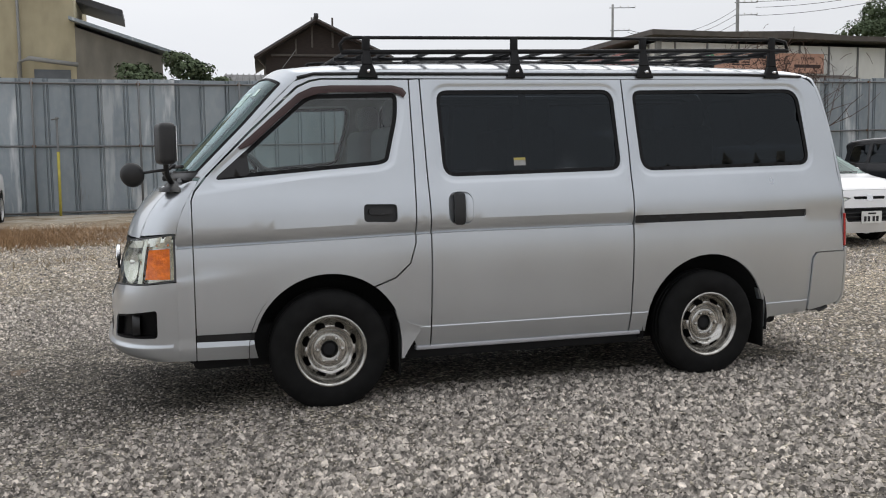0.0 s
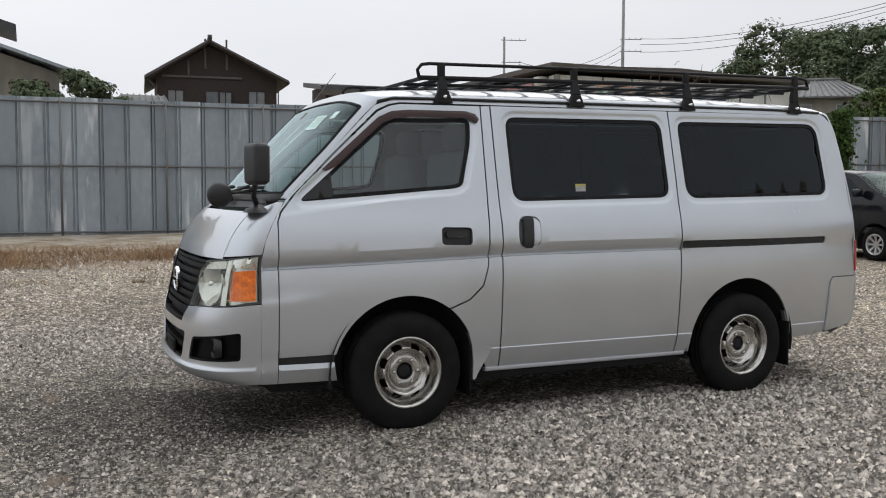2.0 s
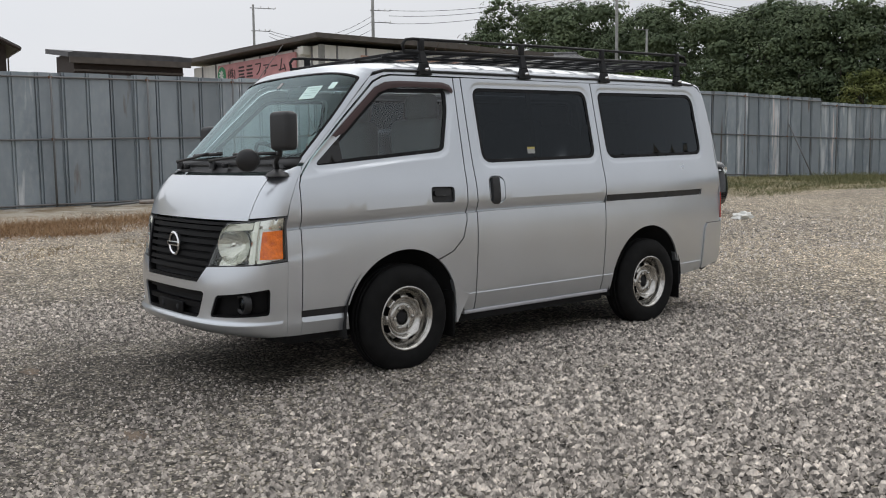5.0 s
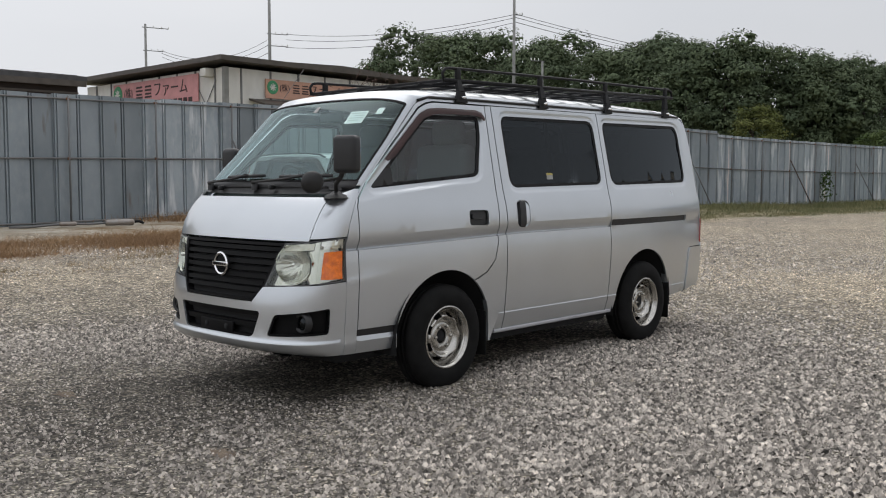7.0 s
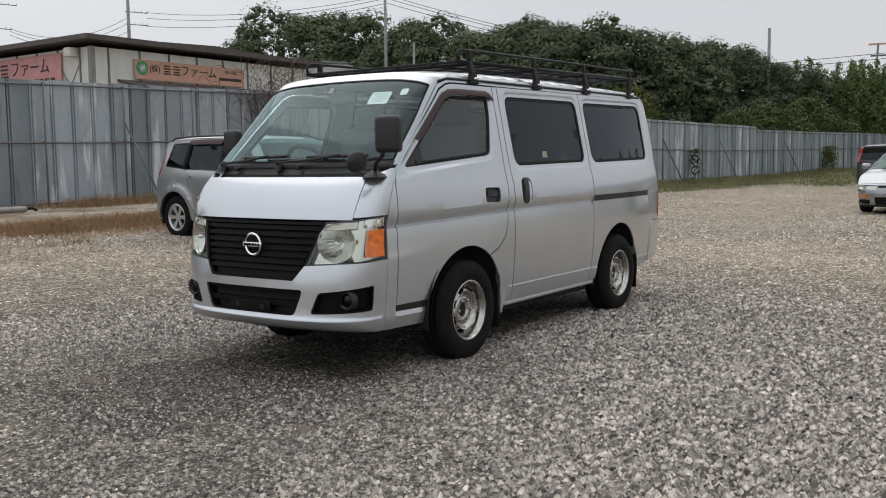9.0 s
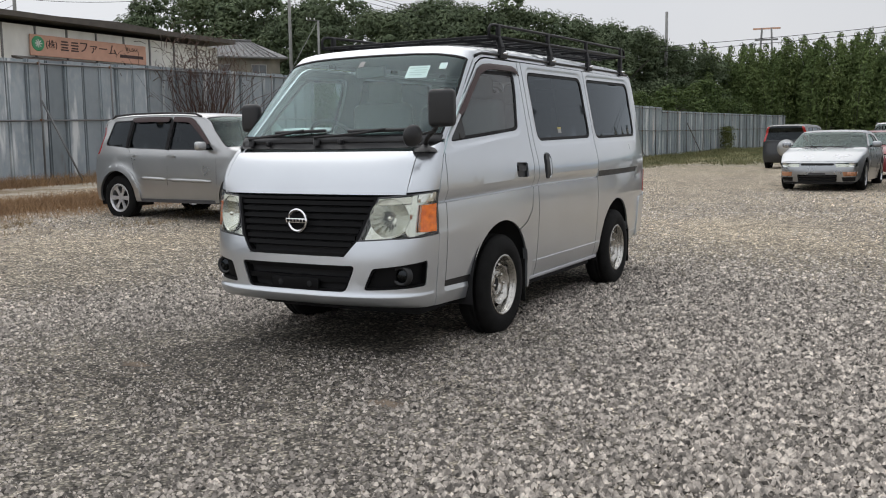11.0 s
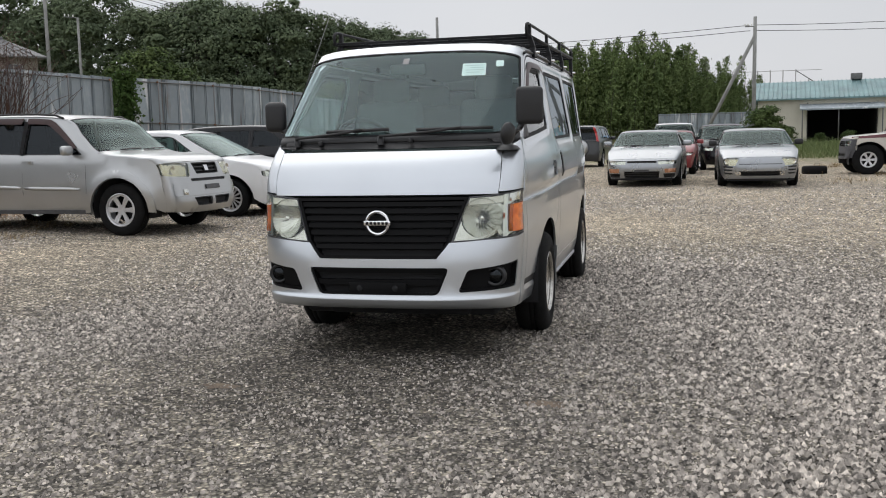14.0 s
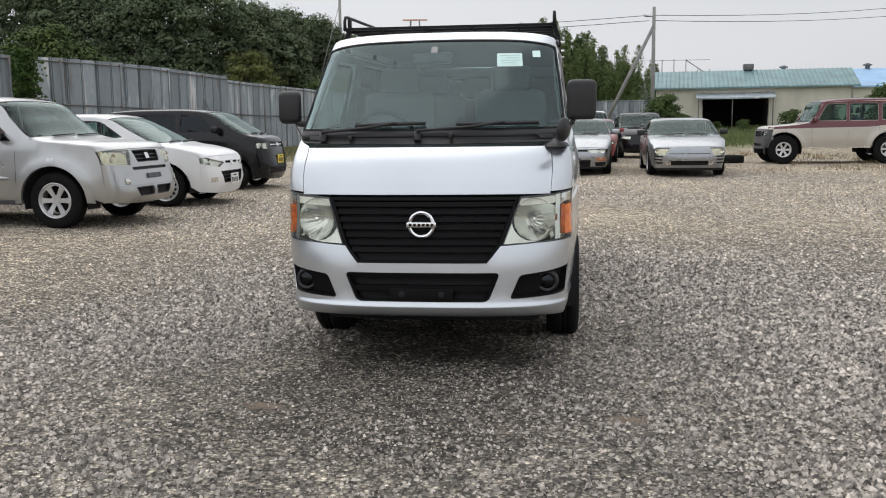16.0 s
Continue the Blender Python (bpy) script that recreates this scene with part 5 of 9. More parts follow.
        bulb = lathe([(0, -0.02), (0.012, -0.016), (0.014, 0.02), (0.014, 0.045)], 14, axis="Z")
        bmesh.ops.transform(bulb, matrix=Matrix.Translation(cc + Vector((0.026, 0, 0))) @ (-d).to_track_quat("Z", "Y").to_matrix().to_4x4(), verts=bulb.verts)
        part("bulb", bulb, M["chrome"], lamp)
    # bonnet, its corners, and the worn paint on its edge
    uh = nose(0.672, 1.0)[0]
    hood = [(-uh, 0.968), (uh, 0.968), (nose(0.668, 1.2)[0], 1.18), (nose(0.675, 1.22)[0], 1.212), (-nose(0.675, 1.22)[0], 1.212), (-nose(0.668, 1.2)[0], 1.18)]
    hood = [(u, z - 0.014 * (1 if z < 1 else 0) + (0.012 if z < 1 and abs(u) > 0.5 else 0)) for u, z in hood]
    part("bonnet", patch(hood, [], F, 0.05, 0.014, edge_step=0.03), S, van)
    for sgn in (1, -1):
        co_ = [(sgn * a, b) for a, b in [(uh + 0.005, 0.978), (0.8, 0.985), (1.0, 0.991), (1.0, 1.05), (1.0, 1.15), (1.0, 1.262), (0.9, 1.262), (nose(0.681, 1.22)[0], 1.222), (nose(0.673, 1.2)[0], 1.18)]]
        part("bonnet_corner", patch(co_, [], F, 0.05, 0.012), S, van)
    # windscreen
    st = lambda off: (lambda u, s: VAN.strip(s, u, off))
    ws = [(-0.89, 11.1), (-0.4, 11.02), (0.0, 11.0), (0.4, 11.02), (0.89, 11.1), (0.90, 12), (0.87, 12.85), (0.4, 12.93), (0, 12.95), (-0.4, 12.93), (-0.87, 12.85), (-0.90, 12)]
    ws = rounded(ws, 0.04)
    part("windscreen_seal", patch(shrink(ws, -0.010), [shrink(ws, 0.034)], st(0.006), 0.06, 0.012), M["seal"], van)
    part("windscreen", patch(ws, [], st(0.002), 0.07), M["glass_front"], van, "clear windscreen with paper stickers")
    frame = [(-1, 10.95), (0, 10.9), (1, 10.95), (1, 12), (1, 13.05), (0, 13.05), (-1, 13.05), (-1, 12)]
    part("windscreen_frame", patch(frame, [shrink(ws, -0.012)], st(0.0), 0.08, 0.01), S, van)
    part("cowl", patch([(-0.93, 9.9), (0, 9.72), (0.93, 9.9), (0.92, 11.10), (0.4, 11.03), (0, 11.01), (-0.4, 11.03), (-0.92, 11.10)], [], lambda u, s_: VAN.strip(s_, u, -0.012 + 0.016 * min(max((s_ - 10.6) / 0.3, 0), 1)), 0.06, 0.004), M["black_plastic"], van, "faded black cowl under the windscreen")
    # roof and tail
    part("roof", patch([(-1, 13.05), (1, 13.05), (1, 15), (1, 18.2), (0, 18.35), (-1, 18.2), (-1, 15)], [], st(0.0), 0.11, 0.01), S, van)
    part("tailgate", patch([(-1, 18.3), (0, 18.42), (1, 18.3), (1, 21.9), (-1, 21.9)], [[(-0.8, 19.1), (0.8, 19.1), (0.85, 20.4), (-0.85, 20.4)]], st(0.0), 0.1, 0.01), S, van)
    part("rear_window", patch([(-0.81, 19.08), (0.81, 19.08), (0.86, 20.42), (-0.86, 20.42)], [], st(-0.006), 0.1), M["glass_dark"], van)
    part("rear_bumper", patch([(-1, 21.95), (1, 21.95), (1, 24), (-1, 24)], [], st(0.012), 0.1, 0.01), S, van)
    for sgn in (1, -1):
        part("tail_lamp", patch([(sgn * 0.86, 21.32), (sgn * 0.995, 21.32), (sgn * 0.995, 21.92), (sgn * 0.86, 21.92)], [], st(0.006), 0.05, 0.012), M["red_lens"], van)
    build_van_fittings(van, w1, w2, w3)
    return van


van = build_van()

build_rack()

# ---- the steel hoarding round the yard ----
def panel_mesh(width, height, mt):
    """One pressed sheet: a flat field with two grooves along its edge."""
    prof = [(0, 0.0), (0.010, -0.034), (0.034, -0.034), (0.044, 0.012), (0.066, 0.012), (0.076, -0.034), (0.100, -0.034), (0.112, 0.002), (width + 0.004, 0.0)]
    bm = bmesh.new()
    rows = []
    for z in (0, height):
        rows.append([bm.verts.new((x, -y, z)) for x, y in prof[:9]])
    for i in range(8):
        bm.faces.new((rows[0][i], rows[0][i + 1], rows[1][i + 1], rows[1][i]))
    back = []
    for z in (0, height):
        back.append([bm.verts.new((0, 0.042, z)), bm.verts.new((width + 0.004, 0.042, z))])
    bm.faces.new((back[0][1], back[0][0], back[1][0], back[1][1]))
    # top folded edge
    bm.faces.new([*rows[1], back[1][1], back[1][0]])
    me = bpy.data.meshes.new("fence_panel")
    bm.normal_update()
    bm.to_mesh(me)
    bm.free()
    me.materials.append(M[mt])
    return me


FENCE_W, FENCE_H = 0.545, 3.0
PANEL = panel_mesh(FENCE_W, FENCE_H, "galvanised")
PANEL_WORN = panel_mesh(FENCE_W, FENCE_H, "galvanised_worn")
rnd = random.Random(4)


def fence_run(label, points, heights, facing, braces=(), panel=PANEL):
    """A run of sheets along points, with three pipes and a post every few sheets on the yard's side."""
    f = thing("fence", label, "fence", kind="structure")
    posts = 0
    for k, (p, q) in enumerate(zip(points, points[1:])):
        p, q = Vector(p), Vector(q)
        d, height = q - p, heights[k]
        n = max(1, round(d.length / FENCE_W))
        ang = math.degrees(math.atan2(d.y, d.x))
        nrm = Vector((d.y, -d.x)).normalized() * facing
        for i in range(n):
            a = p + d * (i / n)
            z = ground_z(a.x, a.y) - 0.04
            ob = new("fence_panel", panel)
            ob.parent = f
            ob.matrix_local = pose(a.x, a.y, z, rnd.uniform(-0.5, 0.5), 0, ang) @ Matrix.Diagonal((d.length / n / FENCE_W, 1, (height + rnd.uniform(-0.012, 0.012)) / FENCE_H, 1))
        for zz in (0.06, 1.50, height - 0.15):
            pts = []
            for i in range(0, n + 1, 4):
                a = p + d * (min(i, n) / n)
                pts.append((a.x + nrm.x * 0.06, a.y + nrm.y * 0.06, ground_z(a.x, a.y) + zz + rnd.uniform(-0.01, 0.01)))
            a = q
            pts.append((a.x + nrm.x * 0.06, a.y + nrm.y * 0.06, ground_z(a.x, a.y) + zz))
            part("rail_pipe", tube(pts, 0.024, 7), M["galv_pipe"], f)
        for i in range(1, n, 4):
            a = p + d * ((i + 0.6) / n)
            a3 = Vector((a.x + nrm.x * 0.11, a.y + nrm.y * 0.11, ground_z(a.x, a.y)))
            post = part("post_pipe", tube([a3 + Vector((0, 0, -0.1)), a3 + Vector((0, 0, height - 0.08))], 0.024, 7), M["galv_pipe"], f)
            for zz in (1.50, height - 0.15):
                part("pipe_clamp", box(a3.x - nrm.x * 0.02, a3.y - nrm.y * 0.02, a3.z + zz, 0.07, 0.07, 0.06, 0.01), M["rust"], post)
            posts += 1
            if posts in braces:
                b0 = a3 + Vector((0, 0, 2.0))
                b1 = Vector((a.x + nrm.x * 1.0 + d.normalized().x * 0.4, a.y + nrm.y * 1.0 + d.normalized().y * 0.4, 0))
                b1.z = ground_z(b1.x, b1.y) - 0.05
                part("brace_pipe", tube([b0, b1], 0.024, 7), M["brown_pipe" if braces.index(posts) % 2 else "galv_pipe"], f)
    return f


fence_a = fence_run("tall grey galvanised steel sheet hoarding with pipe rails", [(-17.38, 16.0), (20.77, 16.0)], (3.0,), 1, braces=(13,))
fence_b = fence_run("long weathered steel sheet hoarding with diagonal pipe braces", [(21.5, 15.7), (25.5, 13.7), (30.3, 12.7), (36.5, 11.7), (47.2, 11.08), (62.0, 11.0), (84.0, 9.8)],
                    (3.02, 3.02, 2.88, 2.88, 2.70, 2.70), 1, (4, 7, 10, 15), PANEL_WORN)
fence_c = fence_run("far stretch of pale steel sheet hoarding behind weeds", [(91.0, -0.3), (89.0, -13.0)], (3.0,), 1, (), PANEL_WORN)
p_ = Vector((-2.95, 15.74, ground_z(-2.95, 15.74)))
marker = part("marker_pipe", tube([p_, p_ + Vector((0.01, 0, 2.12))], 0.024, 8), M["galv_pipe"], fence_a)
part("pipe_sleeve", tube([p_, p_ + Vector((0.01, 0, 1.38))], 0.030, 8), M["yellow_pipe"], marker, "yellow painted pipe sleeve")
part("pipe_hook", tube([p_ + Vector((-0.10, -0.02, 2.06)), p_ + Vector((0.06, -0.02, 2.10))], 0.016, 6), M["galv_pipe"], marker)

# ---- the parked cars ----
def paint(name, col, metal=0.0, rough=0.35):
    return mat(name, col, rough, metal, 0.04, 2.0, coat=0.6, coat_rough=0.07)


M["p_silver"] = paint("warm_silver_paint", (0.45, 0.455, 0.455), 0.85, 0.3)
M["p_blue_silver"] = paint("blue_silver_paint", (0.34, 0.355, 0.372), 0.8, 0.28)
M["p_white"] = paint("white_paint", (0.78, 0.78, 0.78))
M["p_black"] = mat("black_paint", (0.006, 0.006, 0.008), 0.14, 0, 0.1, 2.0, spec=0.42, rough_var=0.03)
M["p_grey"] = paint("dark_grey_paint", (0.035, 0.037, 0.040), 0.3)
M["p_red"] = paint("red_paint", (0.20, 0.022, 0.026))
M["p_maroon"] = paint("maroon_paint", (0.105, 0.020, 0.026), 0.2)
M["p_beige"] = paint("silver_beige_paint", (0.44, 0.405, 0.35), 0.4)
M["lamp_clear_amber"] = mat("faded_amber_lamp", (0.42, 0.20, 0.11), 0.25, 0.2, 0.3, 30.0, coat=0.8)
M["plate_yellow"] = mat("yellow_plate", (0.75, 0.55, 0.04), 0.5)
M["plate_white"] = mat("white_plate", (0.72, 0.72, 0.70), 0.5)
M["lamp_yellowed"] = glass("yellowed_lamp_lens", (0.90, 0.87, 0.74), 0.06, 0.02, haze=0.10)


def make_car(label, m, body, fo, wb, ro, hw, hood, cowl, top, roof, rear, belt_tail, tail_z, windows, lamps=(), openings=(), trims=(), wheel_r=0.32, rim_r=0.205,
             spokes=5, cl=0.20, n=3.0, tumble=0.80, cladding=None, mirror=None, plate=None, lamp_mat=None, tail_lamps=(), glass_side=None, upper=None,
             bumper=None, seams=(), roof_rails=False, flare=0.0, name="car", spare=False, handles=(), slope=0.09, strips=(), visors=(), arch_trim=0.0):
    """One parked car, nose along -x, the front axle's middle over its origin. Points are (x, z) along its middle plane; lamps and openings (y, z) on its nose."""
    car = thing(name, label, "car", m)
    keep_mid, MID[0] = MID[0], Vector((wb / 2, 0, 0.75))
    end = wb + ro
    rz = roof[1]

    def half(x, z):
        t = [(0.2, hw * 0.93), (0.42, hw * 0.985), (0.62, hw), (max(cowl[1] - 0.10, 0.75), hw * 0.985), (cowl[1] + 0.03, hw * 0.945), (rz - 0.06, hw * tumble), (rz + 0.1, hw * tumble * 0.97)]
        w = lerp_table(z, t)
        if x < 0.1:
            w -= 0.10 * ((0.1 - x) / (fo - 0.1)) ** 2.2
        if x > wb - 0.2:
            w -= 0.085 * ((x - wb + 0.2) / (ro + 0.2)) ** 2.2
        if flare:
            for ax in (0.0, wb):
                r = math.hypot(x - ax, z - wheel_r)
                if r < wheel_r + 0.22:
                    w += flare * min(1, max(0, (wheel_r + 0.22 - r) / 0.09))
        return w

    ex = 0.26
    hx, hz = -fo + 0.06, hood[0]
    rows = [(-fo + ex + 0.02, cl + 0.04, -fo + 0.08, cl), (-fo + ex, 0.38, -fo, 0.36), (-fo + ex, 0.54, -fo + 0.01, 0.53), (-fo + ex + slope - 0.07, hz - 0.035, -fo + slope, hz),
            ((hx + cowl[0]) / 2 + 0.08, hood[1] - 0.03, (hx + cowl[0]) / 2, hood[1] + 0.02), (cowl[0] + 0.14, cowl[1] - 0.01, cowl[0], cowl[1] + 0.02),
            ((cowl[0] + top[0]) / 2 + 0.11, (cowl[1] + top[1]) / 2 - 0.03, (cowl[0] + top[0]) / 2, (cowl[1] + top[1]) / 2 + 0.015), (top[0] + 0.06, top[1] - 0.055, top[0], top[1]),
            (roof[0], rz - 0.06, roof[0], rz + 0.01), (rear[0][0] - 0.04, rear[0][1] - 0.055, rear[0][0], rear[0][1]),
            ((rear[0][0] + rear[1][0]) / 2 - 0.06, (rear[0][1] + rear[1][1]) / 2 - 0.03, (rear[0][0] + rear[1][0]) / 2, (rear[0][1] + rear[1][1]) / 2), (rear[1][0] - 0.10, rear[1][1] - 0.02, rear[1][0], rear[1][1]),
            (end - 0.17, tail_z - 0.04, end - 0.04, tail_z), (end - 0.15, 0.52, end, 0.52), (end - 0.18, cl + 0.06, end - 0.06, cl + 0.04)]
    sh = Shell([(a, b, half(a, b) - 0.002, c, d) for a, b, c, d in rows], n)
    st = lambda off=0.0: (lambda u, s: sh.strip(s, u, off))

    def F(off=0.0):
        return lambda u, z: sh.strip(sh.s_of_z(z, u, 0.0, 3.6), u, off)

    def yz(y, z):
        return (sh.u_of(y, sh.s_of_z(z, 0.5, 0, 3.6)), z)
    # sides: lower edge with wheel arches, upper edge along the strip's edge
    ar = wheel_r + 0.075
    lowz = cl + 0.03
    a0 = math.degrees(math.asin(min(0.9, max(-0.9, (lowz - wheel_r) / ar))))
    edge = [tuple(sh.row(s)[:2]) for s in np.arange(0.0, 14.01, 0.25)]
    a1 = math.degrees(math.asin(min(0.9, (cl + 0.13 - wheel_r) / ar)))
    bottom = [(end - 0.18, lowz)] + arc(wb, wheel_r, ar, a0, 180 - a0, 16) + [(wb - ar - 0.03, lowz), (ar + 0.03, lowz)] + arc(0, wheel_r, ar, a0, 180 - a1, 16)
    outline = edge + bottom
    gd = glass_side or M["glass_dark"]
    for sgn in (1, -1):
        sd = lambda x, z: Vector((x, sgn * half(x, z), z))
        si = lambda off: (lambda x, z: Vector((x, sgn * (half(x, z) - off), z)))
        if upper:
            split = upper[1]
            waist = [(x, split) for x in np.arange(-fo, end, 0.08)]
        rings = [arc(ax, wheel_r, wheel_r + q, -5, 185, 22) for ax in (0.0, wb) for q in (0.13, 0.175, 0.22)] if flare else []
        part("side_panel", split_sharp(patch(outline, windows, sd, 0.10, 0.012, edge_step=0.06, extra=rings), 20), body, car)
        for w in windows:
            p = part("side_window", patch(shrink(w, -0.004), [], si(0.012), 0.12), gd, car)
            part("window_frame", patch(shrink(w, -0.006), [shrink(w, 0.014)], si(0.004), 0.10, 0.01), M["black_plastic"], p)
        for xs in seams:
            part("door_seam", tube([(x, sgn * (half(x, z) - 0.0015), z) for x, z in xs], 0.004, 4), M["dark"], car)
        for hx_, hz_ in handles:
            part("door_handle", patch(rounded([(hx_, hz_), (hx_ + 0.17, hz_ + 0.005), (hx_ + 0.17, hz_ + 0.045), (hx_, hz_ + 0.04)], 0.015), [], si(-0.022), 0.05, 0.022), body, car)
        if arch_trim:
            for ax in (0.0, wb):
                lip = arc(ax, wheel_r, ar + 0.002, -4, 184, 20) + arc(ax, wheel_r, ar + arch_trim, 184, -4, 20)
                part("wheel_arch_trim", patch(lip, [], si(-0.024), 0.06, 0.026), body, car)
        for outer, inner in visors:
            bm = bmesh.new()
            grid = [[bm.verts.new(si(-0.010 - 0.024 * math.sin(math.pi * 0.5 * min(t * 1.4, 1)))(a + (c - a) * t, b + (d - b) * t)) for t in (0, 0.25, 0.5, 0.75, 1.0)] for (a, b), (c, d) in zip(outer, inner)]
            for A, B in zip(grid, grid[1:]):
                for i in range(4):
                    bm.faces.new((A[i], A[i + 1], B[i + 1], B[i]))
            part("wind_deflector", bm, M["visor"], car)
        for (xa, za), (xb, zb) in strips:
            bm = tube([(xa + (xb - xa) * k / 8, sgn * half(xa + (xb - xa) * k / 8, za + (zb - za) * k / 8), za + (zb - za) * k / 8) for k in range(9)], 0.026, 8, taper=[0.5] + [1] * 7 + [0.5])
            part("door_strip", bm, body, car)
        part("inner_lining", patch(shrink(outline, 0.035), [shrink(w, -0.012) for w in windows], si(0.035), 0.16, edge_step=0.10), M["dash"], car)
        if cladding:
            for poly, mt, *cut in cladding:
                part("side_trim", patch(poly, [shrink(w, -0.008) for w in windows] if cut else [], si(-0.005 if cut else -0.020), 0.08, 0.014), mt, car)
        if upper:
            pts = [q for q in edge if q[1] > upper[1] and q[0] > upper[2]]
        for ax in (0.0, wb):
            bm = bmesh.new()
            rings = [[bm.verts.new((a, sgn * y, b)) for a, b in arc(ax, wheel_r, ar + 0.01, -15, 195, 16)] for y in (hw - 0.04, hw - 0.33)]
            for i in range(16):
                bm.faces.new((rings[0][i], rings[0][i + 1], rings[1][i + 1], rings[1][i]))
            bm.faces.new(rings[1])
            part("wheel_well", bm, M["dark"], car)
            wheel(car, ax, sgn * (hw - 0.115), wheel_r, wheel_r, 0.20, rim_r, spokes, M["alloy"], sgn)
        if mirror:
            mx, mz = mirror[:2]
            mm = part("door_mirror", box(mx, sgn * (hw + 0.09), mz, 0.10, 0.19, 0.13, 0.04, segments=3), mirror[2] if len(mirror) > 2 else body, car)
            part("mirror_arm", tube([(mx + 0.03, sgn * (hw - 0.06), mz - 0.05), (mx + 0.01, sgn * (hw + 0.03), mz - 0.02)], 0.022, 6), M["black_plastic"], mm)
    # strip parts
    u1 = 0.89
    bp = bumper or body
    holes, dark = [], []
    for poly in openings:
        q = [yz(y, z) for y, z in poly]
        holes.append(rounded(q, 0.02))
    lam = []
    for poly in lamps:
        q = [yz(y, z) for y, z in poly]
        lam.append(rounded(q, 0.015))
        lam.append(rounded([(-u, z) for u, z in q[::-1]], 0.015))
    top_z = hz - 0.025
    face = [(-1, cl + 0.05), (0, cl + 0.012), (1, cl + 0.05), (1, top_z - 0.012), (0.6, top_z), (0, top_z + 0.01), (-0.6, top_z), (-1, top_z - 0.012)]
    part("front_bumper", patch(face, holes + lam, F(), 0.07, 0.015, edge_step=0.05), bp, car)
    for h in holes:
        g = part("air_intake", patch(shrink(h, -0.004), [], F(-0.05), 0.1), M["dark"], car)
        zs_ = [z for _, z in h]
        us_ = [u for u, _ in h]
        part("intake_rim", patch(h, [shrink(h, 0.010)], F(-0.006), 0.06, 0.045), M["black_plastic"], g)
        if max(us_) - min(us_) > 0.3:
            for k in (0.33, 0.66):
                zc = min(zs_) + (max(zs_) - min(zs_)) * k
                part("grille_bar", patch([(min(us_) + 0.02, zc - 0.006), (max(us_) - 0.02, zc - 0.006), (max(us_) - 0.02, zc + 0.008), (min(us_) + 0.02, zc + 0.008)], [], F(-0.025), 0.08, 0.02), M["black_plastic"], g)
    for h in lam:
        p = part("headlamp", patch(shrink(h, -0.003), [], F(-0.035), 0.08), M["reflector"], car)
        part("lamp_lens", patch(shrink(h, 0.003), [], F(-0.002), 0.08), lamp_mat or M["lens"], p)
        uc, zc = np.mean(np.array(h), 0)
        c = F(-0.02)(uc, zc)
        part("bulb_reflector", lathe([(0, 0.02), (0.03, 0.012), (0.05, -0.012), (0.054, -0.012)], 18, axis="X", centre=tuple(c)), M["chrome"], p)
    for poly, off, mt in trims:
        q = [yz(y, z) for y, z in poly]
        part("front_trim", patch(q, [], F(off), 0.07, 0.012), mt, car)
    for poly, mt in tail_lamps:
        for sgn in (1, -1):
            part("tail_lamp", patch([(sgn * a, b) for a, b in poly], [], st(0.006), 0.06, 0.015), mt, car)
    s_lo = sh.s_of_z(top_z + 0.014, 0.0, 0.5, 3.6)
    bonnet = [(-1, s_lo), (0, s_lo), (1, s_lo), (1, 4.0), (1, 4.97), (0, 4.97), (-1, 4.97), (-1, 4.0)]
    part("bonnet", patch(bonnet, [], st(), 0.11, 0.012), body, car)
    ws = rounded([(-u1, 5.06), (0, 5.02), (u1, 5.06), (u1, 6.0), (u1 - 0.02, 6.93), (0, 6.96), (-u1 + 0.02, 6.93), (-u1, 6.0)], 0.03)
    up_paint = upper[0] if upper else body
    part("screen_frame", patch([(-1, 5.0), (0, 4.98), (1, 5.0), (1, 7.0), (0, 7.0), (-1, 7.0)], [shrink(ws, -0.006)], st(), 0.11, 0.008), up_paint, car)
    p = part("windscreen", patch(ws, [], st(-0.004), 0.13), M["glass_car"], car)
    part("screen_border", patch(shrink(ws, -0.008), [shrink(ws, 0.04)], st(-0.002), 0.1), M["black_plastic"], p)
    part("roof", patch([(-1, 7.02), (1, 7.02), (1, 8.0), (1, 8.98), (0, 8.98), (-1, 8.98), (-1, 8.0)], [], st(), 0.13, 0.01), up_paint, car)
    rg = rounded([(-u1, 9.12), (u1, 9.12), (u1 + 0.02, 10.0), (u1 + 0.02, 10.92), (-u1 - 0.02, 10.92), (-u1 - 0.02, 10.0)], 0.03)
    part("rear_frame", patch([(-1, 9.0), (0, 9.0), (1, 9.0), (1, 11.0), (0, 11.0), (-1, 11.0)], [rg], st(), 0.12, 0.008), up_paint, car)
    part("rear_window", patch(shrink(rg, -0.004), [], st(-0.005), 0.13), M["glass_dark"], car)
    part("tail_panel", patch([(-1, 11.02), (1, 11.02), (1, 14.0), (-1, 14.0)], [], st(), 0.12, 0.01), body, car)
    part("headlining", patch([(-0.9, 7.05), (0.9, 7.05), (0.9, 8.95), (-0.9, 8.95)], [], st(-0.035), 0.16), M["dash"], car)
    # wipers, plate, inside
    for y0, y1 in ((hw * 0.6, 0.02), (0.0, -hw * 0.62)):
        gp = lambda y, s: sh.strip(s, sh.u_of(y, s), 0.015)
        part("wiper", tube([gp(y0, 5.0), gp((y0 + y1) / 2, 5.07), gp(y1, 5.10)], 0.010, 5), M["black_plastic"], car)
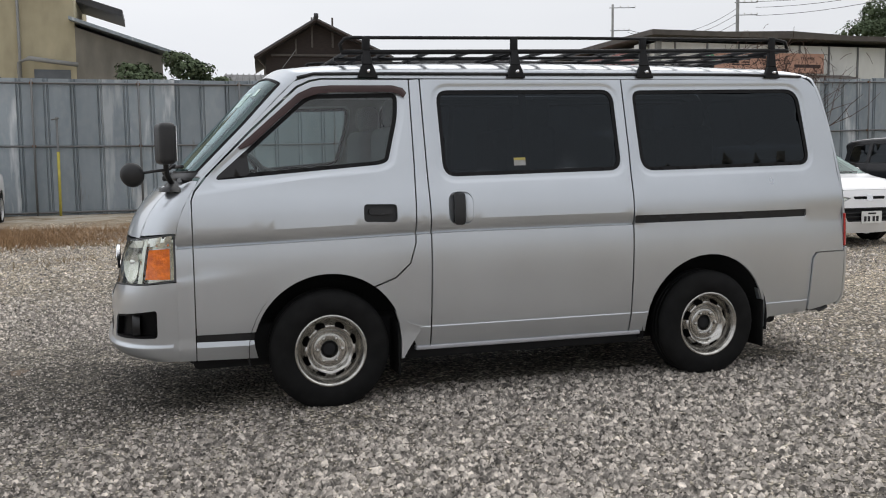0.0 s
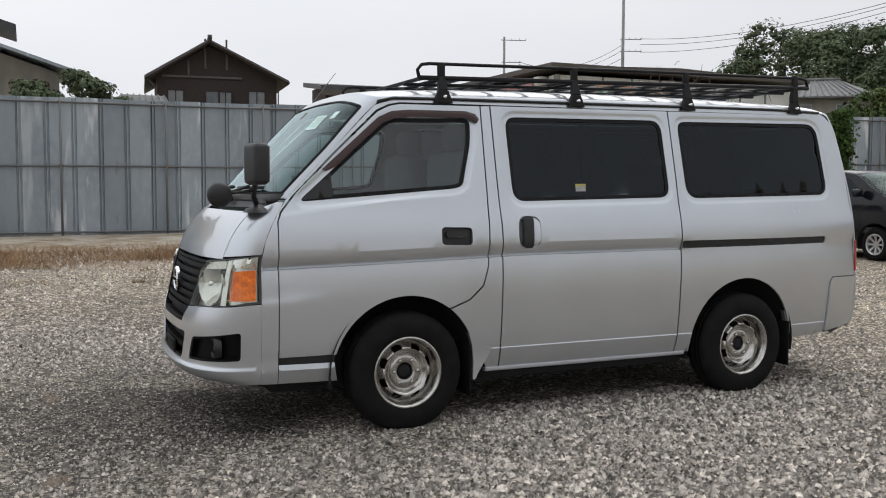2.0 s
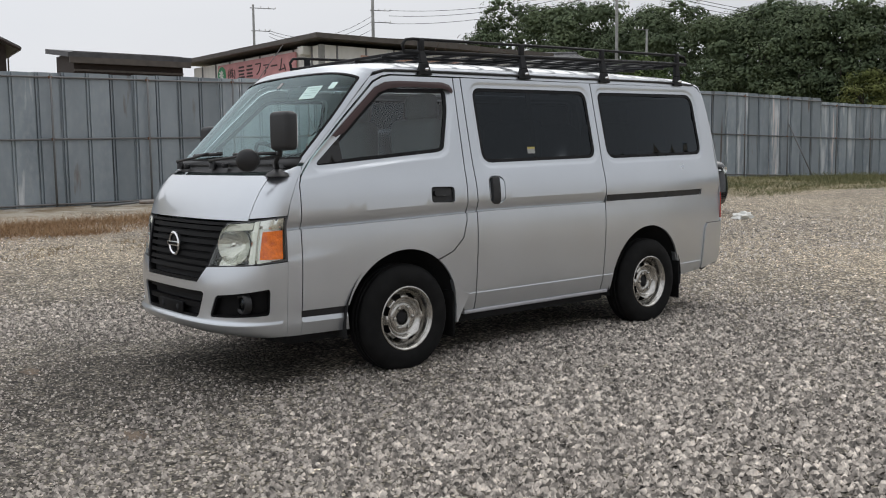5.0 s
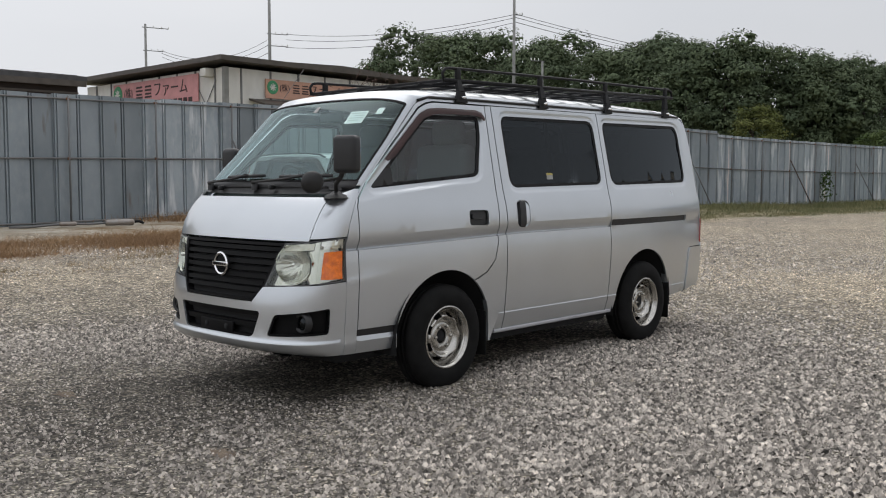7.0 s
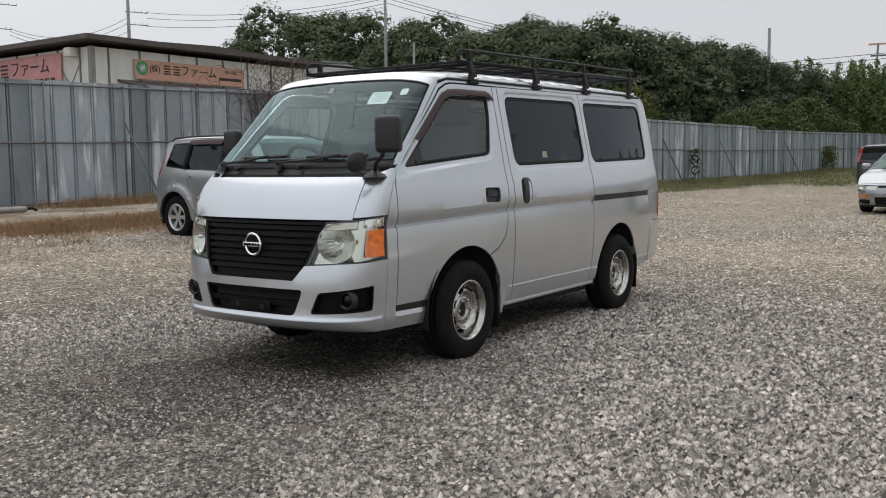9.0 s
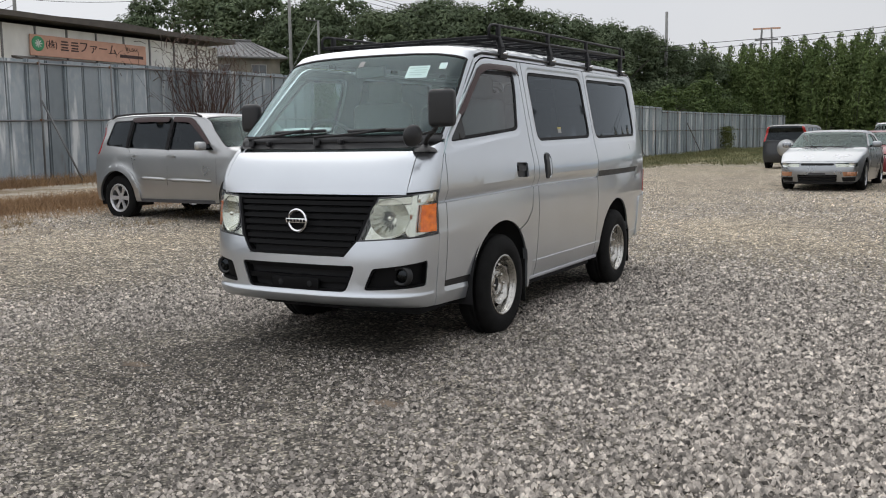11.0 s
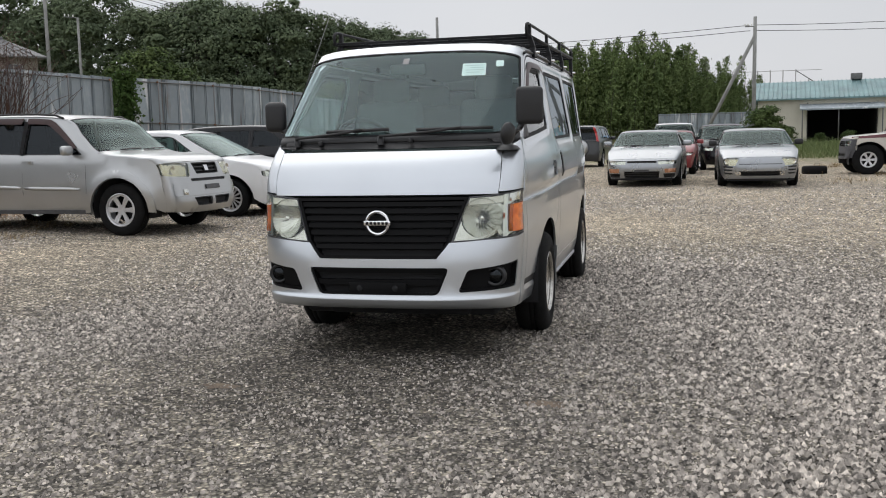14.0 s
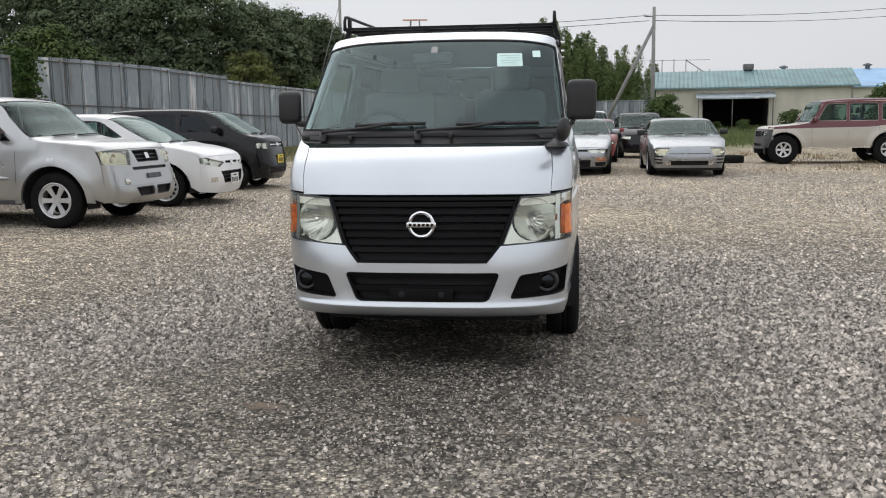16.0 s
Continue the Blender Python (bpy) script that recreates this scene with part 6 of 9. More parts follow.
    if plate:
        zc, mt = plate
        x = F()(0, zc).x
        pl = part("number_plate", box(x - 0.012, 0, zc, 0.012, 0.33, 0.165, 0.003), mt, car, smooth=False)
        for k, (yy, ww, zz, hh) in enumerate(((-0.09, 0.05, -0.02, 0.07), (-0.03, 0.05, -0.02, 0.07), (0.05, 0.05, -0.02, 0.07), (0.11, 0.05, -0.02, 0.07), (0.0, 0.16, 0.052, 0.022))):
            part("plate_bar", box(x - 0.0195, yy, zc + zz, 0.002, ww * 0.8, hh), M["black_plastic"], pl, smooth=False)
    part("underbody", box((end - fo) / 2, 0, cl + 0.14, end + fo - 0.7, hw * 1.3, 0.24, 0.04), M["dark"], car)
    part("cabin_floor", box((cowl[0] + end) / 2 + 0.1, 0, 0.50, end - cowl[0] - 0.4, hw * 1.75, 0.10), M["seat"], car)
    part("dashboard", box(cowl[0] + 0.32, 0, cowl[1] - 0.12, 0.34, hw * 1.62, 0.24, 0.06), M["grey_plastic"], car)
    sx = (top[0] + wb) / 2 - 0.15
    for y in (-hw * 0.42, hw * 0.42):
        seat = part("seat", box(sx, y, rz * 0.38, 0.48, 0.46, 0.16, 0.05), M["seat"], car)
        part("backrest", box(sx + 0.28, y, rz * 0.58, 0.14, 0.46, 0.52, 0.05), M["seat"], seat)
        part("headrest", box(sx + 0.32, y, rz * 0.82, 0.10, 0.24, 0.16, 0.04), M["seat"], seat)
    part("rear_bench", box(min(sx + 1.0, rear[0][0] - 0.1), 0, rz * 0.52, 0.14, hw * 1.5, 0.5, 0.05), M["seat"], car)
    rw = [Vector((0, 0.18 * math.cos(a), 0.18 * math.sin(a))) for a in np.linspace(0, 2 * math.pi, 20)[:-1]]
    tl = pose(cowl[0] + 0.62, hw * 0.42, cowl[1] - 0.06, 0, -25, 0)
    part("steering_wheel", tube([tl @ q for q in rw], 0.014, 6, closed=True), M["black_plastic"], car)
    if roof_rails:
        for sgn in (1, -1):
            pts = [sh.strip(s, 0.86 * sgn, 0.035 if 7.2 < s < 8.95 else 0.0) for s in (7.1, 7.25, 7.6, 8.0, 8.5, 8.85, 8.98)]
            part("roof_rail", tube(pts, 0.016, 6), M["black_plastic"], car)
    if spare:
        x = end + 0.02
        part("spare_wheel_cover", lathe([(0, 0.16), (0.20, 0.165), (0.30, 0.14), (0.33, 0.10), (0.335, 0.0), (0.32, -0.03)], 32, axis="X", centre=(x, spare[0], spare[1])), M["p_silver"], car)
    MID[0] = keep_mid
    return car


def at_ground(x, y, yaw):
    return pose(x, y, ground_z(x, y) - 0.008, 0, 0, yaw)


def quad(x0, z0, x1, z1, x2, z2, x3, z3, r=0.04):
    return rounded([(x0, z0), (x1, z1), (x2, z2), (x3, z3)], r)


def door_line(x, z0, z1, lean=0.0):
    return [(x + lean * (k / 5) ** 2, z0 + (z1 - z0) * k / 5) for k in range(6)]


# silver sport utility car, side on, nearest of the row by the fence
suv = make_car("silver compact sport utility car with brown window visors on gravel", at_ground(5.6, 5.43, 87), M["p_silver"], 0.90, 2.65, 0.70, 0.875, (0.985, 1.06), (0.17, 1.115), (0.82, 1.605),
               (1.75, 1.665), ((2.98, 1.63), (3.22, 1.10)), 0, 0.98,
               [rounded([(0.55, 1.085), (1.10, 1.525), (1.47, 1.555), (1.50, 1.10)], [0.03, 0.08, 0.02, 0.02]), quad(1.55, 1.10, 1.53, 1.558, 2.36, 1.565, 2.41, 1.13, 0.02),
                quad(2.46, 1.135, 2.42, 1.565, 2.86, 1.555, 2.99, 1.18, 0.05)],
               lamps=[[(0.38, 0.955), (0.84, 0.962), (0.88, 0.79), (0.44, 0.77)]],
               openings=[[(-0.32, 0.955), (0.32, 0.955), (0.28, 0.80), (-0.28, 0.80)], [(-0.46, 0.495), (-0.03, 0.495), (-0.03, 0.375), (-0.38, 0.375)], [(0.03, 0.495), (0.46, 0.495), (0.38, 0.375), (0.03, 0.375)], [(-0.44, 0.745), (0.44, 0.745), (0.43, 0.705), (-0.43, 0.705)]],
               trims=[([(-0.74, 0.685), (0.74, 0.685), (0.75, 0.515), (-0.75, 0.515)], 0.014, M["p_silver"]), ([(-0.17, 0.65), (0.17, 0.65), (0.17, 0.59), (-0.17, 0.59)], 0.030, M["grey_plastic"]),
                      ([(0.57, 0.600), (0.635, 0.605), (0.635, 0.535), (0.57, 0.53)], 0.030, M["reflector"]), ([(-0.635, 0.605), (-0.57, 0.60), (-0.57, 0.53), (-0.635, 0.535)], 0.030, M["reflector"]),
                      ([(-0.045, 0.915), (0.045, 0.915), (0.045, 0.84), (-0.045, 0.84)], 0.004, M["chrome"])],
               wheel_r=0.352, rim_r=0.215, spokes=6, cl=0.27, tumble=0.80, mirror=(0.70, 1.15), lamp_mat=M["lamp_yellowed"], flare=0.022, arch_trim=0.10, roof_rails=True, slope=0.17,
               visors=[([(0.64, 1.19), (0.85, 1.385), (1.03, 1.53), (1.12, 1.575), (1.3, 1.59), (1.48, 1.597)], [(0.68, 1.17), (0.90, 1.345), (1.08, 1.475), (1.15, 1.505), (1.3, 1.515), (1.47, 1.52)]),
                       ([(1.55, 1.598), (1.9, 1.606), (2.32, 1.606), (2.40, 1.592)], [(1.57, 1.52), (1.9, 1.528), (2.30, 1.528), (2.36, 1.538)])],
               strips=[((0.60, 0.63), (1.50, 0.65)), ((1.56, 0.655), (2.10, 0.672))],
               seams=[door_line(0.50, 0.40, 1.07), door_line(1.525, 0.34, 1.6), door_line(2.28, 0.80, 1.12, 0.12)], handles=[(1.34, 0.975), (2.24, 1.0)],
               cladding=[([(0.45, 0.30), (2.19, 0.30), (2.19, 0.35), (0.45, 0.35)], M["grey_plastic"]),
                         (quad(1.495, 1.10, 1.465, 1.557, 1.535, 1.559, 1.555, 1.10, 0.005), M["seal"]), (quad(2.405, 1.13, 2.355, 1.565, 2.425, 1.566, 2.465, 1.135, 0.005), M["seal"])], name="sport_utility_car",
               tail_lamps=[([(0.88, 9.6), (1.0, 9.5), (1.0, 11.3), (0.90, 11.3)], M["red_lens"])])

hatch = make_car("white three-door hatchback with bonnet vents beside a silver car", at_ground(8.35, 5.3, 90), M["p_white"], 0.80, 2.442, 0.60, 0.826, (0.785, 0.885), (0.02, 0.955), (0.92, 1.385),
                 (1.5, 1.425), ((2.55, 1.38), (2.92, 1.0)), 0, 0.92,
                 [rounded([(0.52, 0.975), (1.05, 1.315), (1.72, 1.34), (1.78, 0.99)], [0.04, 0.10, 0.03, 0.03]), rounded([(1.85, 0.995), (1.80, 1.335), (2.35, 1.28), (2.56, 1.03)], [0.03, 0.03, 0.10, 0.06])],
                 lamps=[[(0.28, 0.665), (0.70, 0.748), (0.81, 0.735), (0.80, 0.655), (0.46, 0.595)]], openings=[[(-0.46, 0.53), (0.46, 0.53), (0.36, 0.34), (-0.36, 0.34)], [(-0.26, 0.685), (0.26, 0.685), (0.25, 0.645), (-0.25, 0.645)]],
                 trims=[([(-0.05, 0.70), (0.05, 0.70), (0.05, 0.62), (-0.05, 0.62)], 0.006, M["chrome"]), ([(0.56, 0.44), (0.68, 0.44), (0.68, 0.37), (0.56, 0.37)], 0.002, M["chrome"]), ([(-0.68, 0.44), (-0.56, 0.44), (-0.56, 0.37), (-0.68, 0.37)], 0.002, M["chrome"])],
                 wheel_r=0.305, rim_r=0.21, spokes=14, cl=0.17, mirror=(0.62, 1.0), seams=[door_line(0.50, 0.4, 0.96), door_line(1.80, 0.4, 1.35)], glass_side=M["glass_car"], name="hatchback", plate=(0.40, M["plate_white"]))

kei = make_car("black boxy light minicar with a yellow number plate", at_ground(11.45, 5.38, 90), M["p_black"], 0.70, 2.34, 0.42, 0.738, (0.90, 0.98), (-0.30, 1.02), (0.50, 1.47),
               (1.3, 1.515), ((2.45, 1.48), (2.62, 1.05)), 0, 0.98,
               [rounded([(0.22, 1.085), (0.66, 1.40), (1.02, 1.415), (1.04, 1.07)], [0.03, 0.08, 0.03, 0.03]), quad(1.10, 1.07, 1.08, 1.415, 1.86, 1.41, 1.90, 1.07), quad(1.96, 1.07, 1.92, 1.405, 2.34, 1.38, 2.42, 1.09, 0.06)],
               lamps=[[(0.40, 0.90), (0.70, 0.915), (0.71, 0.775), (0.42, 0.755)]], openings=[[(-0.38, 0.88), (0.38, 0.88), (0.36, 0.79), (-0.36, 0.79)], [(-0.50, 0.42), (0.50, 0.42), (0.46, 0.30), (-0.46, 0.30)]],
               trims=[([(-0.36, 0.845), (0.36, 0.845), (0.36, 0.825), (-0.36, 0.825)], -0.01, M["chrome"]), ([(-0.05, 0.87), (0.05, 0.87), (0.05, 0.80), (-0.05, 0.80)], 0.004, M["chrome"])], wheel_r=0.275, rim_r=0.17, spokes=8, cl=0.17, tumble=0.86, mirror=(0.28, 1.12, M["p_black"]),
               seams=[door_line(0.30, 0.36, 1.05), door_line(1.06, 0.3, 1.42), door_line(1.90, 0.5, 1.06)], plate=(0.56, M["plate_yellow"]), name="minicar")

coupe = make_car("silver two-door sports coupe facing the open yard", at_ground(16.4, -1.0, -3), M["p_blue_silver"], 0.93, 2.72, 0.99, 0.86, (0.655, 0.80), (0.20, 0.90), (1.00, 1.27),
                 (1.6, 1.305), ((2.2, 1.26), (2.95, 0.93)), 0, 0.90,
                 [rounded([(0.66, 0.925), (1.12, 1.20), (1.78, 1.215), (1.86, 0.93)], [0.04, 0.08, 0.03, 0.03]), rounded([(1.93, 0.935), (1.86, 1.205), (2.15, 1.165), (2.42, 0.96)], [0.03, 0.03, 0.06, 0.05])],
                 lamps=[[(0.35, 0.605), (0.80, 0.61), (0.82, 0.525), (0.37, 0.515)]], openings=[[(-0.33, 0.60), (0.33, 0.60), (0.33, 0.55), (-0.33, 0.55)], [(-0.40, 0.36), (0.40, 0.36), (0.38, 0.20), (-0.38, 0.20)], [(0.48, 0.31), (0.74, 0.31), (0.74, 0.22), (0.50, 0.21)], [(-0.74, 0.31), (-0.48, 0.31), (-0.50, 0.21), (-0.74, 0.22)]],
                 trims=[([(0.50, 0.415), (0.76, 0.425), (0.77, 0.335), (0.52, 0.325)], 0.003, M["lamp_clear_amber"]), ([(-0.76, 0.425), (-0.50, 0.415), (-0.52, 0.325), (-0.77, 0.335)], 0.003, M["lamp_clear_amber"]),
                        ([(-0.17, 0.40), (0.17, 0.40), (0.17, 0.345), (-0.17, 0.345)], 0.004, M["grey_plastic"]), ([(-0.78, 0.205), (0.78, 0.205), (0.76, 0.16), (-0.76, 0.16)], 0.003, M["dark"])],
                 wheel_r=0.315, rim_r=0.205, spokes=5, cl=0.15, mirror=(0.72, 0.98), seams=[door_line(0.62, 0.36, 0.9), door_line(1.88, 0.36, 1.2)], glass_side=M["glass_car"], name="sports_coupe")

coupe2 = make_car("silver low sports coupe with faded pop-style headlamps and louvred bumper", at_ground(15.9, -3.49, -1), M["p_blue_silver"], 0.98, 2.56, 0.95, 0.86, (0.68, 0.82), (0.22, 0.89), (1.05, 1.255),
                  (1.55, 1.295), ((2.0, 1.26), (2.95, 0.93)), 0, 0.90,
                  [rounded([(0.68, 0.91), (1.15, 1.19), (1.70, 1.20), (1.80, 0.92)], [0.04, 0.08, 0.03, 0.03]), rounded([(1.87, 0.925), (1.80, 1.19), (2.1, 1.13), (2.4, 0.95)], [0.03, 0.03, 0.06, 0.05])],
                  lamps=[[(0.43, 0.648), (0.70, 0.648), (0.79, 0.58), (0.77, 0.50), (0.51, 0.48)]], openings=[[(-0.44, 0.36), (0.44, 0.36), (0.42, 0.26), (-0.42, 0.26)], [(0.56, 0.47), (0.80, 0.48), (0.80, 0.445), (0.57, 0.435)], [(-0.80, 0.48), (-0.56, 0.47), (-0.57, 0.435), (-0.80, 0.445)],
                            [(0.57, 0.40), (0.80, 0.41), (0.80, 0.375), (0.58, 0.365)], [(-0.80, 0.41), (-0.57, 0.40), (-0.58, 0.365), (-0.80, 0.375)], [(0.57, 0.33), (0.80, 0.34), (0.80, 0.305), (0.58, 0.295)], [(-0.80, 0.34), (-0.57, 0.33), (-0.58, 0.295), (-0.80, 0.305)]],
                  trims=[([(-0.44, 0.520), (0.44, 0.520), (0.44, 0.508), (-0.44, 0.508)], 0.002, M["seal"]), ([(-0.78, 0.20), (0.78, 0.20), (0.76, 0.15), (-0.76, 0.15)], 0.003, M["dark"]), ([(0.40, 0.345), (0.50, 0.345), (0.50, 0.275), (0.40, 0.275)], 0.0, M["chrome"]), ([(-0.50, 0.345), (-0.40, 0.345), (-0.40, 0.275), (-0.50, 0.275)], 0.0, M["chrome"])],
                  wheel_r=0.315, rim_r=0.21, spokes=5, cl=0.14, mirror=(0.72, 0.97, M["black_plastic"]), lamp_mat=M["lamp_yellowed"], glass_side=M["glass_car"], name="low_coupe", seams=[door_line(0.62, 0.36, 0.9), door_line(1.83, 0.36, 1.2)])

wagon4 = make_car("maroon and silver boxy four-wheel-drive wagon parked side on", at_ground(20.95, -6.62, -90), M["p_beige"], 0.54, 2.70, 0.95, 0.82, (0.97, 1.04), (0.62, 1.11), (0.98, 1.68),
                  (1.9, 1.74), ((3.35, 1.71), (3.50, 1.12)), 0, 1.0,
                  [rounded([(0.86, 1.16), (1.10, 1.60), (1.60, 1.61), (1.60, 1.16)], [0.03, 0.06, 0.03, 0.03]), quad(1.68, 1.16, 1.68, 1.61, 2.40, 1.61, 2.40, 1.16), quad(2.50, 1.17, 2.50, 1.61, 3.18, 1.60, 3.24, 1.18, 0.06)],
                  lamps=[[(0.42, 0.90), (0.72, 0.90), (0.72, 0.76), (0.42, 0.76)]], openings=[[(-0.38, 0.90), (0.38, 0.90), (0.38, 0.74), (-0.38, 0.74)], [(-0.5, 0.56), (0.5, 0.56), (0.5, 0.48), (-0.5, 0.48)]],
                  wheel_r=0.395, rim_r=0.20, spokes=6, cl=0.40, tumble=0.88, mirror=(0.80, 1.20, M["p_maroon"]), flare=0.03, upper=(M["p_maroon"], 1.20, -0.5), bumper=M["grey_plastic"],
                  cladding=[(rounded([(-0.40, 0.95), (-0.40, 1.0), (0.30, 1.05), (0.66, 1.11), (1.03, 1.64), (1.9, 1.68), (3.28, 1.65), (3.38, 1.12), (2.2, 0.99), (0.5, 0.97)], 0.02), M["p_maroon"], 1),
                            ([(0.50, 0.43), (2.20, 0.43), (2.20, 0.46), (0.50, 0.46)], M["chrome"])],
                  seams=[door_line(0.72, 0.52, 1.12), door_line(1.64, 0.46, 1.60), door_line(2.44, 0.6, 1.60)], name="off_road_wagon", glass_side=M["glass_car"], n=4.0)

hatch2 = make_car("black small hatchback parked behind the sports cars", at_ground(26.0, -3.35, 2), M["p_black"], 0.75, 2.45, 0.55, 0.835, (0.78, 0.92), (-0.05, 1.0), (0.80, 1.48),
                  (1.5, 1.52), ((2.6, 1.47), (2.85, 1.0)), 0, 0.95,
                  [rounded([(0.42, 1.02), (0.98, 1.40), (1.30, 1.42), (1.32, 1.03)], [0.03, 0.08, 0.03, 0.03]), rounded([(1.38, 1.03), (1.36, 1.42), (2.2, 1.37), (2.45, 1.06)], [0.03, 0.03, 0.08, 0.06])],
                  lamps=[[(0.42, 0.80), (0.74, 0.84), (0.76, 0.68), (0.48, 0.64)]], openings=[[(-0.4, 0.48), (0.4, 0.48), (0.36, 0.34), (-0.36, 0.34)]], wheel_r=0.30, rim_r=0.19, spokes=7, cl=0.17, mirror=(0.50, 1.05), glass_side=M["glass_car"], name="hatchback", plate=(0.40, M["plate_white"]))

red = make_car("red small car standing behind a silver coupe", at_ground(22.2, -1.5, -3), M["p_red"], 0.75, 2.45, 0.6, 0.83, (0.68, 0.80), (-0.05, 0.87), (0.85, 1.25),
               (1.5, 1.29), ((2.3, 1.24), (2.9, 0.92)), 0, 0.95,
               [rounded([(0.50, 0.90), (1.0, 1.18), (1.30, 1.19), (1.32, 0.91)], [0.03, 0.08, 0.03, 0.03]), rounded([(1.38, 0.91), (1.36, 1.19), (2.05, 1.15), (2.35, 0.94)], [0.03, 0.03, 0.08, 0.06])],
               lamps=[[(0.42, 0.66), (0.74, 0.67), (0.76, 0.58), (0.48, 0.56)]], openings=[[(-0.4, 0.48), (0.4, 0.48), (0.36, 0.34), (-0.36, 0.34)]], wheel_r=0.30, rim_r=0.19, spokes=7, cl=0.17, mirror=(0.55, 0.95), glass_side=M["glass_car"], name="small_car")

wagon = make_car("white sport utility wagon at the back of the parked row", at_ground(31.8, -1.7, 0), M["p_white"], 0.9, 2.65, 0.95, 0.89, (0.98, 1.08), (-0.05, 1.15), (0.75, 1.68),
                 (1.7, 1.72), ((3.3, 1.68), (3.5, 1.15)), 0, 1.05,
                 [rounded([(0.40, 1.17), (0.92, 1.58), (1.28, 1.60), (1.30, 1.18)], [0.03, 0.08, 0.03, 0.03]), quad(1.37, 1.18, 1.35, 1.60, 2.2, 1.60, 2.25, 1.18), quad(2.32, 1.18, 2.30, 1.60, 3.05, 1.57, 3.15, 1.2, 0.06)],
                 lamps=[[(0.46, 0.95), (0.80, 0.97), (0.82, 0.82), (0.48, 0.80)]], openings=[[(-0.38, 0.94), (0.38, 0.94), (0.34, 0.80), (-0.34, 0.80)], [(-0.4, 0.5), (0.4, 0.5), (0.36, 0.38), (-0.36, 0.38)]], wheel_r=0.35, rim_r=0.21, spokes=6, cl=0.24, mirror=(0.5, 1.22), roof_rails=True, name="sport_utility_car")

crv = make_car("dark grey sport utility car seen from behind with a spare wheel", at_ground(34.6, 1.75, 176), M["p_grey"], 0.85, 2.62, 0.95, 0.89, (0.96, 1.05), (-0.05, 1.12), (0.75, 1.64),
               (1.7, 1.69), ((3.35, 1.66), (3.52, 1.10)), 0, 1.0,
               [rounded([(0.40, 1.14), (0.92, 1.55), (1.28, 1.58), (1.30, 1.15)], [0.03, 0.08, 0.03, 0.03]), quad(1.37, 1.15, 1.35, 1.58, 2.2, 1.58, 2.25, 1.15), quad(2.32, 1.15, 2.30, 1.58, 3.05, 1.55, 3.15, 1.17, 0.06)],
               lamps=[[(0.46, 0.92), (0.80, 0.94), (0.82, 0.80), (0.48, 0.78)]], openings=[[(-0.38, 0.92), (0.38, 0.92), (0.34, 0.80), (-0.34, 0.80)]], wheel_r=0.35, rim_r=0.21, spokes=6, cl=0.24, mirror=(0.5, 1.18), name="sport_utility_car",
               tail_lamps=[([(0.60, 9.2), (0.97, 9.2), (0.97, 11.35), (0.66, 11.35)], M["red_lens"])], spare=(0.08, 0.80))

white_car = make_car("white car parked near the fence, only partly in view", at_ground(-4.72, 11.6, 90), M["p_white"], 0.85, 2.6, 0.9, 0.86, (0.80, 0.93), (-0.05, 1.0), (0.85, 1.42),
                     (1.6, 1.47), ((2.5, 1.42), (3.05, 1.02)), 0, 0.98,
                     [rounded([(0.44, 1.02), (1.02, 1.35), (1.40, 1.37), (1.42, 1.03)], [0.03, 0.08, 0.03, 0.03]), rounded([(1.48, 1.03), (1.46, 1.37), (2.2, 1.33), (2.55, 1.06)], [0.03, 0.03, 0.08, 0.06])],
                     lamps=[[(0.42, 0.78), (0.76, 0.82), (0.78, 0.66), (0.48, 0.62)]], openings=[[(-0.4, 0.48), (0.4, 0.48), (0.36, 0.34), (-0.36, 0.34)]], wheel_r=0.315, rim_r=0.21, spokes=10, cl=0.17, mirror=(0.52, 1.05), name="saloon_car")


def loose_tyre(x, y):
    r, h = 0.33, 0.11
    t = lathe([(0.20, -h * 0.8), (0.22, -h), (0.29, -h * 1.02), (r, -h * 0.7), (r, h * 0.7), (0.29, h * 1.02), (0.22, h), (0.20, h * 0.8)], 36, axis="Z")
    ob = part("tyre", t, M["rubber"])
    ob.matrix_world = pose(x, y, ground_z(x, y) + h - 0.005, 0, 0, 0)
    return tagged(ob, "old black tyre lying flat on the gravel", "tyre")


loose_tyre(21.0, -5.42)

# ---- houses, sheds, poles and trees beyond the fence ----
M["dark_wood"] = mat("dark_timber_boarding", (0.030, 0.021, 0.018), 0.8, 0, 0.3, 3.0, stretch=(1, 1, 6), bump=0.1, bump_scale=20.0)
M["tile"] = mat("dark_roof_tile", (0.055, 0.055, 0.06), 0.55, 0, 0.25, 3.0, per_object=0.15)
M["tile_grey"] = mat("grey_roof_tile", (0.16, 0.16, 0.16), 0.6, 0, 0.25, 3.0, per_object=0.15)
M["roof_brown"] = mat("brown_sheet_roof", (0.085, 0.072, 0.062), 0.55, 0.1, 0.2, 2.0)
M["cladding"] = mat("white_sheet_cladding", (0.68, 0.67, 0.63), 0.55, 0, 0.10, 1.2, stretch=(1, 1, 0.4), col2=(0.76, 0.75, 0.71))
M["stucco"] = mat("yellow_stucco", (0.42, 0.37, 0.25), 0.9, 0, 0.15, 1.3, stretch=(1, 1, 0.5), bump=0.1)
M["stucco_grey"] = mat("stained_grey_render", (0.20, 0.185, 0.155), 0.9, 0, 0.25, 1.3, stretch=(1, 1, 0.4), bump=0.1)
M["concrete"] = mat("concrete_pole", (0.25, 0.25, 0.24), 0.85, 0, 0.15, 2.0)
M["pane"] = mat("house_window_glass", (0.10, 0.11, 0.12), 0.12, 0, 0.2, 2.0)
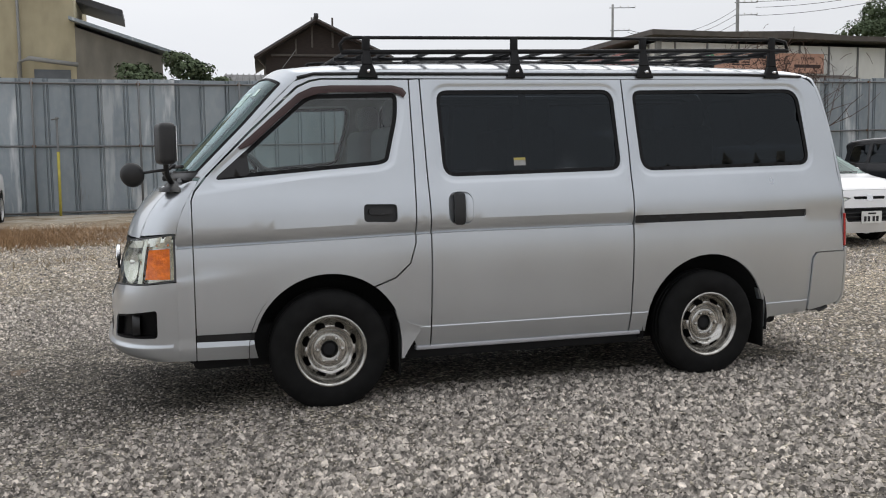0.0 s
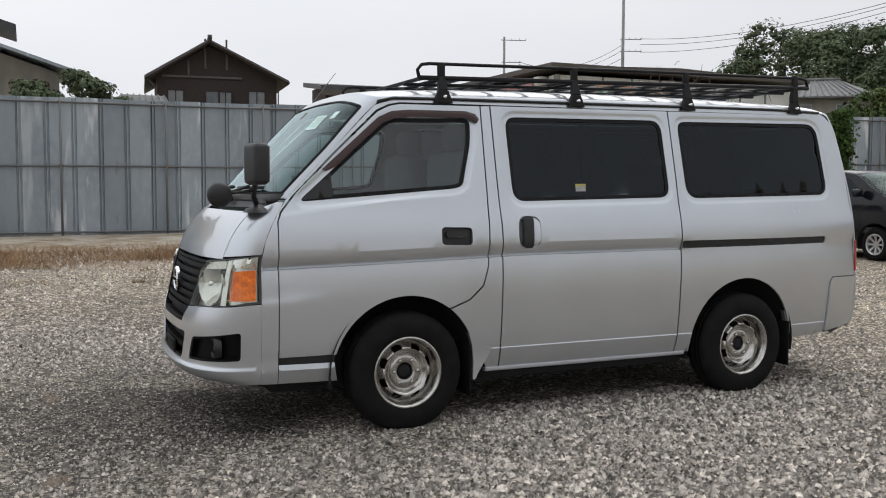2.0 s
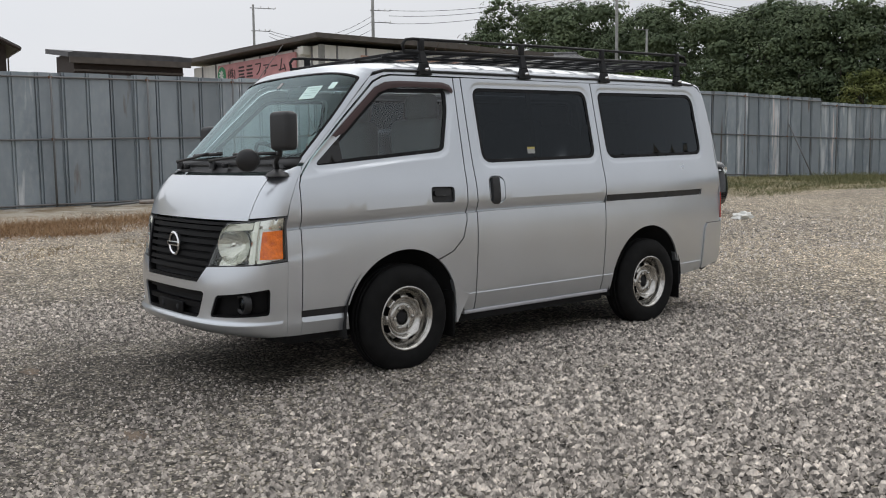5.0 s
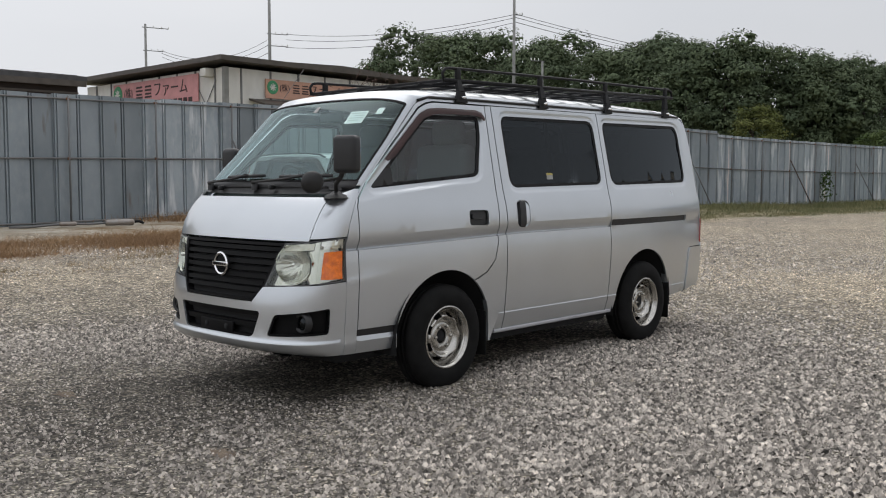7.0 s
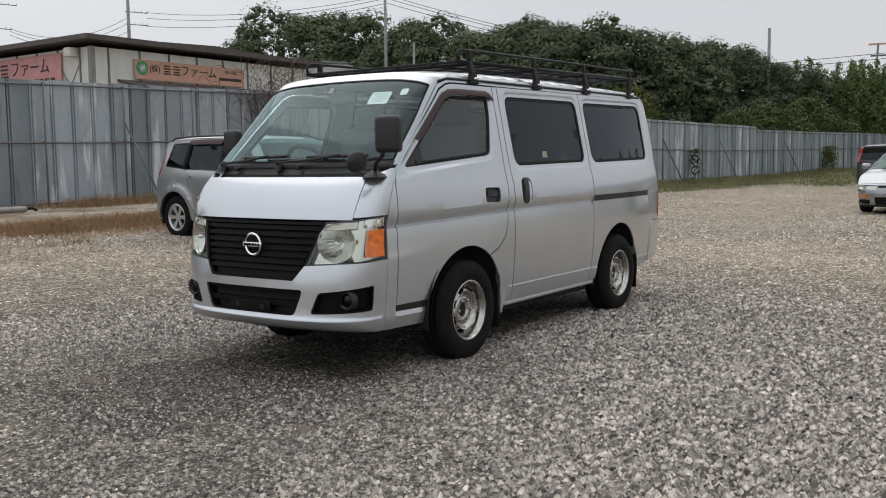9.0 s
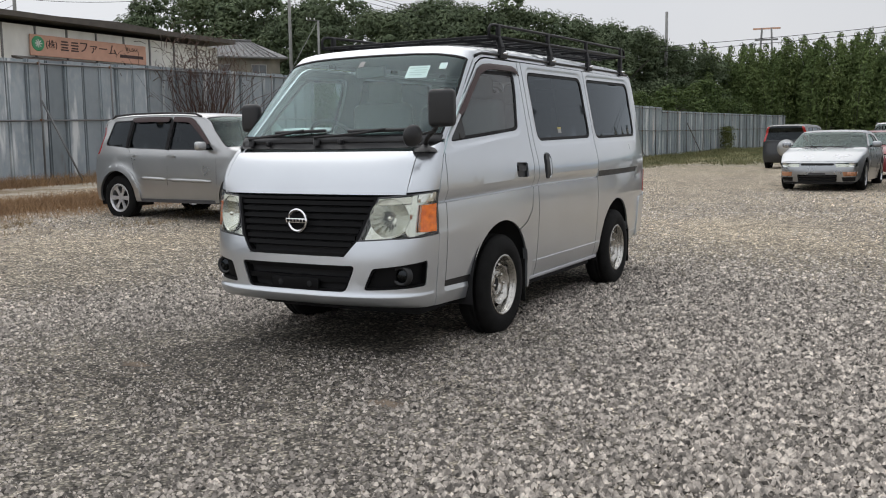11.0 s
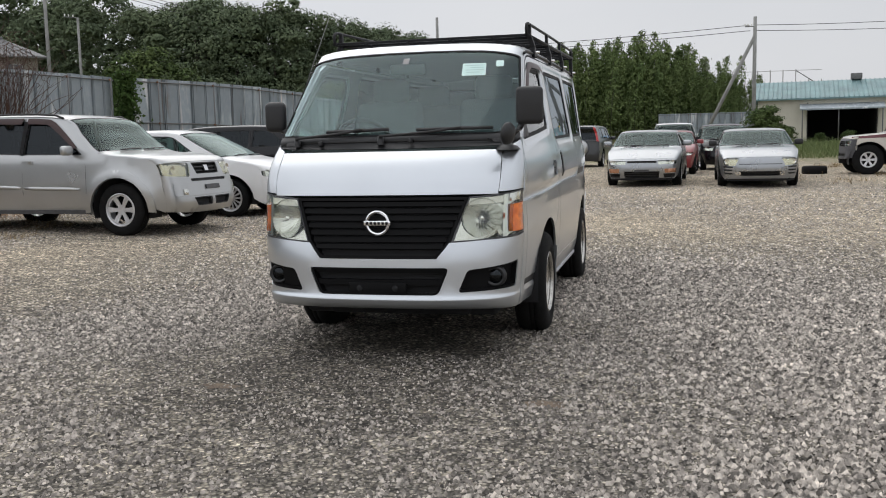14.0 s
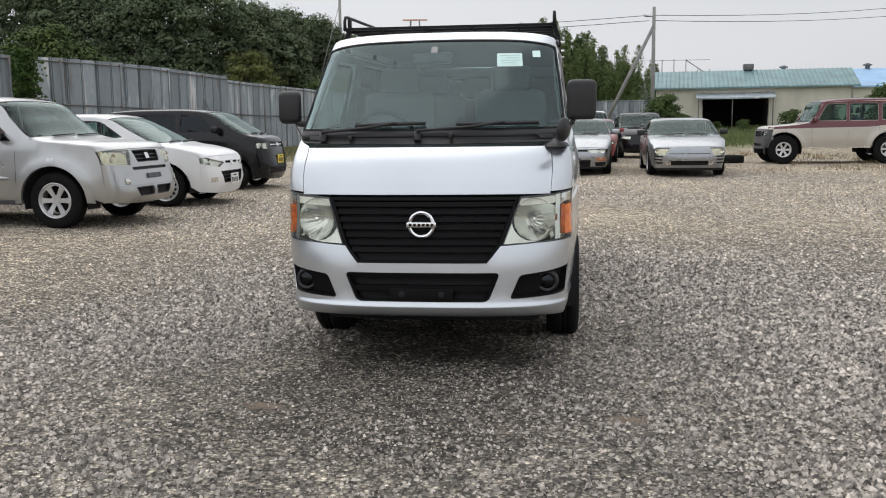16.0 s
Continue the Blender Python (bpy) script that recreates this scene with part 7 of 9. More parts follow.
M["pane_light"] = mat("pale_window_glass", (0.16, 0.17, 0.18), 0.3, 0, 0.15, 2.0)
M["barn_wall"] = mat("cream_barn_wall", (0.60, 0.57, 0.48), 0.8, 0, 0.12, 0.8, stretch=(1, 1, 0.5))
M["teal_roof"] = mat("teal_sheet_roof", (0.155, 0.255, 0.265), 0.5, 0.1, 0.2, 0.8)
M["blue_roof"] = mat("pale_blue_sheet_roof", (0.25, 0.42, 0.62), 0.5, 0.1, 0.12, 0.6)
M["sign_pink"] = mat("faded_pink_sign", (0.62, 0.30, 0.30), 0.6, 0, 0.08, 2.0)
M["sign_orange"] = mat("faded_orange_sign", (0.58, 0.33, 0.24), 0.6, 0, 0.08, 2.0)
M["sign_ink"] = mat("dark_sign_paint", (0.05, 0.025, 0.025), 0.6)
M["sign_green"] = mat("green_emblem_paint", (0.06, 0.30, 0.14), 0.6)
M["sign_white"] = mat("white_emblem_paint", (0.75, 0.75, 0.72), 0.6)
M["wire"] = mat("black_cable", (0.02, 0.02, 0.02), 0.7)


def prism(front, depth, bm=None):
    """A solid from an outline in the x-z plane, drawn back along y by depth."""
    bm = bm or bmesh.new()
    a = [bm.verts.new((x, 0, z)) for x, z in front]
    b = [bm.verts.new((x, depth, z)) for x, z in front]
    n = len(front)
    for i in range(n):
        bm.faces.new((a[i], a[(i + 1) % n], b[(i + 1) % n], b[i]))
    bm.faces.new(a[::-1])
    bm.faces.new(b)
    bmesh.ops.recalc_face_normals(bm, faces=bm.faces)
    return bm


def slab(corners, thick):
    """A plate over four corners, thick downwards."""
    bm = bmesh.new()
    top = [bm.verts.new(c) for c in corners]
    low = [bm.verts.new((c[0], c[1], c[2] - thick)) for c in corners]
    bm.faces.new(top)
    bm.faces.new(low[::-1])
    for i in range(4):
        bm.faces.new((top[i], low[i], low[(i + 1) % 4], top[(i + 1) % 4]))
    bmesh.ops.recalc_face_normals(bm, faces=bm.faces)
    return bm


def add_window(parent, x, y, z, w, h, mt="pane", frame="white_label"):
    """A window on a wall that faces -y: frame, panes, sill."""
    win = part("window", box(x, y - 0.01, z, w, 0.06, h), M[mt], parent, smooth=False)
    for dx in (-w / 2, 0, w / 2):
        part("window_frame", box(x + dx, y - 0.05, z, 0.06, 0.05, h + 0.06), M[frame], win, smooth=False)
    for dz in (-h / 2, h / 2):
        part("window_rail", box(x, y - 0.05, z + dz, w + 0.06, 0.052, 0.06), M[frame], win, smooth=False)


def dark_house():
    """Two-storey dark timber house, gable end towards the yard."""
    h = thing("house", "dark brown timber house with a tiled gable roof", "house", pose(14.9, 85.0, 0, 0, 0, -6) @ Matrix.Scale(1.42, 4))
    w, e, a, d, ax = 3.95, 8.45, 10.45, 9.0, -0.55
    part("wall", prism([(-w, 0.2), (w, 0.2), (w, e), (ax, a), (-w, e)], d), M["dark_wood"], h, smooth=False)
    for sgn in (1, -1):
        ow, oz = w + 0.75, e - 0.52
        roof = part("roof_slope", slab([(ax, -0.9, a + 0.30), (sgn * ow, -0.9, oz + 0.28), (sgn * ow, d + 0.6, oz + 0.28), (ax, d + 0.6, a + 0.30)], 0.22), M["tile"], h, smooth=False)
        part("barge_board", tube([(ax, -0.92, a + 0.16), (sgn * ow, -0.92, oz + 0.12)], 0.11, 4), M["dark_wood"], roof, smooth=False)
        for k in range(15):
            y = -0.6 + k * (d + 0.9) / 14
            part("tile_ridge", tube([(ax + sgn * 0.1, y, a + 0.26), (sgn * ow, y, oz + 0.30)], 0.06, 4), M["tile"], roof, smooth=False)
    part("ridge_cap", tube([(ax, -1.0, a + 0.36), (ax, d + 0.7, a + 0.36)], 0.16, 6), M["tile"], h)
    part("ridge_ornament", box(ax, -1.0, a + 0.46, 0.30, 0.16, 0.28, 0.06), M["tile"], h)
    for x in (-1.9, -0.8, 0.6):
        part("gable_post", box(x, -0.06, 8.9 + (1.0 if abs(x) < 1 else 0.0), 0.12, 0.12, 2.0 if abs(x) < 1 else 1.1), M["roof_brown"], h, smooth=False)
    part("gable_beam", box(-1.0, -0.07, 8.35, 5.2, 0.14, 0.14), M["roof_brown"], h, smooth=False)
    add_window(h, -2.75, 0, 6.95, 1.0, 0.95, "pane_light", "dark_wood")
    add_window(h, 0.05, 0, 6.95, 1.7, 0.95, "pane", "dark_wood")
    add_window(h, 0.5, -0.02, 6.95, 0.8, 0.90, "pane_light", "dark_wood")
    add_window(h, 2.6, 0, 7.0, 1.1, 1.0, "pane_light", "dark_wood")
    part("balcony", box(0.3, -0.5, 6.15, 3.0, 0.9, 0.5, 0.03), M["dark_wood"], h, smooth=False)
    part("downpipe", tube([(-w - 0.55, -0.6, e - 0.4), (-w - 0.1, -0.1, e - 0.9), (-w - 0.05, -0.05, 0.3)], 0.05, 6), M["roof_brown"], h)
    part("gutter_pipe", tube([(w + 0.6, -0.6, e - 0.4), (w + 0.1, -0.1, e - 0.9), (w + 0.05, -0.05, 0.3)], 0.05, 6), M["roof_brown"], h)


def long_hut():
    h = thing("shed", "long low dark shed with a flat sheet roof", "shed", pose(15.3, 51.0, 0.75, 0, 0, -4))
    part("wall", box(3.3, 2.0, 3.6, 6.6, 4.0, 7.0), M["dark_wood"], h, smooth=False)
    part("roof", slab([(-0.4, -0.5, 7.0), (7.0, -0.5, 7.0), (7.0, 5, 7.7), (-0.4, 5, 7.7)], 0.3), M["tile"], h, smooth=False)
    part("roof_edge", box(3.3, -0.45, 6.55, 7.3, 0.12, 0.35), M["roof_brown"], h, smooth=False)
    part("wall_beam", box(3.3, -0.06, 6.0, 6.6, 0.1, 0.12), M["roof_brown"], h, smooth=False)


def small_roof():
    h = thing("house", "small house with a grey tiled roof behind the fence", "house", pose(3.0, 50.0, 0))
    part("wall", box(1.2, 1.5, 2.8, 3.0, 3.0, 5.6), M["stucco_grey"], h, smooth=False)
    part("roof", slab([(-0.7, -0.6, 5.5), (3.0, -0.6, 5.5), (2.6, 1.6, 6.75), (0.1, 1.6, 6.75)], 0.15), M["tile_grey"], h, smooth=False)
    for k in range(8):
        part("tile_ridge", tube([(-0.55 + 0.49 * k, -0.55, 5.56), (0.15 + 0.34 * k, 1.55, 6.78)], 0.05, 4), M["tile_grey"], h, smooth=False)


def yellow_house():
    h = thing("house", "tall yellow stucco house with a lower stained lean-to", "house", pose(-4.25, 39.0, 0))
    part("wall", box(-5.0, 4.0, 5.5, 10.0, 8.0, 11.0), M["stucco"], h, smooth=False)
    part("roof", slab([(-10.6, -0.7, 10.9), (0.6, -0.7, 10.9), (0.6, 8.7, 12.4), (-10.6, 8.7, 12.4)], 0.25), M["tile"], h, smooth=False)
    lean = part("lean_to_wall", prism([(0.0, 0.0), (3.7, 0.0), (3.7, 6.35), (0.0, 7.55)], 5.0), M["stucco_grey"], h, smooth=False)
    part("lean_to_base", box(0.95, -0.03, 2.6, 1.8, 0.06, 5.2), M["stucco"], lean, smooth=False)
    part("lean_to_roof", slab([(-0.2, -0.6, 7.95), (4.2, -0.6, 6.52), (4.2, 5.4, 6.52), (-0.2, 5.4, 7.95)], 0.14), M["galvanised"], h, smooth=False)
    part("upper_roof", slab([(0.0, 1.5, 9.2), (2.0, 1.5, 8.6), (2.0, 5.0, 8.6), (0.0, 5.0, 9.2)], 0.3), M["tile"], h, smooth=False)
    part("drain_pipe", tube([(-2.3, -0.1, 0.4), (-2.3, -0.1, 10.6)], 0.06, 8), M["concrete"], h)
    part("flue_pipe", tube([(-2.3, -0.35, 4.2), (-2.3, -0.35, 5.9), (-1.9, -0.35, 6.1), (0.1, -0.35, 5.85)], 0.10, 10), M["concrete"], h)
    part("wall_box", box(-1.45, -0.14, 9.4, 0.45, 0.28, 0.7, 0.03), M["stucco_grey"], h)
    part("low_window", box(-1.0, -0.02, 5.2, 1.5, 0.08, 0.9), M["pane"], h, smooth=False)
    part("dark_opening", box(-4.2, -0.02, 4.9, 2.2, 0.08, 0.8), M["pane"], h, smooth=False)


def text_part(name, body, size, mt, parent, x, y, z, rot_z=0.0):
    cu = bpy.data.curves.new(name, "FONT")
    cu.body, cu.size, cu.extrude, cu.align_x, cu.align_y = body, size, 0.01, "CENTER", "CENTER"
    cu.materials.append(mt)
    ob = new(name, cu)
    ob.parent = parent
    ob.matrix_local = pose(x, y, z, 90, 0, rot_z)
    return ob


def sign(label, w, h, mt, m, with_tel):
    """A long name board: emblem disc, lettering, and bars for the name and the number."""
    s = thing("sign", label, "sign", m)
    part("board", box(0, 0, 0, w, 0.08, h, 0.01), mt, s, smooth=False)
    part("emblem", lathe([(0, -0.03), (h * 0.34, -0.03), (h * 0.36, 0.0)], 24, axis="Y", centre=(-w * 0.44, -0.045, h * 0.08)), M["sign_green"], s, smooth=False)
    for a in (0, 45, 90, 135):
        c, k = math.cos(radians(a)) * h * 0.2, math.sin(radians(a)) * h * 0.2
        part("emblem_stroke", tube([(-w * 0.44 - c, -0.085, h * 0.08 - k), (-w * 0.44 + c, -0.085, h * 0.08 + k)], h * 0.03, 4), M["sign_white"], s, smooth=False)
    k = 0.62 if with_tel else 0.80
    text_part("lettering", "(株)", h * 0.42, M["sign_ink"], s, -w * 0.44 + w * k * 0.17, -0.055, h * 0.08)
    for i in range(2):
        x = -w * 0.44 + w * k * (0.34 + 0.135 * i)
        for zz, ww in ((0.24, 0.085), (0.10, 0.10), (-0.04, 0.085), (-0.16, 0.10)):
            part("name_bar", box(x, -0.05, h * (zz + 0.04), w * k * ww, 0.02, h * 0.07), M["sign_ink"], s, smooth=False)
    text_part("lettering", "ファーム", h * 0.62, M["sign_ink"], s, -w * 0.44 + w * k * 0.80, -0.055, h * 0.08)
    if with_tel:
        text_part("lettering", "TEL·FAX", h * 0.24, M["sign_ink"], s, w * 0.36, -0.055, h * 0.24)
        part("number_bar", box(w * 0.36, -0.05, -h * 0.14, w * 0.22, 0.02, h * 0.16), M["sign_ink"], s, smooth=False)
    else:
        for i in range(9):
            part("number_bar", box(w * (-0.02 + 0.055 * i), -0.05, -h * 0.40, w * 0.04, 0.02, h * 0.18), M["sign_ink"], s, smooth=False)
    return s


def warehouse():
    """White sheet-clad shed with a brown roof; its corner points at the yard."""
    x0, y0, lx, ly, e = 26.4, 41.4, 17.8, 17.2, 8.0
    h = thing("warehouse", "white sheet-clad warehouse with a low brown roof", "warehouse", pose(x0, y0, 0))
    part("wall", box(lx / 2, ly / 2, e / 2, lx, ly, e), M["cladding"], h, smooth=False)
    part("roof", slab([(-0.9, -0.9, e + 0.55), (lx + 0.9, -0.9, e + 0.55), (lx + 0.9, ly + 0.9, e + 0.55), (-0.9, ly + 0.9, e + 0.55)], 0.28), M["roof_brown"], h, smooth=False)
    part("roof_rise", prism([(-0.9, e + 0.5), (lx + 0.9, e + 0.5), (lx / 2, e + 0.85)], ly), M["roof_brown"], h, smooth=False)
    for k in range(8):
        part("wall_seam", box(2.1 * (k + 0.5), -0.03, e / 2, 0.10, 0.08, e), M["tile_grey"], h, smooth=False)
        part("wall_seam", box(-0.03, 2.1 * (k + 0.5), e / 2, 0.08, 0.10, e), M["tile_grey"], h, smooth=False)
    part("corner_trim", box(-0.05, -0.05, e / 2, 0.28, 0.28, e), M["concrete"], h, smooth=False)
    for p, q in (((-0.06, 0.9, 4.5), (-0.06, 3.1, 7.3)), ((-0.06, 0.9, 7.3), (-0.06, 3.1, 4.5))):
        part("wall_brace", tube([p, q], 0.03, 4), M["tile_grey"], h)
    part("vent_box", box(-0.30, 1.45, 7.75, 0.6, 0.62, 0.5, 0.05), M["cladding"], h)
    part("canopy", slab([(1.6, -1.6, 5.9), (13.0, -1.6, 5.9), (13.0, 0, 6.3), (1.6, 0, 6.3)], 0.12), M["roof_brown"], h, smooth=False)
    sign("faded pink name board with dark lettering on the warehouse wall", 10.4, 1.65, M["sign_pink"], pose(x0 - 0.12, y0 + 7.9, 7.0, 0, 0, -90), False)
    sign("faded orange name board with dark lettering on the warehouse wall", 8.4, 1.15, M["sign_orange"], pose(x0 + 6.9, y0 - 0.12, 6.95), True)


def tiled_house(x, y, w, d, e, a, rot, label):
    h = thing("house", label, "house", pose(x, y, 0, 0, 0, rot))
    part("wall", box(w / 2, d / 2, e / 2, w, d, e), M["stucco_grey"], h, smooth=False)
    o = 0.6
    r = w * 0.25
    part("roof_front", slab([(-o, -o, e), (w + o, -o, e), (w - r, d / 2, a), (r, d / 2, a)], 0.12), M["tile_grey"], h, smooth=False)
    part("roof_side", slab([(-o, d + o, e), (-o, -o, e), (r, d / 2, a), (r, d / 2 + 0.02, a)], 0.12), M["tile_grey"], h, smooth=False)
    part("roof_end", slab([(w + o, -o, e), (w + o, d + o, e), (w - r, d / 2 + 0.02, a), (w - r, d / 2, a)], 0.12), M["tile_grey"], h, smooth=False)
    part("ridge_cap", tube([(r, d / 2, a + 0.08), (w - r, d / 2, a + 0.08)], 0.12, 6), M["tile_grey"], h)
    for k in range(int(w / 0.5)):
        xx = 0.2 + 0.5 * k
        part("tile_ridge", tube([(xx, -o, e + 0.05), (r + (w - 2 * r) * xx / w, d / 2, a + 0.03)], 0.05, 4), M["tile_grey"], h, smooth=False)
    add_window(h, w * 0.3, 0, e - 1.1, 1.5, 1.0, "pane_light")
    add_window(h, w * 0.75, 0, e - 1.1, 1.2, 1.0, "pane")


def barn():
    """Long cream barn with a teal roof and a dark open bay."""
    b = thing("barn", "long cream barn with a teal sheet roof and dark open bay", "barn", pose(78.6, -8.8, 0, 0, 0, -96.5) @ Matrix.Diagonal((1, 1, 1.08, 1)))
    w, e, r = 16.2, 3.95, 5.45
    wall = part("wall", prism([(0, 0.6), (4.0, 0.6), (4.0, 3.2), (9.4, 3.2), (9.4, 0.6), (w, 0.6), (w, e), (0, e)], 0.2), M["barn_wall"], b, smooth=False)
    part("back_wall", box(w / 2, 8.0, 2.3, w, 0.2, 3.6), M["dark"], b, smooth=False)
    part("bay_side", box(4.0, 4.0, 2.0, 0.15, 8.0, 3.2), M["dark"], b, smooth=False)
    part("bay_side", box(9.4, 4.0, 2.0, 0.15, 8.0, 3.2), M["dark"], b, smooth=False)
    part("gable_wall", prism([(0, 0.6), (8.2, 0.6), (8.2, e), (4.1, r - 0.1), (0, e)], 0.2), M["barn_wall"], b, smooth=False).matrix_local = pose(w, 0, 0, 0, 0, 90)
    for y0, y1, z0, z1 in ((-0.5, 4.1, e, r), (8.7, 4.1, e, r)):
        part("roof_slope", slab([(-0.4, y0, z0), (w + 0.5, y0, z0), (w + 0.5, y1, z1), (-0.4, y1, z1)], 0.12), M["teal_roof"], b, smooth=False)
    for k in range(46):
        x = -0.3 + k * (w + 0.7) / 45
        part("roof_rib", tube([(x, -0.52, e + 0.03), (x, 4.1, r + 0.03)], 0.05, 4), M["teal_roof"], b, smooth=False)
    part("canopy", slab([(3.4, -1.6, 3.1), (9.9, -1.6, 3.1), (9.9, 0, 3.5), (3.4, 0, 3.5)], 0.12), M["galvanised"], b, smooth=False)
    for x in (3.6, 6.4, 9.7):
        part("canopy_post", tube([(x, -1.4, 0.6), (x, -1.4, 3.1)], 0.05, 6), M["galv_pipe"], b)
    part("side_canopy", slab([(w + 0.2, 0.5, 3.0), (w + 2.6, 0.5, 2.7), (w + 2.6, 6, 2.7), (w + 0.2, 6, 3.0)], 0.12), M["galvanised"], b, smooth=False)
    part("ridge_vent", box(8.0, 4.1, r + 0.25, 0.9, 0.8, 0.5, 0.05), M["tile_grey"], b)
    hall = thing("hall", "large hall with a pale blue sheet roof behind the barn", "hall", pose(101.0, -15.0, 0, 0, 0, -98))
    part("wall", box(18, 8, 2.6, 40, 16, 5.0), M["barn_wall"], hall, smooth=False)
    part("roof_slope", slab([(-3, -0.6, 4.9), (39, -0.6, 4.9), (39, 8, 7.2), (-3, 8, 7.0)], 0.15), M["blue_roof"], hall, smooth=False)
    for x in (10, 19, 29):
        part("ridge_vent", lathe([(0.25, -0.2), (0.27, 0.2), (0.5, 0.22), (0.5, 0.34), (0.1, 0.5)], 14, axis="Z", centre=(x, 8, 7.2)), M["tile_grey"], hall)


def pole(label, x, y, z_top, arms=(), strut=None, r=0.17):
    z0 = ground_z(x, y) - 0.3
    p = thing("utility_pole", label, "utility pole", pose(x, y, 0))
    part("mast", tube([(0, 0, z0), (0, 0, (z0 + z_top) / 2), (0, 0, z_top)], r, 10, taper=(1.0, 0.85, 0.7)), M["concrete"], p)
    for z, dx, dy, ln in arms:
        d = Vector((dx, dy, 0)).normalized()
        a = part("crossarm", tube([-d * ln * 0.15 + Vector((0, 0, z)), d * ln + Vector((0, 0, z))], 0.05, 5), M["galv_pipe"], p)
        for k in (0.35, 0.7, 1.0):
            q = d * ln * k + Vector((0, 0, z + 0.13))
            part("insulator", lathe([(0, 0.12), (0.05, 0.1), (0.06, 0.0), (0.03, -0.1)], 8, axis="Z", centre=tuple(q)), M["sign_white"], a)
    if strut:
        part("strut", tube([(0, 0, z_top - strut[2]), (strut[0], strut[1], z0)], r * 0.8, 8), M["concrete"], p)
    return p


def wire(label, p, q, sag, r=0.025):
    p, q = Vector(p), Vector(q)
    pts = []
    for i in range(17):
        t = i / 16
        v = p.lerp(q, t)
        v.z -= sag * 4 * t * (1 - t)
        pts.append(v)
    tagged(part("cable", tube(pts, r, 4), M["wire"]), label, "cable", "overhead cables")


dark_house()
long_hut()
small_roof()
yellow_house()
warehouse()
tiled_house(51.5, 50.5, 7.0, 6.5, 8.5, 10.1, -40, "low house with a grey tiled hip roof behind the fence")
tiled_house(46.5, 57.0, 5.0, 6.0, 7.8, 8.8, -40, "house with a grey tiled roof among the trees")
barn()
P1, PA, PS, PF, PT = (62.6, 86.6), (62.0, 48.8), (52.0, 96.5), (88.0, 21.9), (77.6, -8.4)
pole("tall grey concrete utility pole with a short crossarm", *P1, 24.0, [(19.0, 1, -0.35, 2.2), (17.6, 1, -0.35, 2.2)], r=0.24)
pole("grey concrete utility pole in front of the woods", *PA, 18.5, [(16.5, 1, -0.5, 0.8)])
pole("short utility pole with a bracket behind the warehouse", *PS, 20.0, [(19.6, 1, -0.3, 2.7), (16.9, 1, -0.3, 2.0)], r=0.20)
pole("slender bare grey pole above the fence", *PF, 14.0, r=0.2)
pole("grey utility pole with a leaning strut pole", *PT, 11.2, [(10.4, 0, 1, 0.8)], strut=(0.6, 4.6, 1.6), r=0.2)
pole("thin lamp pole among the trees", 66.0, 48.6, 12.7, [(12.7, -0.7, 0.3, 1.2)], r=0.14)
for i, dz in enumerate((0.0, 0.5, 1.2)):
    wire("black overhead cable between poles", (P1[0] + 2.0, P1[1] - 0.6, 19.1 - dz * 1.3), (PA[0] + 0.3, PA[1], 16.6 - dz * 0.6), 0.9)
    wire("black overhead cable between poles", (PA[0], PA[1], 16.6 - dz * 0.6), (92.0, 27.0 - i, 11.0 - dz), 0.8)
    wire("black overhead cable between poles", (PS[0] + 1.8, PS[1] - 0.5, 17.0 - dz * 0.6), (P1[0], P1[1], 18.4 - dz * 1.3), 1.6)
for i in range(2):
    wire("black overhead cable past the woods", (PT[0], PT[1] + 0.4, 10.5 - 0.45 * i), (92.0, 60.0, 11.6 - 0.5 * i), 0.8)
    wire("black overhead cable past the barn", (PT[0], PT[1], 10.5 - 0.45 * i), (150.0, -75.0, 22.0 - 1.5 * i), 1.5)


def net_and_tower():
    n = thing("golf_net", "tall green practice net on steel poles far away", "net")
    pts = [(200.0, -11.5 - 2.5 * k) for k in range(9)]
    for k, (x, y) in enumerate(pts):
        part("net_pole", tube([(x, y, 0), (x, y, 14.6 if k < 7 else 12.5)], 0.10, 6), M["concrete"], n)
    for z in (14.4, 11.0, 8.0):
        part("net_cable", tube([(200.0, -11.5, z), (200.0, -31.5, z)], 0.045, 4), M["concrete"], n)
    part("stay", tube([(200.0, -26.5, 14.4), (200.0, -31.5, 11.0)], 0.1, 4), M["galv_pipe"], n)
    t = thing("pylon", "red and white lattice power pylon beyond the bamboo", "pylon", pose(310, 49.5, 0, 0, 0, 8))
    for dx in (-1.8, 1.8):
        for dy in (-1.8, 1.8):
            part("leg", tube([(dx * 1.8, dy * 1.8, 0), (dx * 0.8, dy * 0.8, 36.5)], 0.25, 4), M["galv_pipe"], t)
    for z, w in ((36.5, 5.2), (33.0, 4.4)):
        part("arm", box(0, 0, z, 0.5, w * 1.6, 0.5), M["galv_pipe"] if z < 35 else M["sign_orange"], t, smooth=False)


net_and_tower()


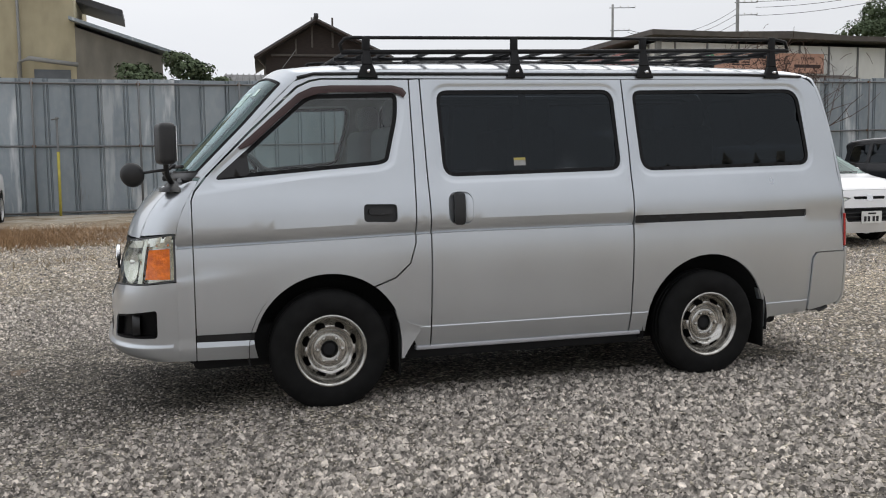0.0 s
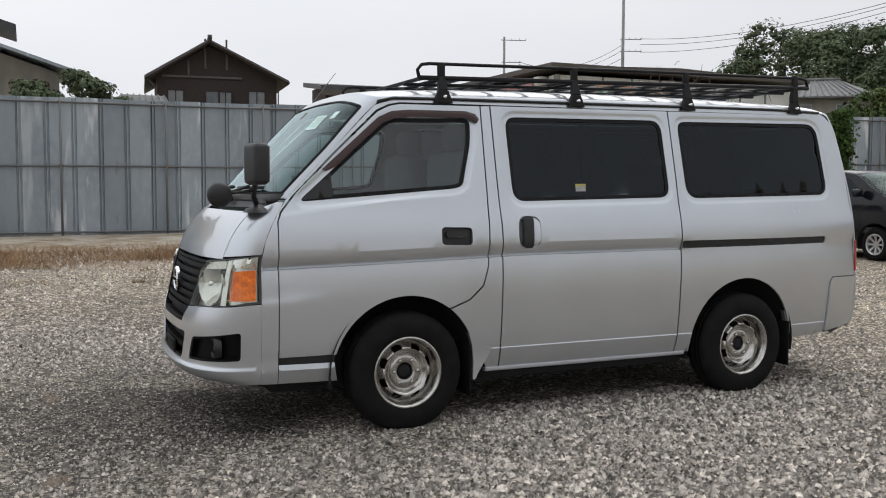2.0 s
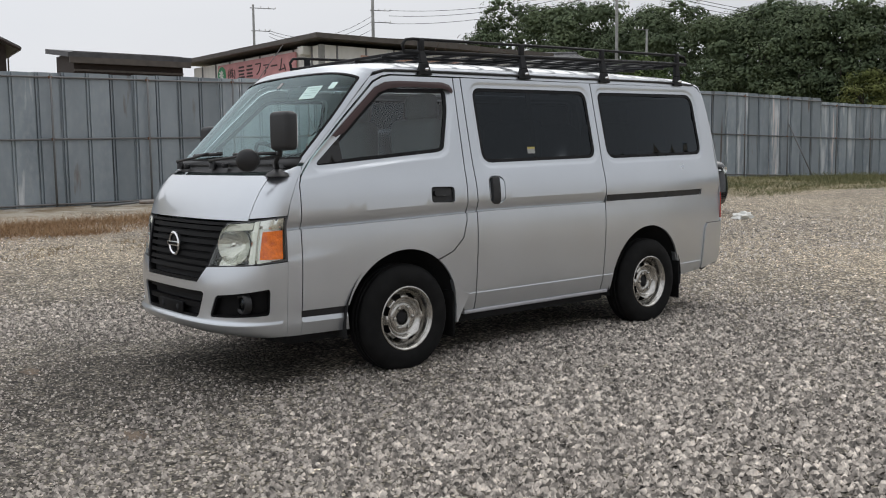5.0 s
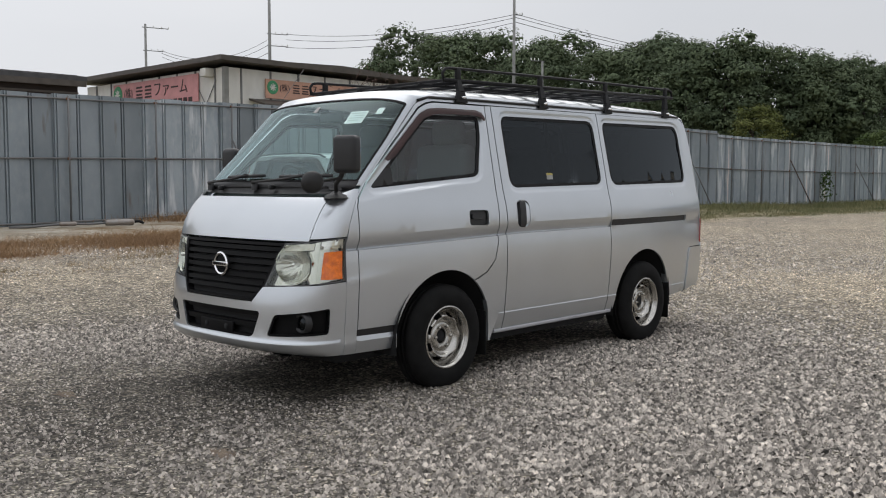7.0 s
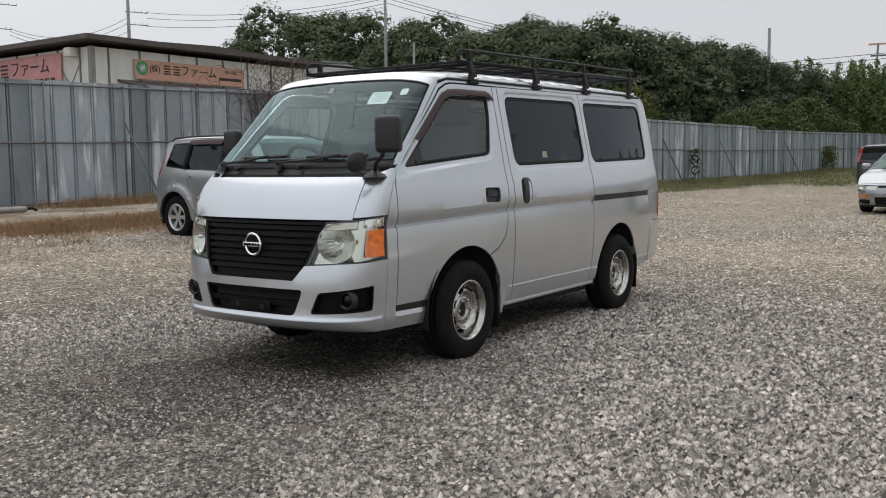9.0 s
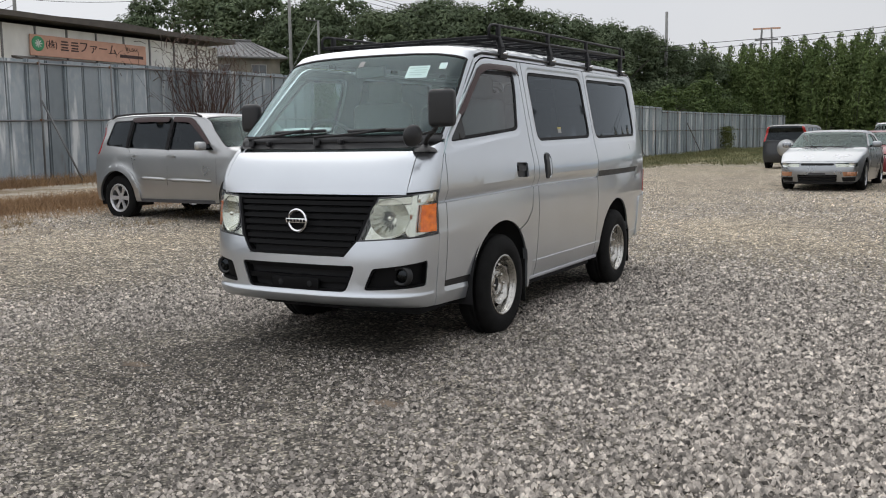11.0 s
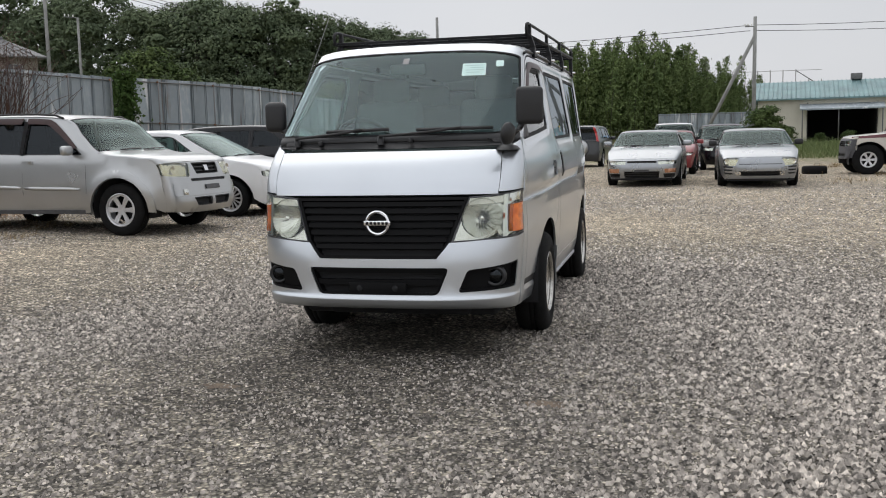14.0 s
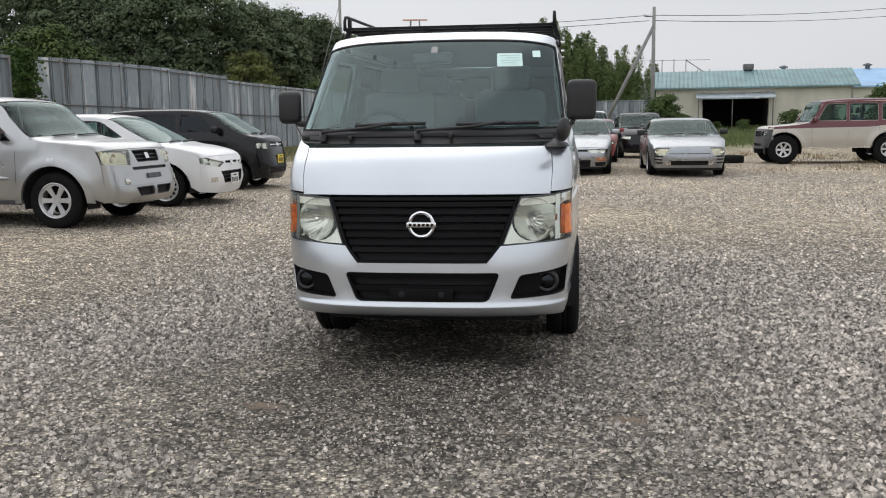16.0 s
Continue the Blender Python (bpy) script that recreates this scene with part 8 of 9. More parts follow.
# small things on the ground by the fence and beside the cars
def old_exhaust():
    """A car's exhaust lying at the fence: thin bent pipe, resonator and silencer."""
    def at(x, y, h):
        return Vector((x, y, ground_z(x, y) + h))
    ex = thing("exhaust", "old car exhaust with a grey silencer lying on bare earth", "exhaust")
    part("pipe", tube([at(3.62, 15.20, 0.05), at(3.95, 15.12, 0.04), at(4.62, 15.0, 0.08), at(4.95, 14.92, 0.08), at(5.2, 14.86, 0.06), at(5.58, 14.70, 0.085)], 0.026, 8), M["galv_pipe"], ex)
    for (p, q), r, name in (((at(4.63, 15.0, 0.08), at(4.94, 14.92, 0.08)), 0.05, "resonator"), ((at(5.53, 14.70, 0.085), at(6.10, 14.56, 0.085)), 0.068, "silencer")):
        d = (q - p).normalized() * 0.025
        part(name, tube([p - d, p, p + d, q - d, q, q + d], r, 16, taper=(0.5, 0.93, 1, 1, 0.93, 0.5)), M["old_steel"], ex)
    part("tail_pipe", tube([at(6.08, 14.56, 0.085), at(6.22, 14.52, 0.10), at(6.30, 14.46, 0.05)], 0.03, 8), M["black_steel"], ex)


M["old_steel"] = mat("dull_aluminised_steel", (0.46, 0.44, 0.42), 0.45, 0.5, 0.3, 6.0, col2=(0.26, 0.22, 0.19))
old_exhaust()


def crumpled(x, y):
    rng = np.random.default_rng(3)
    bm = bmesh.new()
    bmesh.ops.create_icosphere(bm, subdivisions=3, radius=0.22)
    for v_ in bm.verts:
        k = 0.65 + 0.5 * noise.noise(v_.co * 9.0)
        v_.co = Vector((v_.co.x * 1.3 * k, v_.co.y * k, max(v_.co.z * 0.6 * k, -0.05)))
    ob = part("plastic_sheet", bm, M["sign_white"], smooth=False)
    ob.matrix_world = pose(x, y, ground_z(x, y) + 0.03)
    tagged(ob, "crumpled white plastic sheet on the gravel", "plastic sheet")


crumpled(11.3, 4.0)

# ---- trees, bushes, creepers and grass ----
def leaf_material(name, a, b, island=0.12, mottle=0.40):
    """Foliage: tone from spray to spray, light and dark mottling and a rough leafy relief."""
    m = mat(name, a, 0.65, 0, 0.1, 0.5, col2=b, island=island, spec=0.06, fine=mottle, fine_scale=3.6, bump=1.0, bump_scale=4.5)
    for node in m.node_tree.nodes:
        if node.type == "BUMP":
            node.inputs["Distance"].default_value = 0.16
    return m


M["leaf"] = leaf_material("broad_leaf", (0.086, 0.116, 0.070), (0.136, 0.168, 0.094))
M["leaf_mid"] = leaf_material("mid_green_leaf", (0.066, 0.102, 0.038), (0.108, 0.142, 0.052))
M["bamboo"] = leaf_material("bamboo_leaf", (0.096, 0.140, 0.052), (0.172, 0.220, 0.084), 0.30)
M["bush_leaf"] = leaf_material("yellowish_bush_leaf", (0.075, 0.095, 0.030), (0.15, 0.16, 0.055))
M["ivy"] = leaf_material("ivy_leaf", (0.045, 0.085, 0.025), (0.075, 0.115, 0.035))
M["bark"] = mat("dark_bark", (0.05, 0.042, 0.035), 0.9, 0, 0.25, 4.0, bump=0.3, bump_scale=20.0)
M["cane"] = mat("bamboo_cane", (0.055, 0.065, 0.03), 0.6, 0, 0.25, 4.0)
M["twig"] = mat("dead_brown_twig", (0.085, 0.048, 0.036), 0.9, 0, 0.25, 4.0)
M["dry_grass"] = mat("dry_grass", (0.33, 0.23, 0.115), 0.9, 0, 0.2, 1.0, col2=(0.17, 0.125, 0.06), island=0.3)
M["rusty_grass"] = mat("rusty_dry_grass", (0.40, 0.255, 0.135), 0.9, 0, 0.2, 1.0, col2=(0.235, 0.145, 0.080), island=0.3)
M["weed_green"] = mat("rank_green_weed", (0.085, 0.135, 0.040), 0.9, 0, 0.2, 1.0, col2=(0.165, 0.19, 0.075), island=0.3)
M["green_grass"] = mat("green_grass", (0.105, 0.125, 0.05), 0.9, 0, 0.2, 1.0, col2=(0.21, 0.195, 0.095), island=0.3)


def quad_ball(k=2):
    """A ball of 6 k k squares: its points and faces."""
    pts, idx, faces = [], {}, []
    for ax in range(3):
        for sgn in (-1, 1):
            for i in range(k):
                for j in range(k):
                    f = []
                    for di, dj in ((0, 0), (1, 0), (1, 1), (0, 1)):
                        p = [0, 0, 0]
                        p[ax], p[(ax + 1) % 3], p[(ax + 2) % 3] = sgn, (2 * (i + di) / k - 1) * sgn, 2 * (j + dj) / k - 1
                        q = tuple(round(v, 4) for v in p)
                        if q not in idx:
                            idx[q] = len(pts)
                            pts.append(np.array(p, float) / np.linalg.norm(p))
                        f.append(idx[q])
                    faces.append(f)
    return np.array(pts), np.array(faces)


QUAD_BALL, BALL_FACES = quad_ball(1)


def quads_mesh(name, centres, normals, sizes, mt, rng, fold=0.25, aspect=1.6, cores=()):
    """Many small leaf blades (two triangles each, folded along the middle) as one mesh."""
    n = len(centres)
    nr = normals / np.maximum(np.linalg.norm(normals, axis=1, keepdims=True), 1e-6)
    t = rng.normal(size=(n, 3))
    t -= nr * (t * nr).sum(1, keepdims=True)
    t /= np.maximum(np.linalg.norm(t, axis=1, keepdims=True), 1e-6)
    b = np.cross(nr, t)
    s = sizes[:, None]
    V = np.empty((n, 4, 3))
    V[:, 0] = centres - t * s * aspect * 0.5
    V[:, 1] = centres + b * s * 0.5 + nr * s * fold
    V[:, 2] = centres + t * s * aspect * 0.5
    V[:, 3] = centres - b * s * 0.5 + nr * s * fold
    V, F = V.reshape(-1, 3), np.arange(n * 4).reshape(n, 4)
    if len(cores):
        F = np.concatenate([F] + [BALL_FACES + len(V) + i * len(QUAD_BALL) for i in range(len(cores))])
        V = np.concatenate([V] + list(cores))
    return mesh_from(name, V, F, mt)


def mesh_from(name, verts, faces, mt, smooth=True):
    me = bpy.data.meshes.new(name)
    k = faces.shape[1]
    me.vertices.add(len(verts))
    me.vertices.foreach_set("co", np.asarray(verts, np.float32).ravel())
    me.loops.add(faces.size)
    me.loops.foreach_set("vertex_index", faces.astype(np.int32).ravel())
    me.polygons.add(len(faces))
    me.polygons.foreach_set("loop_start", np.arange(0, faces.size, k, dtype=np.int32))
    me.polygons.foreach_set("loop_total", np.full(len(faces), k, np.int32))
    me.materials.append(mt)
    if smooth:
        me.polygons.foreach_set("use_smooth", [True] * len(me.polygons))
    me.update()
    me.validate()
    return me


def spin(rng):
    """A chance turn, as a 3 x 3 matrix."""
    q, _ = np.linalg.qr(rng.normal(size=(3, 3)))
    return q


def crown_mesh(seed, height, radius, base, n_leaf, leaf, mt, clumps=44, squash=0.80, tufts_each=50):
    """A crown of overlapping leafy sprays with gaps between them and an uneven outline."""
    rng = np.random.default_rng(seed)
    C, N, S, K = [], [], [], []
    m = n_leaf // clumps
    for i in range(clumps):
        a, k = rng.uniform(0, 2 * math.pi), rng.uniform(0.15, 1) ** 0.55
        zz = rng.uniform(0, 1) ** 0.85
        env = math.sin(math.pi * min(1, 0.20 + zz * 0.76)) ** 0.55
        c = np.array([math.cos(a) * radius * k * env, math.sin(a) * radius * k * env, base + (height - base) * (0.05 + 0.86 * zz)])
        r = radius * rng.uniform(0.19, 0.40)
        d = rng.normal(size=(m, 3))
        d /= np.linalg.norm(d, axis=1, keepdims=True)
        d[:, 2] = np.where(rng.uniform(0, 1, m) < 0.55, np.abs(d[:, 2]), d[:, 2])
        lump = 1 + 0.12 * np.sin(d @ (rng.normal(size=3) * 3.2) + i) + 0.08 * np.sin(d @ (rng.normal(size=3) * 7) + i)
        rad = rng.uniform(0.80, 1.05, (m, 1)) * lump[:, None]
        q = c + d * r * rad * np.array([1.15, 1.15, squash])
        C.append(q)
        N.append(d * 1.5 + rng.normal(size=(m, 3)) * 0.26 + np.array([0, 0, 0.25]))
        for j in range(tufts_each):
            e = rng.normal(size=3)
            e /= np.linalg.norm(e)
            e[2] = abs(e[2]) if rng.uniform() < 0.6 else e[2]
            q0 = c + e * r * rng.uniform(0.40, 0.86) * np.array([1.15, 1.15, squash])
            K.append(q0 + QUAD_BALL @ spin(rng) * r * rng.uniform(0.09, 0.18) * np.array([1.2, 1.2, 0.85]) * rng.uniform(0.35, 1.6, (len(QUAD_BALL), 1)))
        S.append(rng.uniform(0.55, 1.3, m) * leaf)
    return quads_mesh("crown", np.concatenate(C), np.concatenate(N), np.concatenate(S), mt, rng, cores=K)


def trunk_bmesh(seed, height, radius, r0):
    rng = random.Random(seed)
    bm = bmesh.new()
    top = Vector((rng.uniform(-0.4, 0.4), rng.uniform(-0.4, 0.4), height * 0.82))
    tube([(0, 0, -0.3), (rng.uniform(-0.1, 0.1), rng.uniform(-0.1, 0.1), height * 0.3), (top.x * 0.6, top.y * 0.6, height * 0.6), top], r0, 8, bm, taper=(1.25, 0.9, 0.55, 0.15))
    for i in range(6):
        z = height * rng.uniform(0.28, 0.62)
        a = rng.uniform(0, 6.28)
        e = Vector((math.cos(a) * radius * 0.75, math.sin(a) * radius * 0.75, z + height * rng.uniform(0.1, 0.28)))
        s = Vector((0, 0, z))
        tube([s, s.lerp(e, 0.5) + Vector((0, 0, 0.3)), e], r0 * 0.45, 6, bm, taper=(1, 0.7, 0.2))
    return bm


def tree_kind(seed, height, radius, base, n_leaf, leaf, mt, label, name="tree", tufts_each=16):
    t = thing(name, label, "tree")
    part("trunk", trunk_bmesh(seed, height, radius, 0.024 * height), M["bark"], t)
    c = new("crown", crown_mesh(seed, height, radius, base, n_leaf, leaf, mt, tufts_each=tufts_each))
    c.parent = t
    return t


def plant(kinds, spots):
    """Sets trees out: the first of each kind is moved to its place, the rest are copies."""
    used = set()
    rng = random.Random(11)
    for i, (x, y, s) in enumerate(spots):
        k = kinds[i % len(kinds)]
        m = pose(x, y, ground_z(x, y) - 0.1, 0, 0, rng.uniform(0, 360)) @ Matrix.Scale(s, 4)
        if k.name not in used:
            used.add(k.name)
            k.matrix_world = m
        else:
            k2 = copy_thing(k, m)
            k2.scale = (s, s, s)


wood_label = "dark green broadleaf tree in the woods beyond the fence"
W = [tree_kind(100 + i, h, r, b, 14500, 0.138, M["leaf"], wood_label, tufts_each=24) for i, (h, r, b) in enumerate(((11.5, 4.2, 2.0), (12.5, 4.6, 2.5), (10.5, 4.4, 1.6), (11.8, 3.8, 2.2)))]
for t in W:
    t["group"] = "trees of the woods"
rt = random.Random(8)
# where each tree of the wood's front stands, and how high its top reaches
ridge = [(45.2, 46.0, 12.7), (46.8, 43.0, 12.5), (48.6, 40.4, 12.1), (50.4, 38.0, 12.0), (51.8, 35.4, 11.8), (53.8, 33.4, 11.2), (55.0, 30.8, 11.8), (57.2, 29.0, 11.7), (58.4, 26.6, 11.7), (60.8, 25.2, 11.4),
         (62.4, 22.9, 10.6), (65.2, 22.2, 10.6), (67.2, 20.2, 10.7), (70.2, 20.0, 10.3), (72.8, 18.6, 9.8), (75.8, 18.6, 9.7), (78.4, 17.0, 9.4), (81.6, 16.0, 8.6)]
tall = (11.5, 12.5, 10.5, 11.8)
spots = []
for i, (x, y, top_z) in enumerate(ridge):
    far = 1.2 + 0.8 * max(0, 1 - i / 7)
    x, y, top_z = -5 + (x + 5) * far, -3 + (y + 3) * far, 1.3 + (top_z - 1.3) * far
    spots.append((x, y, (top_z - ground_z(x, y)) / (tall[i % 4] * 0.985)))
behind = [(x + 4.0 + rt.uniform(-1, 1), y + 3.6 + rt.uniform(-1, 1), s * rt.uniform(0.92, 1.02)) for x, y, s in spots[1:16:5]]
plant(W, spots + behind)
M_low = [tree_kind(130 + i, h, r, b, 4500, 0.11, M["leaf_mid"], "lower mid-green tree along the wood's edge") for i, (h, r, b) in enumerate(((5.2, 2.6, 0.4), (6.0, 2.4, 0.5)))]
for t in M_low:
    t["group"] = "bushes along the wood's edge"
plant(M_low, [(47, 33, 0.95), (62, 17, 0.75), (67, 15.5, 0.95), (72, 14.5, 0.95), (78, 13.5, 0.85), (25.0, 17.2, 0.76), (23.4, 17.6, 0.62)])
round_bush = tree_kind(150, 5.6, 1.55, 1.9, 5000, 0.085, M["bush_leaf"], "round yellow-green clipped tree showing over the fence")
round_bush.matrix_world = pose(36.2, 13.8, ground_z(36.2, 13.8) - 0.2) @ Matrix.Scale(0.84, 4)


def bamboo_kind(seed, height):
    rng = np.random.default_rng(seed)
    t = thing("bamboo", "tall light-green bamboo clump beyond the yard", "bamboo", group="bamboo grove")
    bm = bmesh.new()
    C, N, S = [], [], []
    for i in range(10):
        x, y = rng.normal(size=2) * 1.6
        h = height * rng.uniform(0.66, 1.0)
        lx, ly = rng.normal(size=2) * 0.9
        bm = bmesh.new()
        tube([(x, y, -0.2), (x + lx * 0.2, y + ly * 0.2, h * 0.5), (x + lx * 0.6, y + ly * 0.6, h * 0.85), (x + lx, y + ly, h)], 0.05, 5, bm, taper=(1, 0.9, 0.6, 0.2))
        part("cane", bm, M["cane"], t)
        m = 700
        f = np.where(rng.uniform(0, 1, m) < 0.1, rng.uniform(0.0, 0.25, m), rng.uniform(0.1, 1.0, m) ** 0.6)
        tier = 0.9 + 0.1 * np.sin(f * 31 + i * 2.1)
        wide = 0.95 * (1.08 - f) ** 0.6 * tier + 0.05
        off = rng.normal(size=(m, 2))
        q = np.stack([x + lx * f ** 2 + off[:, 0] * wide, y + ly * f ** 2 + off[:, 1] * wide, h * f - 0.25 * np.hypot(off[:, 0], off[:, 1]) * wide + rng.normal(size=m) * 0.12], 1)
        C.append(q)
        N.append(np.stack([off[:, 0] * 0.8, off[:, 1] * 0.8, np.full(m, 0.65)], 1) + rng.normal(size=(m, 3)) * 0.4)
        S.append(rng.uniform(0.6, 1.3, m) * 0.145)
    c = new("foliage", quads_mesh("foliage", np.concatenate(C), np.concatenate(N), np.concatenate(S), M["bamboo"], rng, aspect=2.8))
    c.parent = t
    return t


B = [bamboo_kind(200 + i, h) for i, h in enumerate((12.8, 12.0, 11.2))]
spots = []
rb = random.Random(21)
for i in range(40):
    f = i / 39
    y = 20.0 - 29.5 * f
    prof = 0.84 + 0.16 * math.exp(-((f - 0.58) / 0.14) ** 2) - 0.24 * max(0, f - 0.74) / 0.26
    spots.append((99 + rb.uniform(-3.5, 4.5) + 3 * math.sin(f * 3), y + rb.uniform(-1.2, 1.2), prof * rb.uniform(0.93, 1.07)))
plant(B, spots)
weeds = tree_kind(170, 3.0, 1.6, 0.2, 3000, 0.12, M["leaf_mid"], "leafy green shrub beside the barn")
plant([weeds], [(72, -8.9, 1.05), (74, -9.6, 0.8), (73.0, -10.4, 0.55), (66, -17.5, 0.62), (64.5, -18.6, 0.55), (68, -14.4, 0.4), (69, -12.5, 0.35), (71, -21.5, 0.7), (70, -25.5, 1.2), (60, -20, 0.5)])
spruce = tree_kind(180, 6.4, 1.4, 0.6, 5000, 0.13, M["leaf"], "small dark tree beside the yellow house")
plant([spruce], [(-1.6, 36.5, 0.92), (0.4, 37.5, 1.02), (1.6, 38.0, 0.85), (8.3, 30.0, 0.6)])


def creeper(label, x, y, w, h, n, mt, seed, leaf=0.09, spread=0.22):
    """Leaves that hang over the fence's end."""
    rng = np.random.default_rng(seed)
    z0 = ground_z(x, y)
    c = np.stack([x + rng.normal(size=n) * w * 0.5, y + rng.normal(size=n) * spread, z0 + h * rng.uniform(0, 1, n) ** 0.75], 1)
    nn = rng.normal(size=(n, 3)) + np.array([-0.5, -0.8, 0.5])
    me = quads_mesh("creeper", c, nn, rng.uniform(0.6, 1.3, n) * leaf, mt, rng)
    return tagged(new("creeper", me), label, "creeper")


creeper("green ivy hanging over the end of the fence", 21.15, 15.75, 0.27, 3.15, 1700, M["ivy"], 5)
creeper("small green creeper growing up the fence", 38.2, 11.45, 0.20, 1.55, 230, M["ivy"], 6)
creeper("brown and green weeds against the fence", 62.4, 10.5, 0.55, 1.7, 800, M["bush_leaf"], 9)


def dead_vine():
    """A tangle of leafless brown stems on and above the fence."""
    rng = random.Random(31)
    vine = thing("dead_vine", "leafless reddish-brown vine tangled over the fence", "vine")
    bm = bmesh.new()
    for i in range(110):
        x = 15.2 + rng.gauss(0, 0.7)
        z = ground_z(x, 15.6) + rng.uniform(0.0, 0.4)
        p = Vector((x * 0.5 + 7.6, 15.75 - rng.uniform(0, 0.15), z))
        pts = [p]
        d = Vector((rng.gauss(0, 0.14), rng.gauss(0, 0.05), 1)).normalized()
        for k in range(7):
            d = (d + Vector((rng.gauss(0, 0.24), rng.gauss(0, 0.10), rng.gauss(0.02, 0.18)))).normalized()
            p = p + d * rng.uniform(0.30, 0.62)
            p.y = min(p.y, 15.86) if p.z < 3.3 else p.y
            pts.append(p.copy())
        if i < 40:
            part("stem", tube(pts, rng.uniform(0.014, 0.026), 5, taper=[1 - 0.11 * j for j in range(len(pts))]), M["twig"], vine)
        else:
            tube(pts, rng.uniform(0.008, 0.016), 3, bm, taper=[1 - 0.11 * j for j in range(len(pts))])
    for i in range(420):
        p = Vector((15.2 + rng.gauss(0, 1.0), 15.9 + rng.gauss(0, 0.3), 3.45 + rng.gauss(0, 0.42)))
        q = p + Vector((rng.gauss(0, 0.25), rng.gauss(0, 0.15), rng.gauss(0.05, 0.22)))
        tube([p, (p + q) / 2 + Vector((0, 0, 0.04)), q], 0.007, 3, bm)
    part("twig_tangle", bm, M["twig"], vine, kind="stuff")


dead_vine()


def tufts(name, label, spots_fn, n, h, mt, seed, wide=0.013, flop=0.45):
    """Blades of grass as one mesh."""
    rng = np.random.default_rng(seed)
    xy = spots_fn(rng, n)
    z = np.array([ground_z(a, b) for a, b in xy])
    a = rng.uniform(0, 2 * math.pi, n)
    hh = h * rng.uniform(0.4, 1.2, n)
    wd = wide * (0.5 + rng.uniform(0, 1, n))
    lean = rng.normal(size=(n, 2)) * flop * hh[:, None]
    V = np.empty((n, 3, 3))
    V[:, 0] = np.stack([xy[:, 0] - np.cos(a) * wd, xy[:, 1] - np.sin(a) * wd, z - 0.02], 1)
    V[:, 1] = np.stack([xy[:, 0] + np.cos(a) * wd, xy[:, 1] + np.sin(a) * wd, z - 0.02], 1)
    V[:, 2] = np.stack([xy[:, 0] + lean[:, 0], xy[:, 1] + lean[:, 1], z + hh], 1)
    me = mesh_from(name, V.reshape(-1, 3), np.arange(n * 3).reshape(n, 3), mt)
    return tagged(new(name, me), label, "grass", kind="stuff")


def clumped(x0, x1, y0, y1, clumps, r):
    def fn(rng, n):
        c = np.stack([rng.uniform(x0, x1, clumps), rng.uniform(y0, y1, clumps)], 1)
        rr = rng.uniform(0.4, 1.6, clumps) * r
        i = rng.integers(0, clumps, n)
        return c[i] + rng.normal(size=(n, 2)) * rr[i][:, None] * np.array([1.7, 0.8])
    return fn


tufts("dry_grass", "matted rusty-brown dry grass before the fence", clumped(-9, 8.5, 9.4, 11.7, 48, 0.48), 56000, 0.13, M["rusty_grass"], 41, 0.0045, 0.8)
tufts("dry_grass", "thin dry weeds on the pale gravel", clumped(-8, 8, 6.6, 9.2, 36, 0.14), 2600, 0.09, M["dry_grass"], 48, 0.0045, 0.7)
tufts("dry_grass", "brown dead weeds along the fence's foot", clumped(6.8, 20.5, 14.9, 15.8, 45, 0.35), 11000, 0.24, M["rusty_grass"], 42, 0.007, 0.7)
tufts("green_grass", "short yellowing weeds on bare earth by the fence", clumped(17, 36, 6.9, 13.0, 150, 0.55), 26000, 0.10, M["green_grass"], 49, 0.009, 0.9)
tufts("green_grass", "green weeds along the foot of the fence", clumped(26, 66, 9.6, 11.4, 120, 0.45), 16000, 0.24, M["green_grass"], 43, 0.012, 0.6)
tufts("green_grass", "thin green weeds on the far gravel by the fence", clumped(36, 68, 4.5, 9.8, 110, 0.9), 15000, 0.15, M["green_grass"], 47, 0.013, 0.8)
tufts("green_grass", "tall green weeds in front of the barn", clumped(42, 76, -27, -6.5, 190, 1.2), 26000, 0.62, M["weed_green"], 44)
tufts("green_grass", "green weeds before the far fence", clumped(78, 92, -9, 12, 60, 1.0), 9000, 0.6, M["green_grass"], 45)
tufts("dry_grass", "sparse dry weeds on the far gravel", clumped(17, 30, -13, -4, 40, 0.35), 1800, 0.13, M["dry_grass"], 46)

# ---- loose stones on the near ground ----
M["stone"] = mat("gravel_stone", (0.135, 0.125, 0.115), 0.85, 0, 0.3, 26.0, col2=(0.545, 0.498, 0.450), island=0.72, spec=0.3)


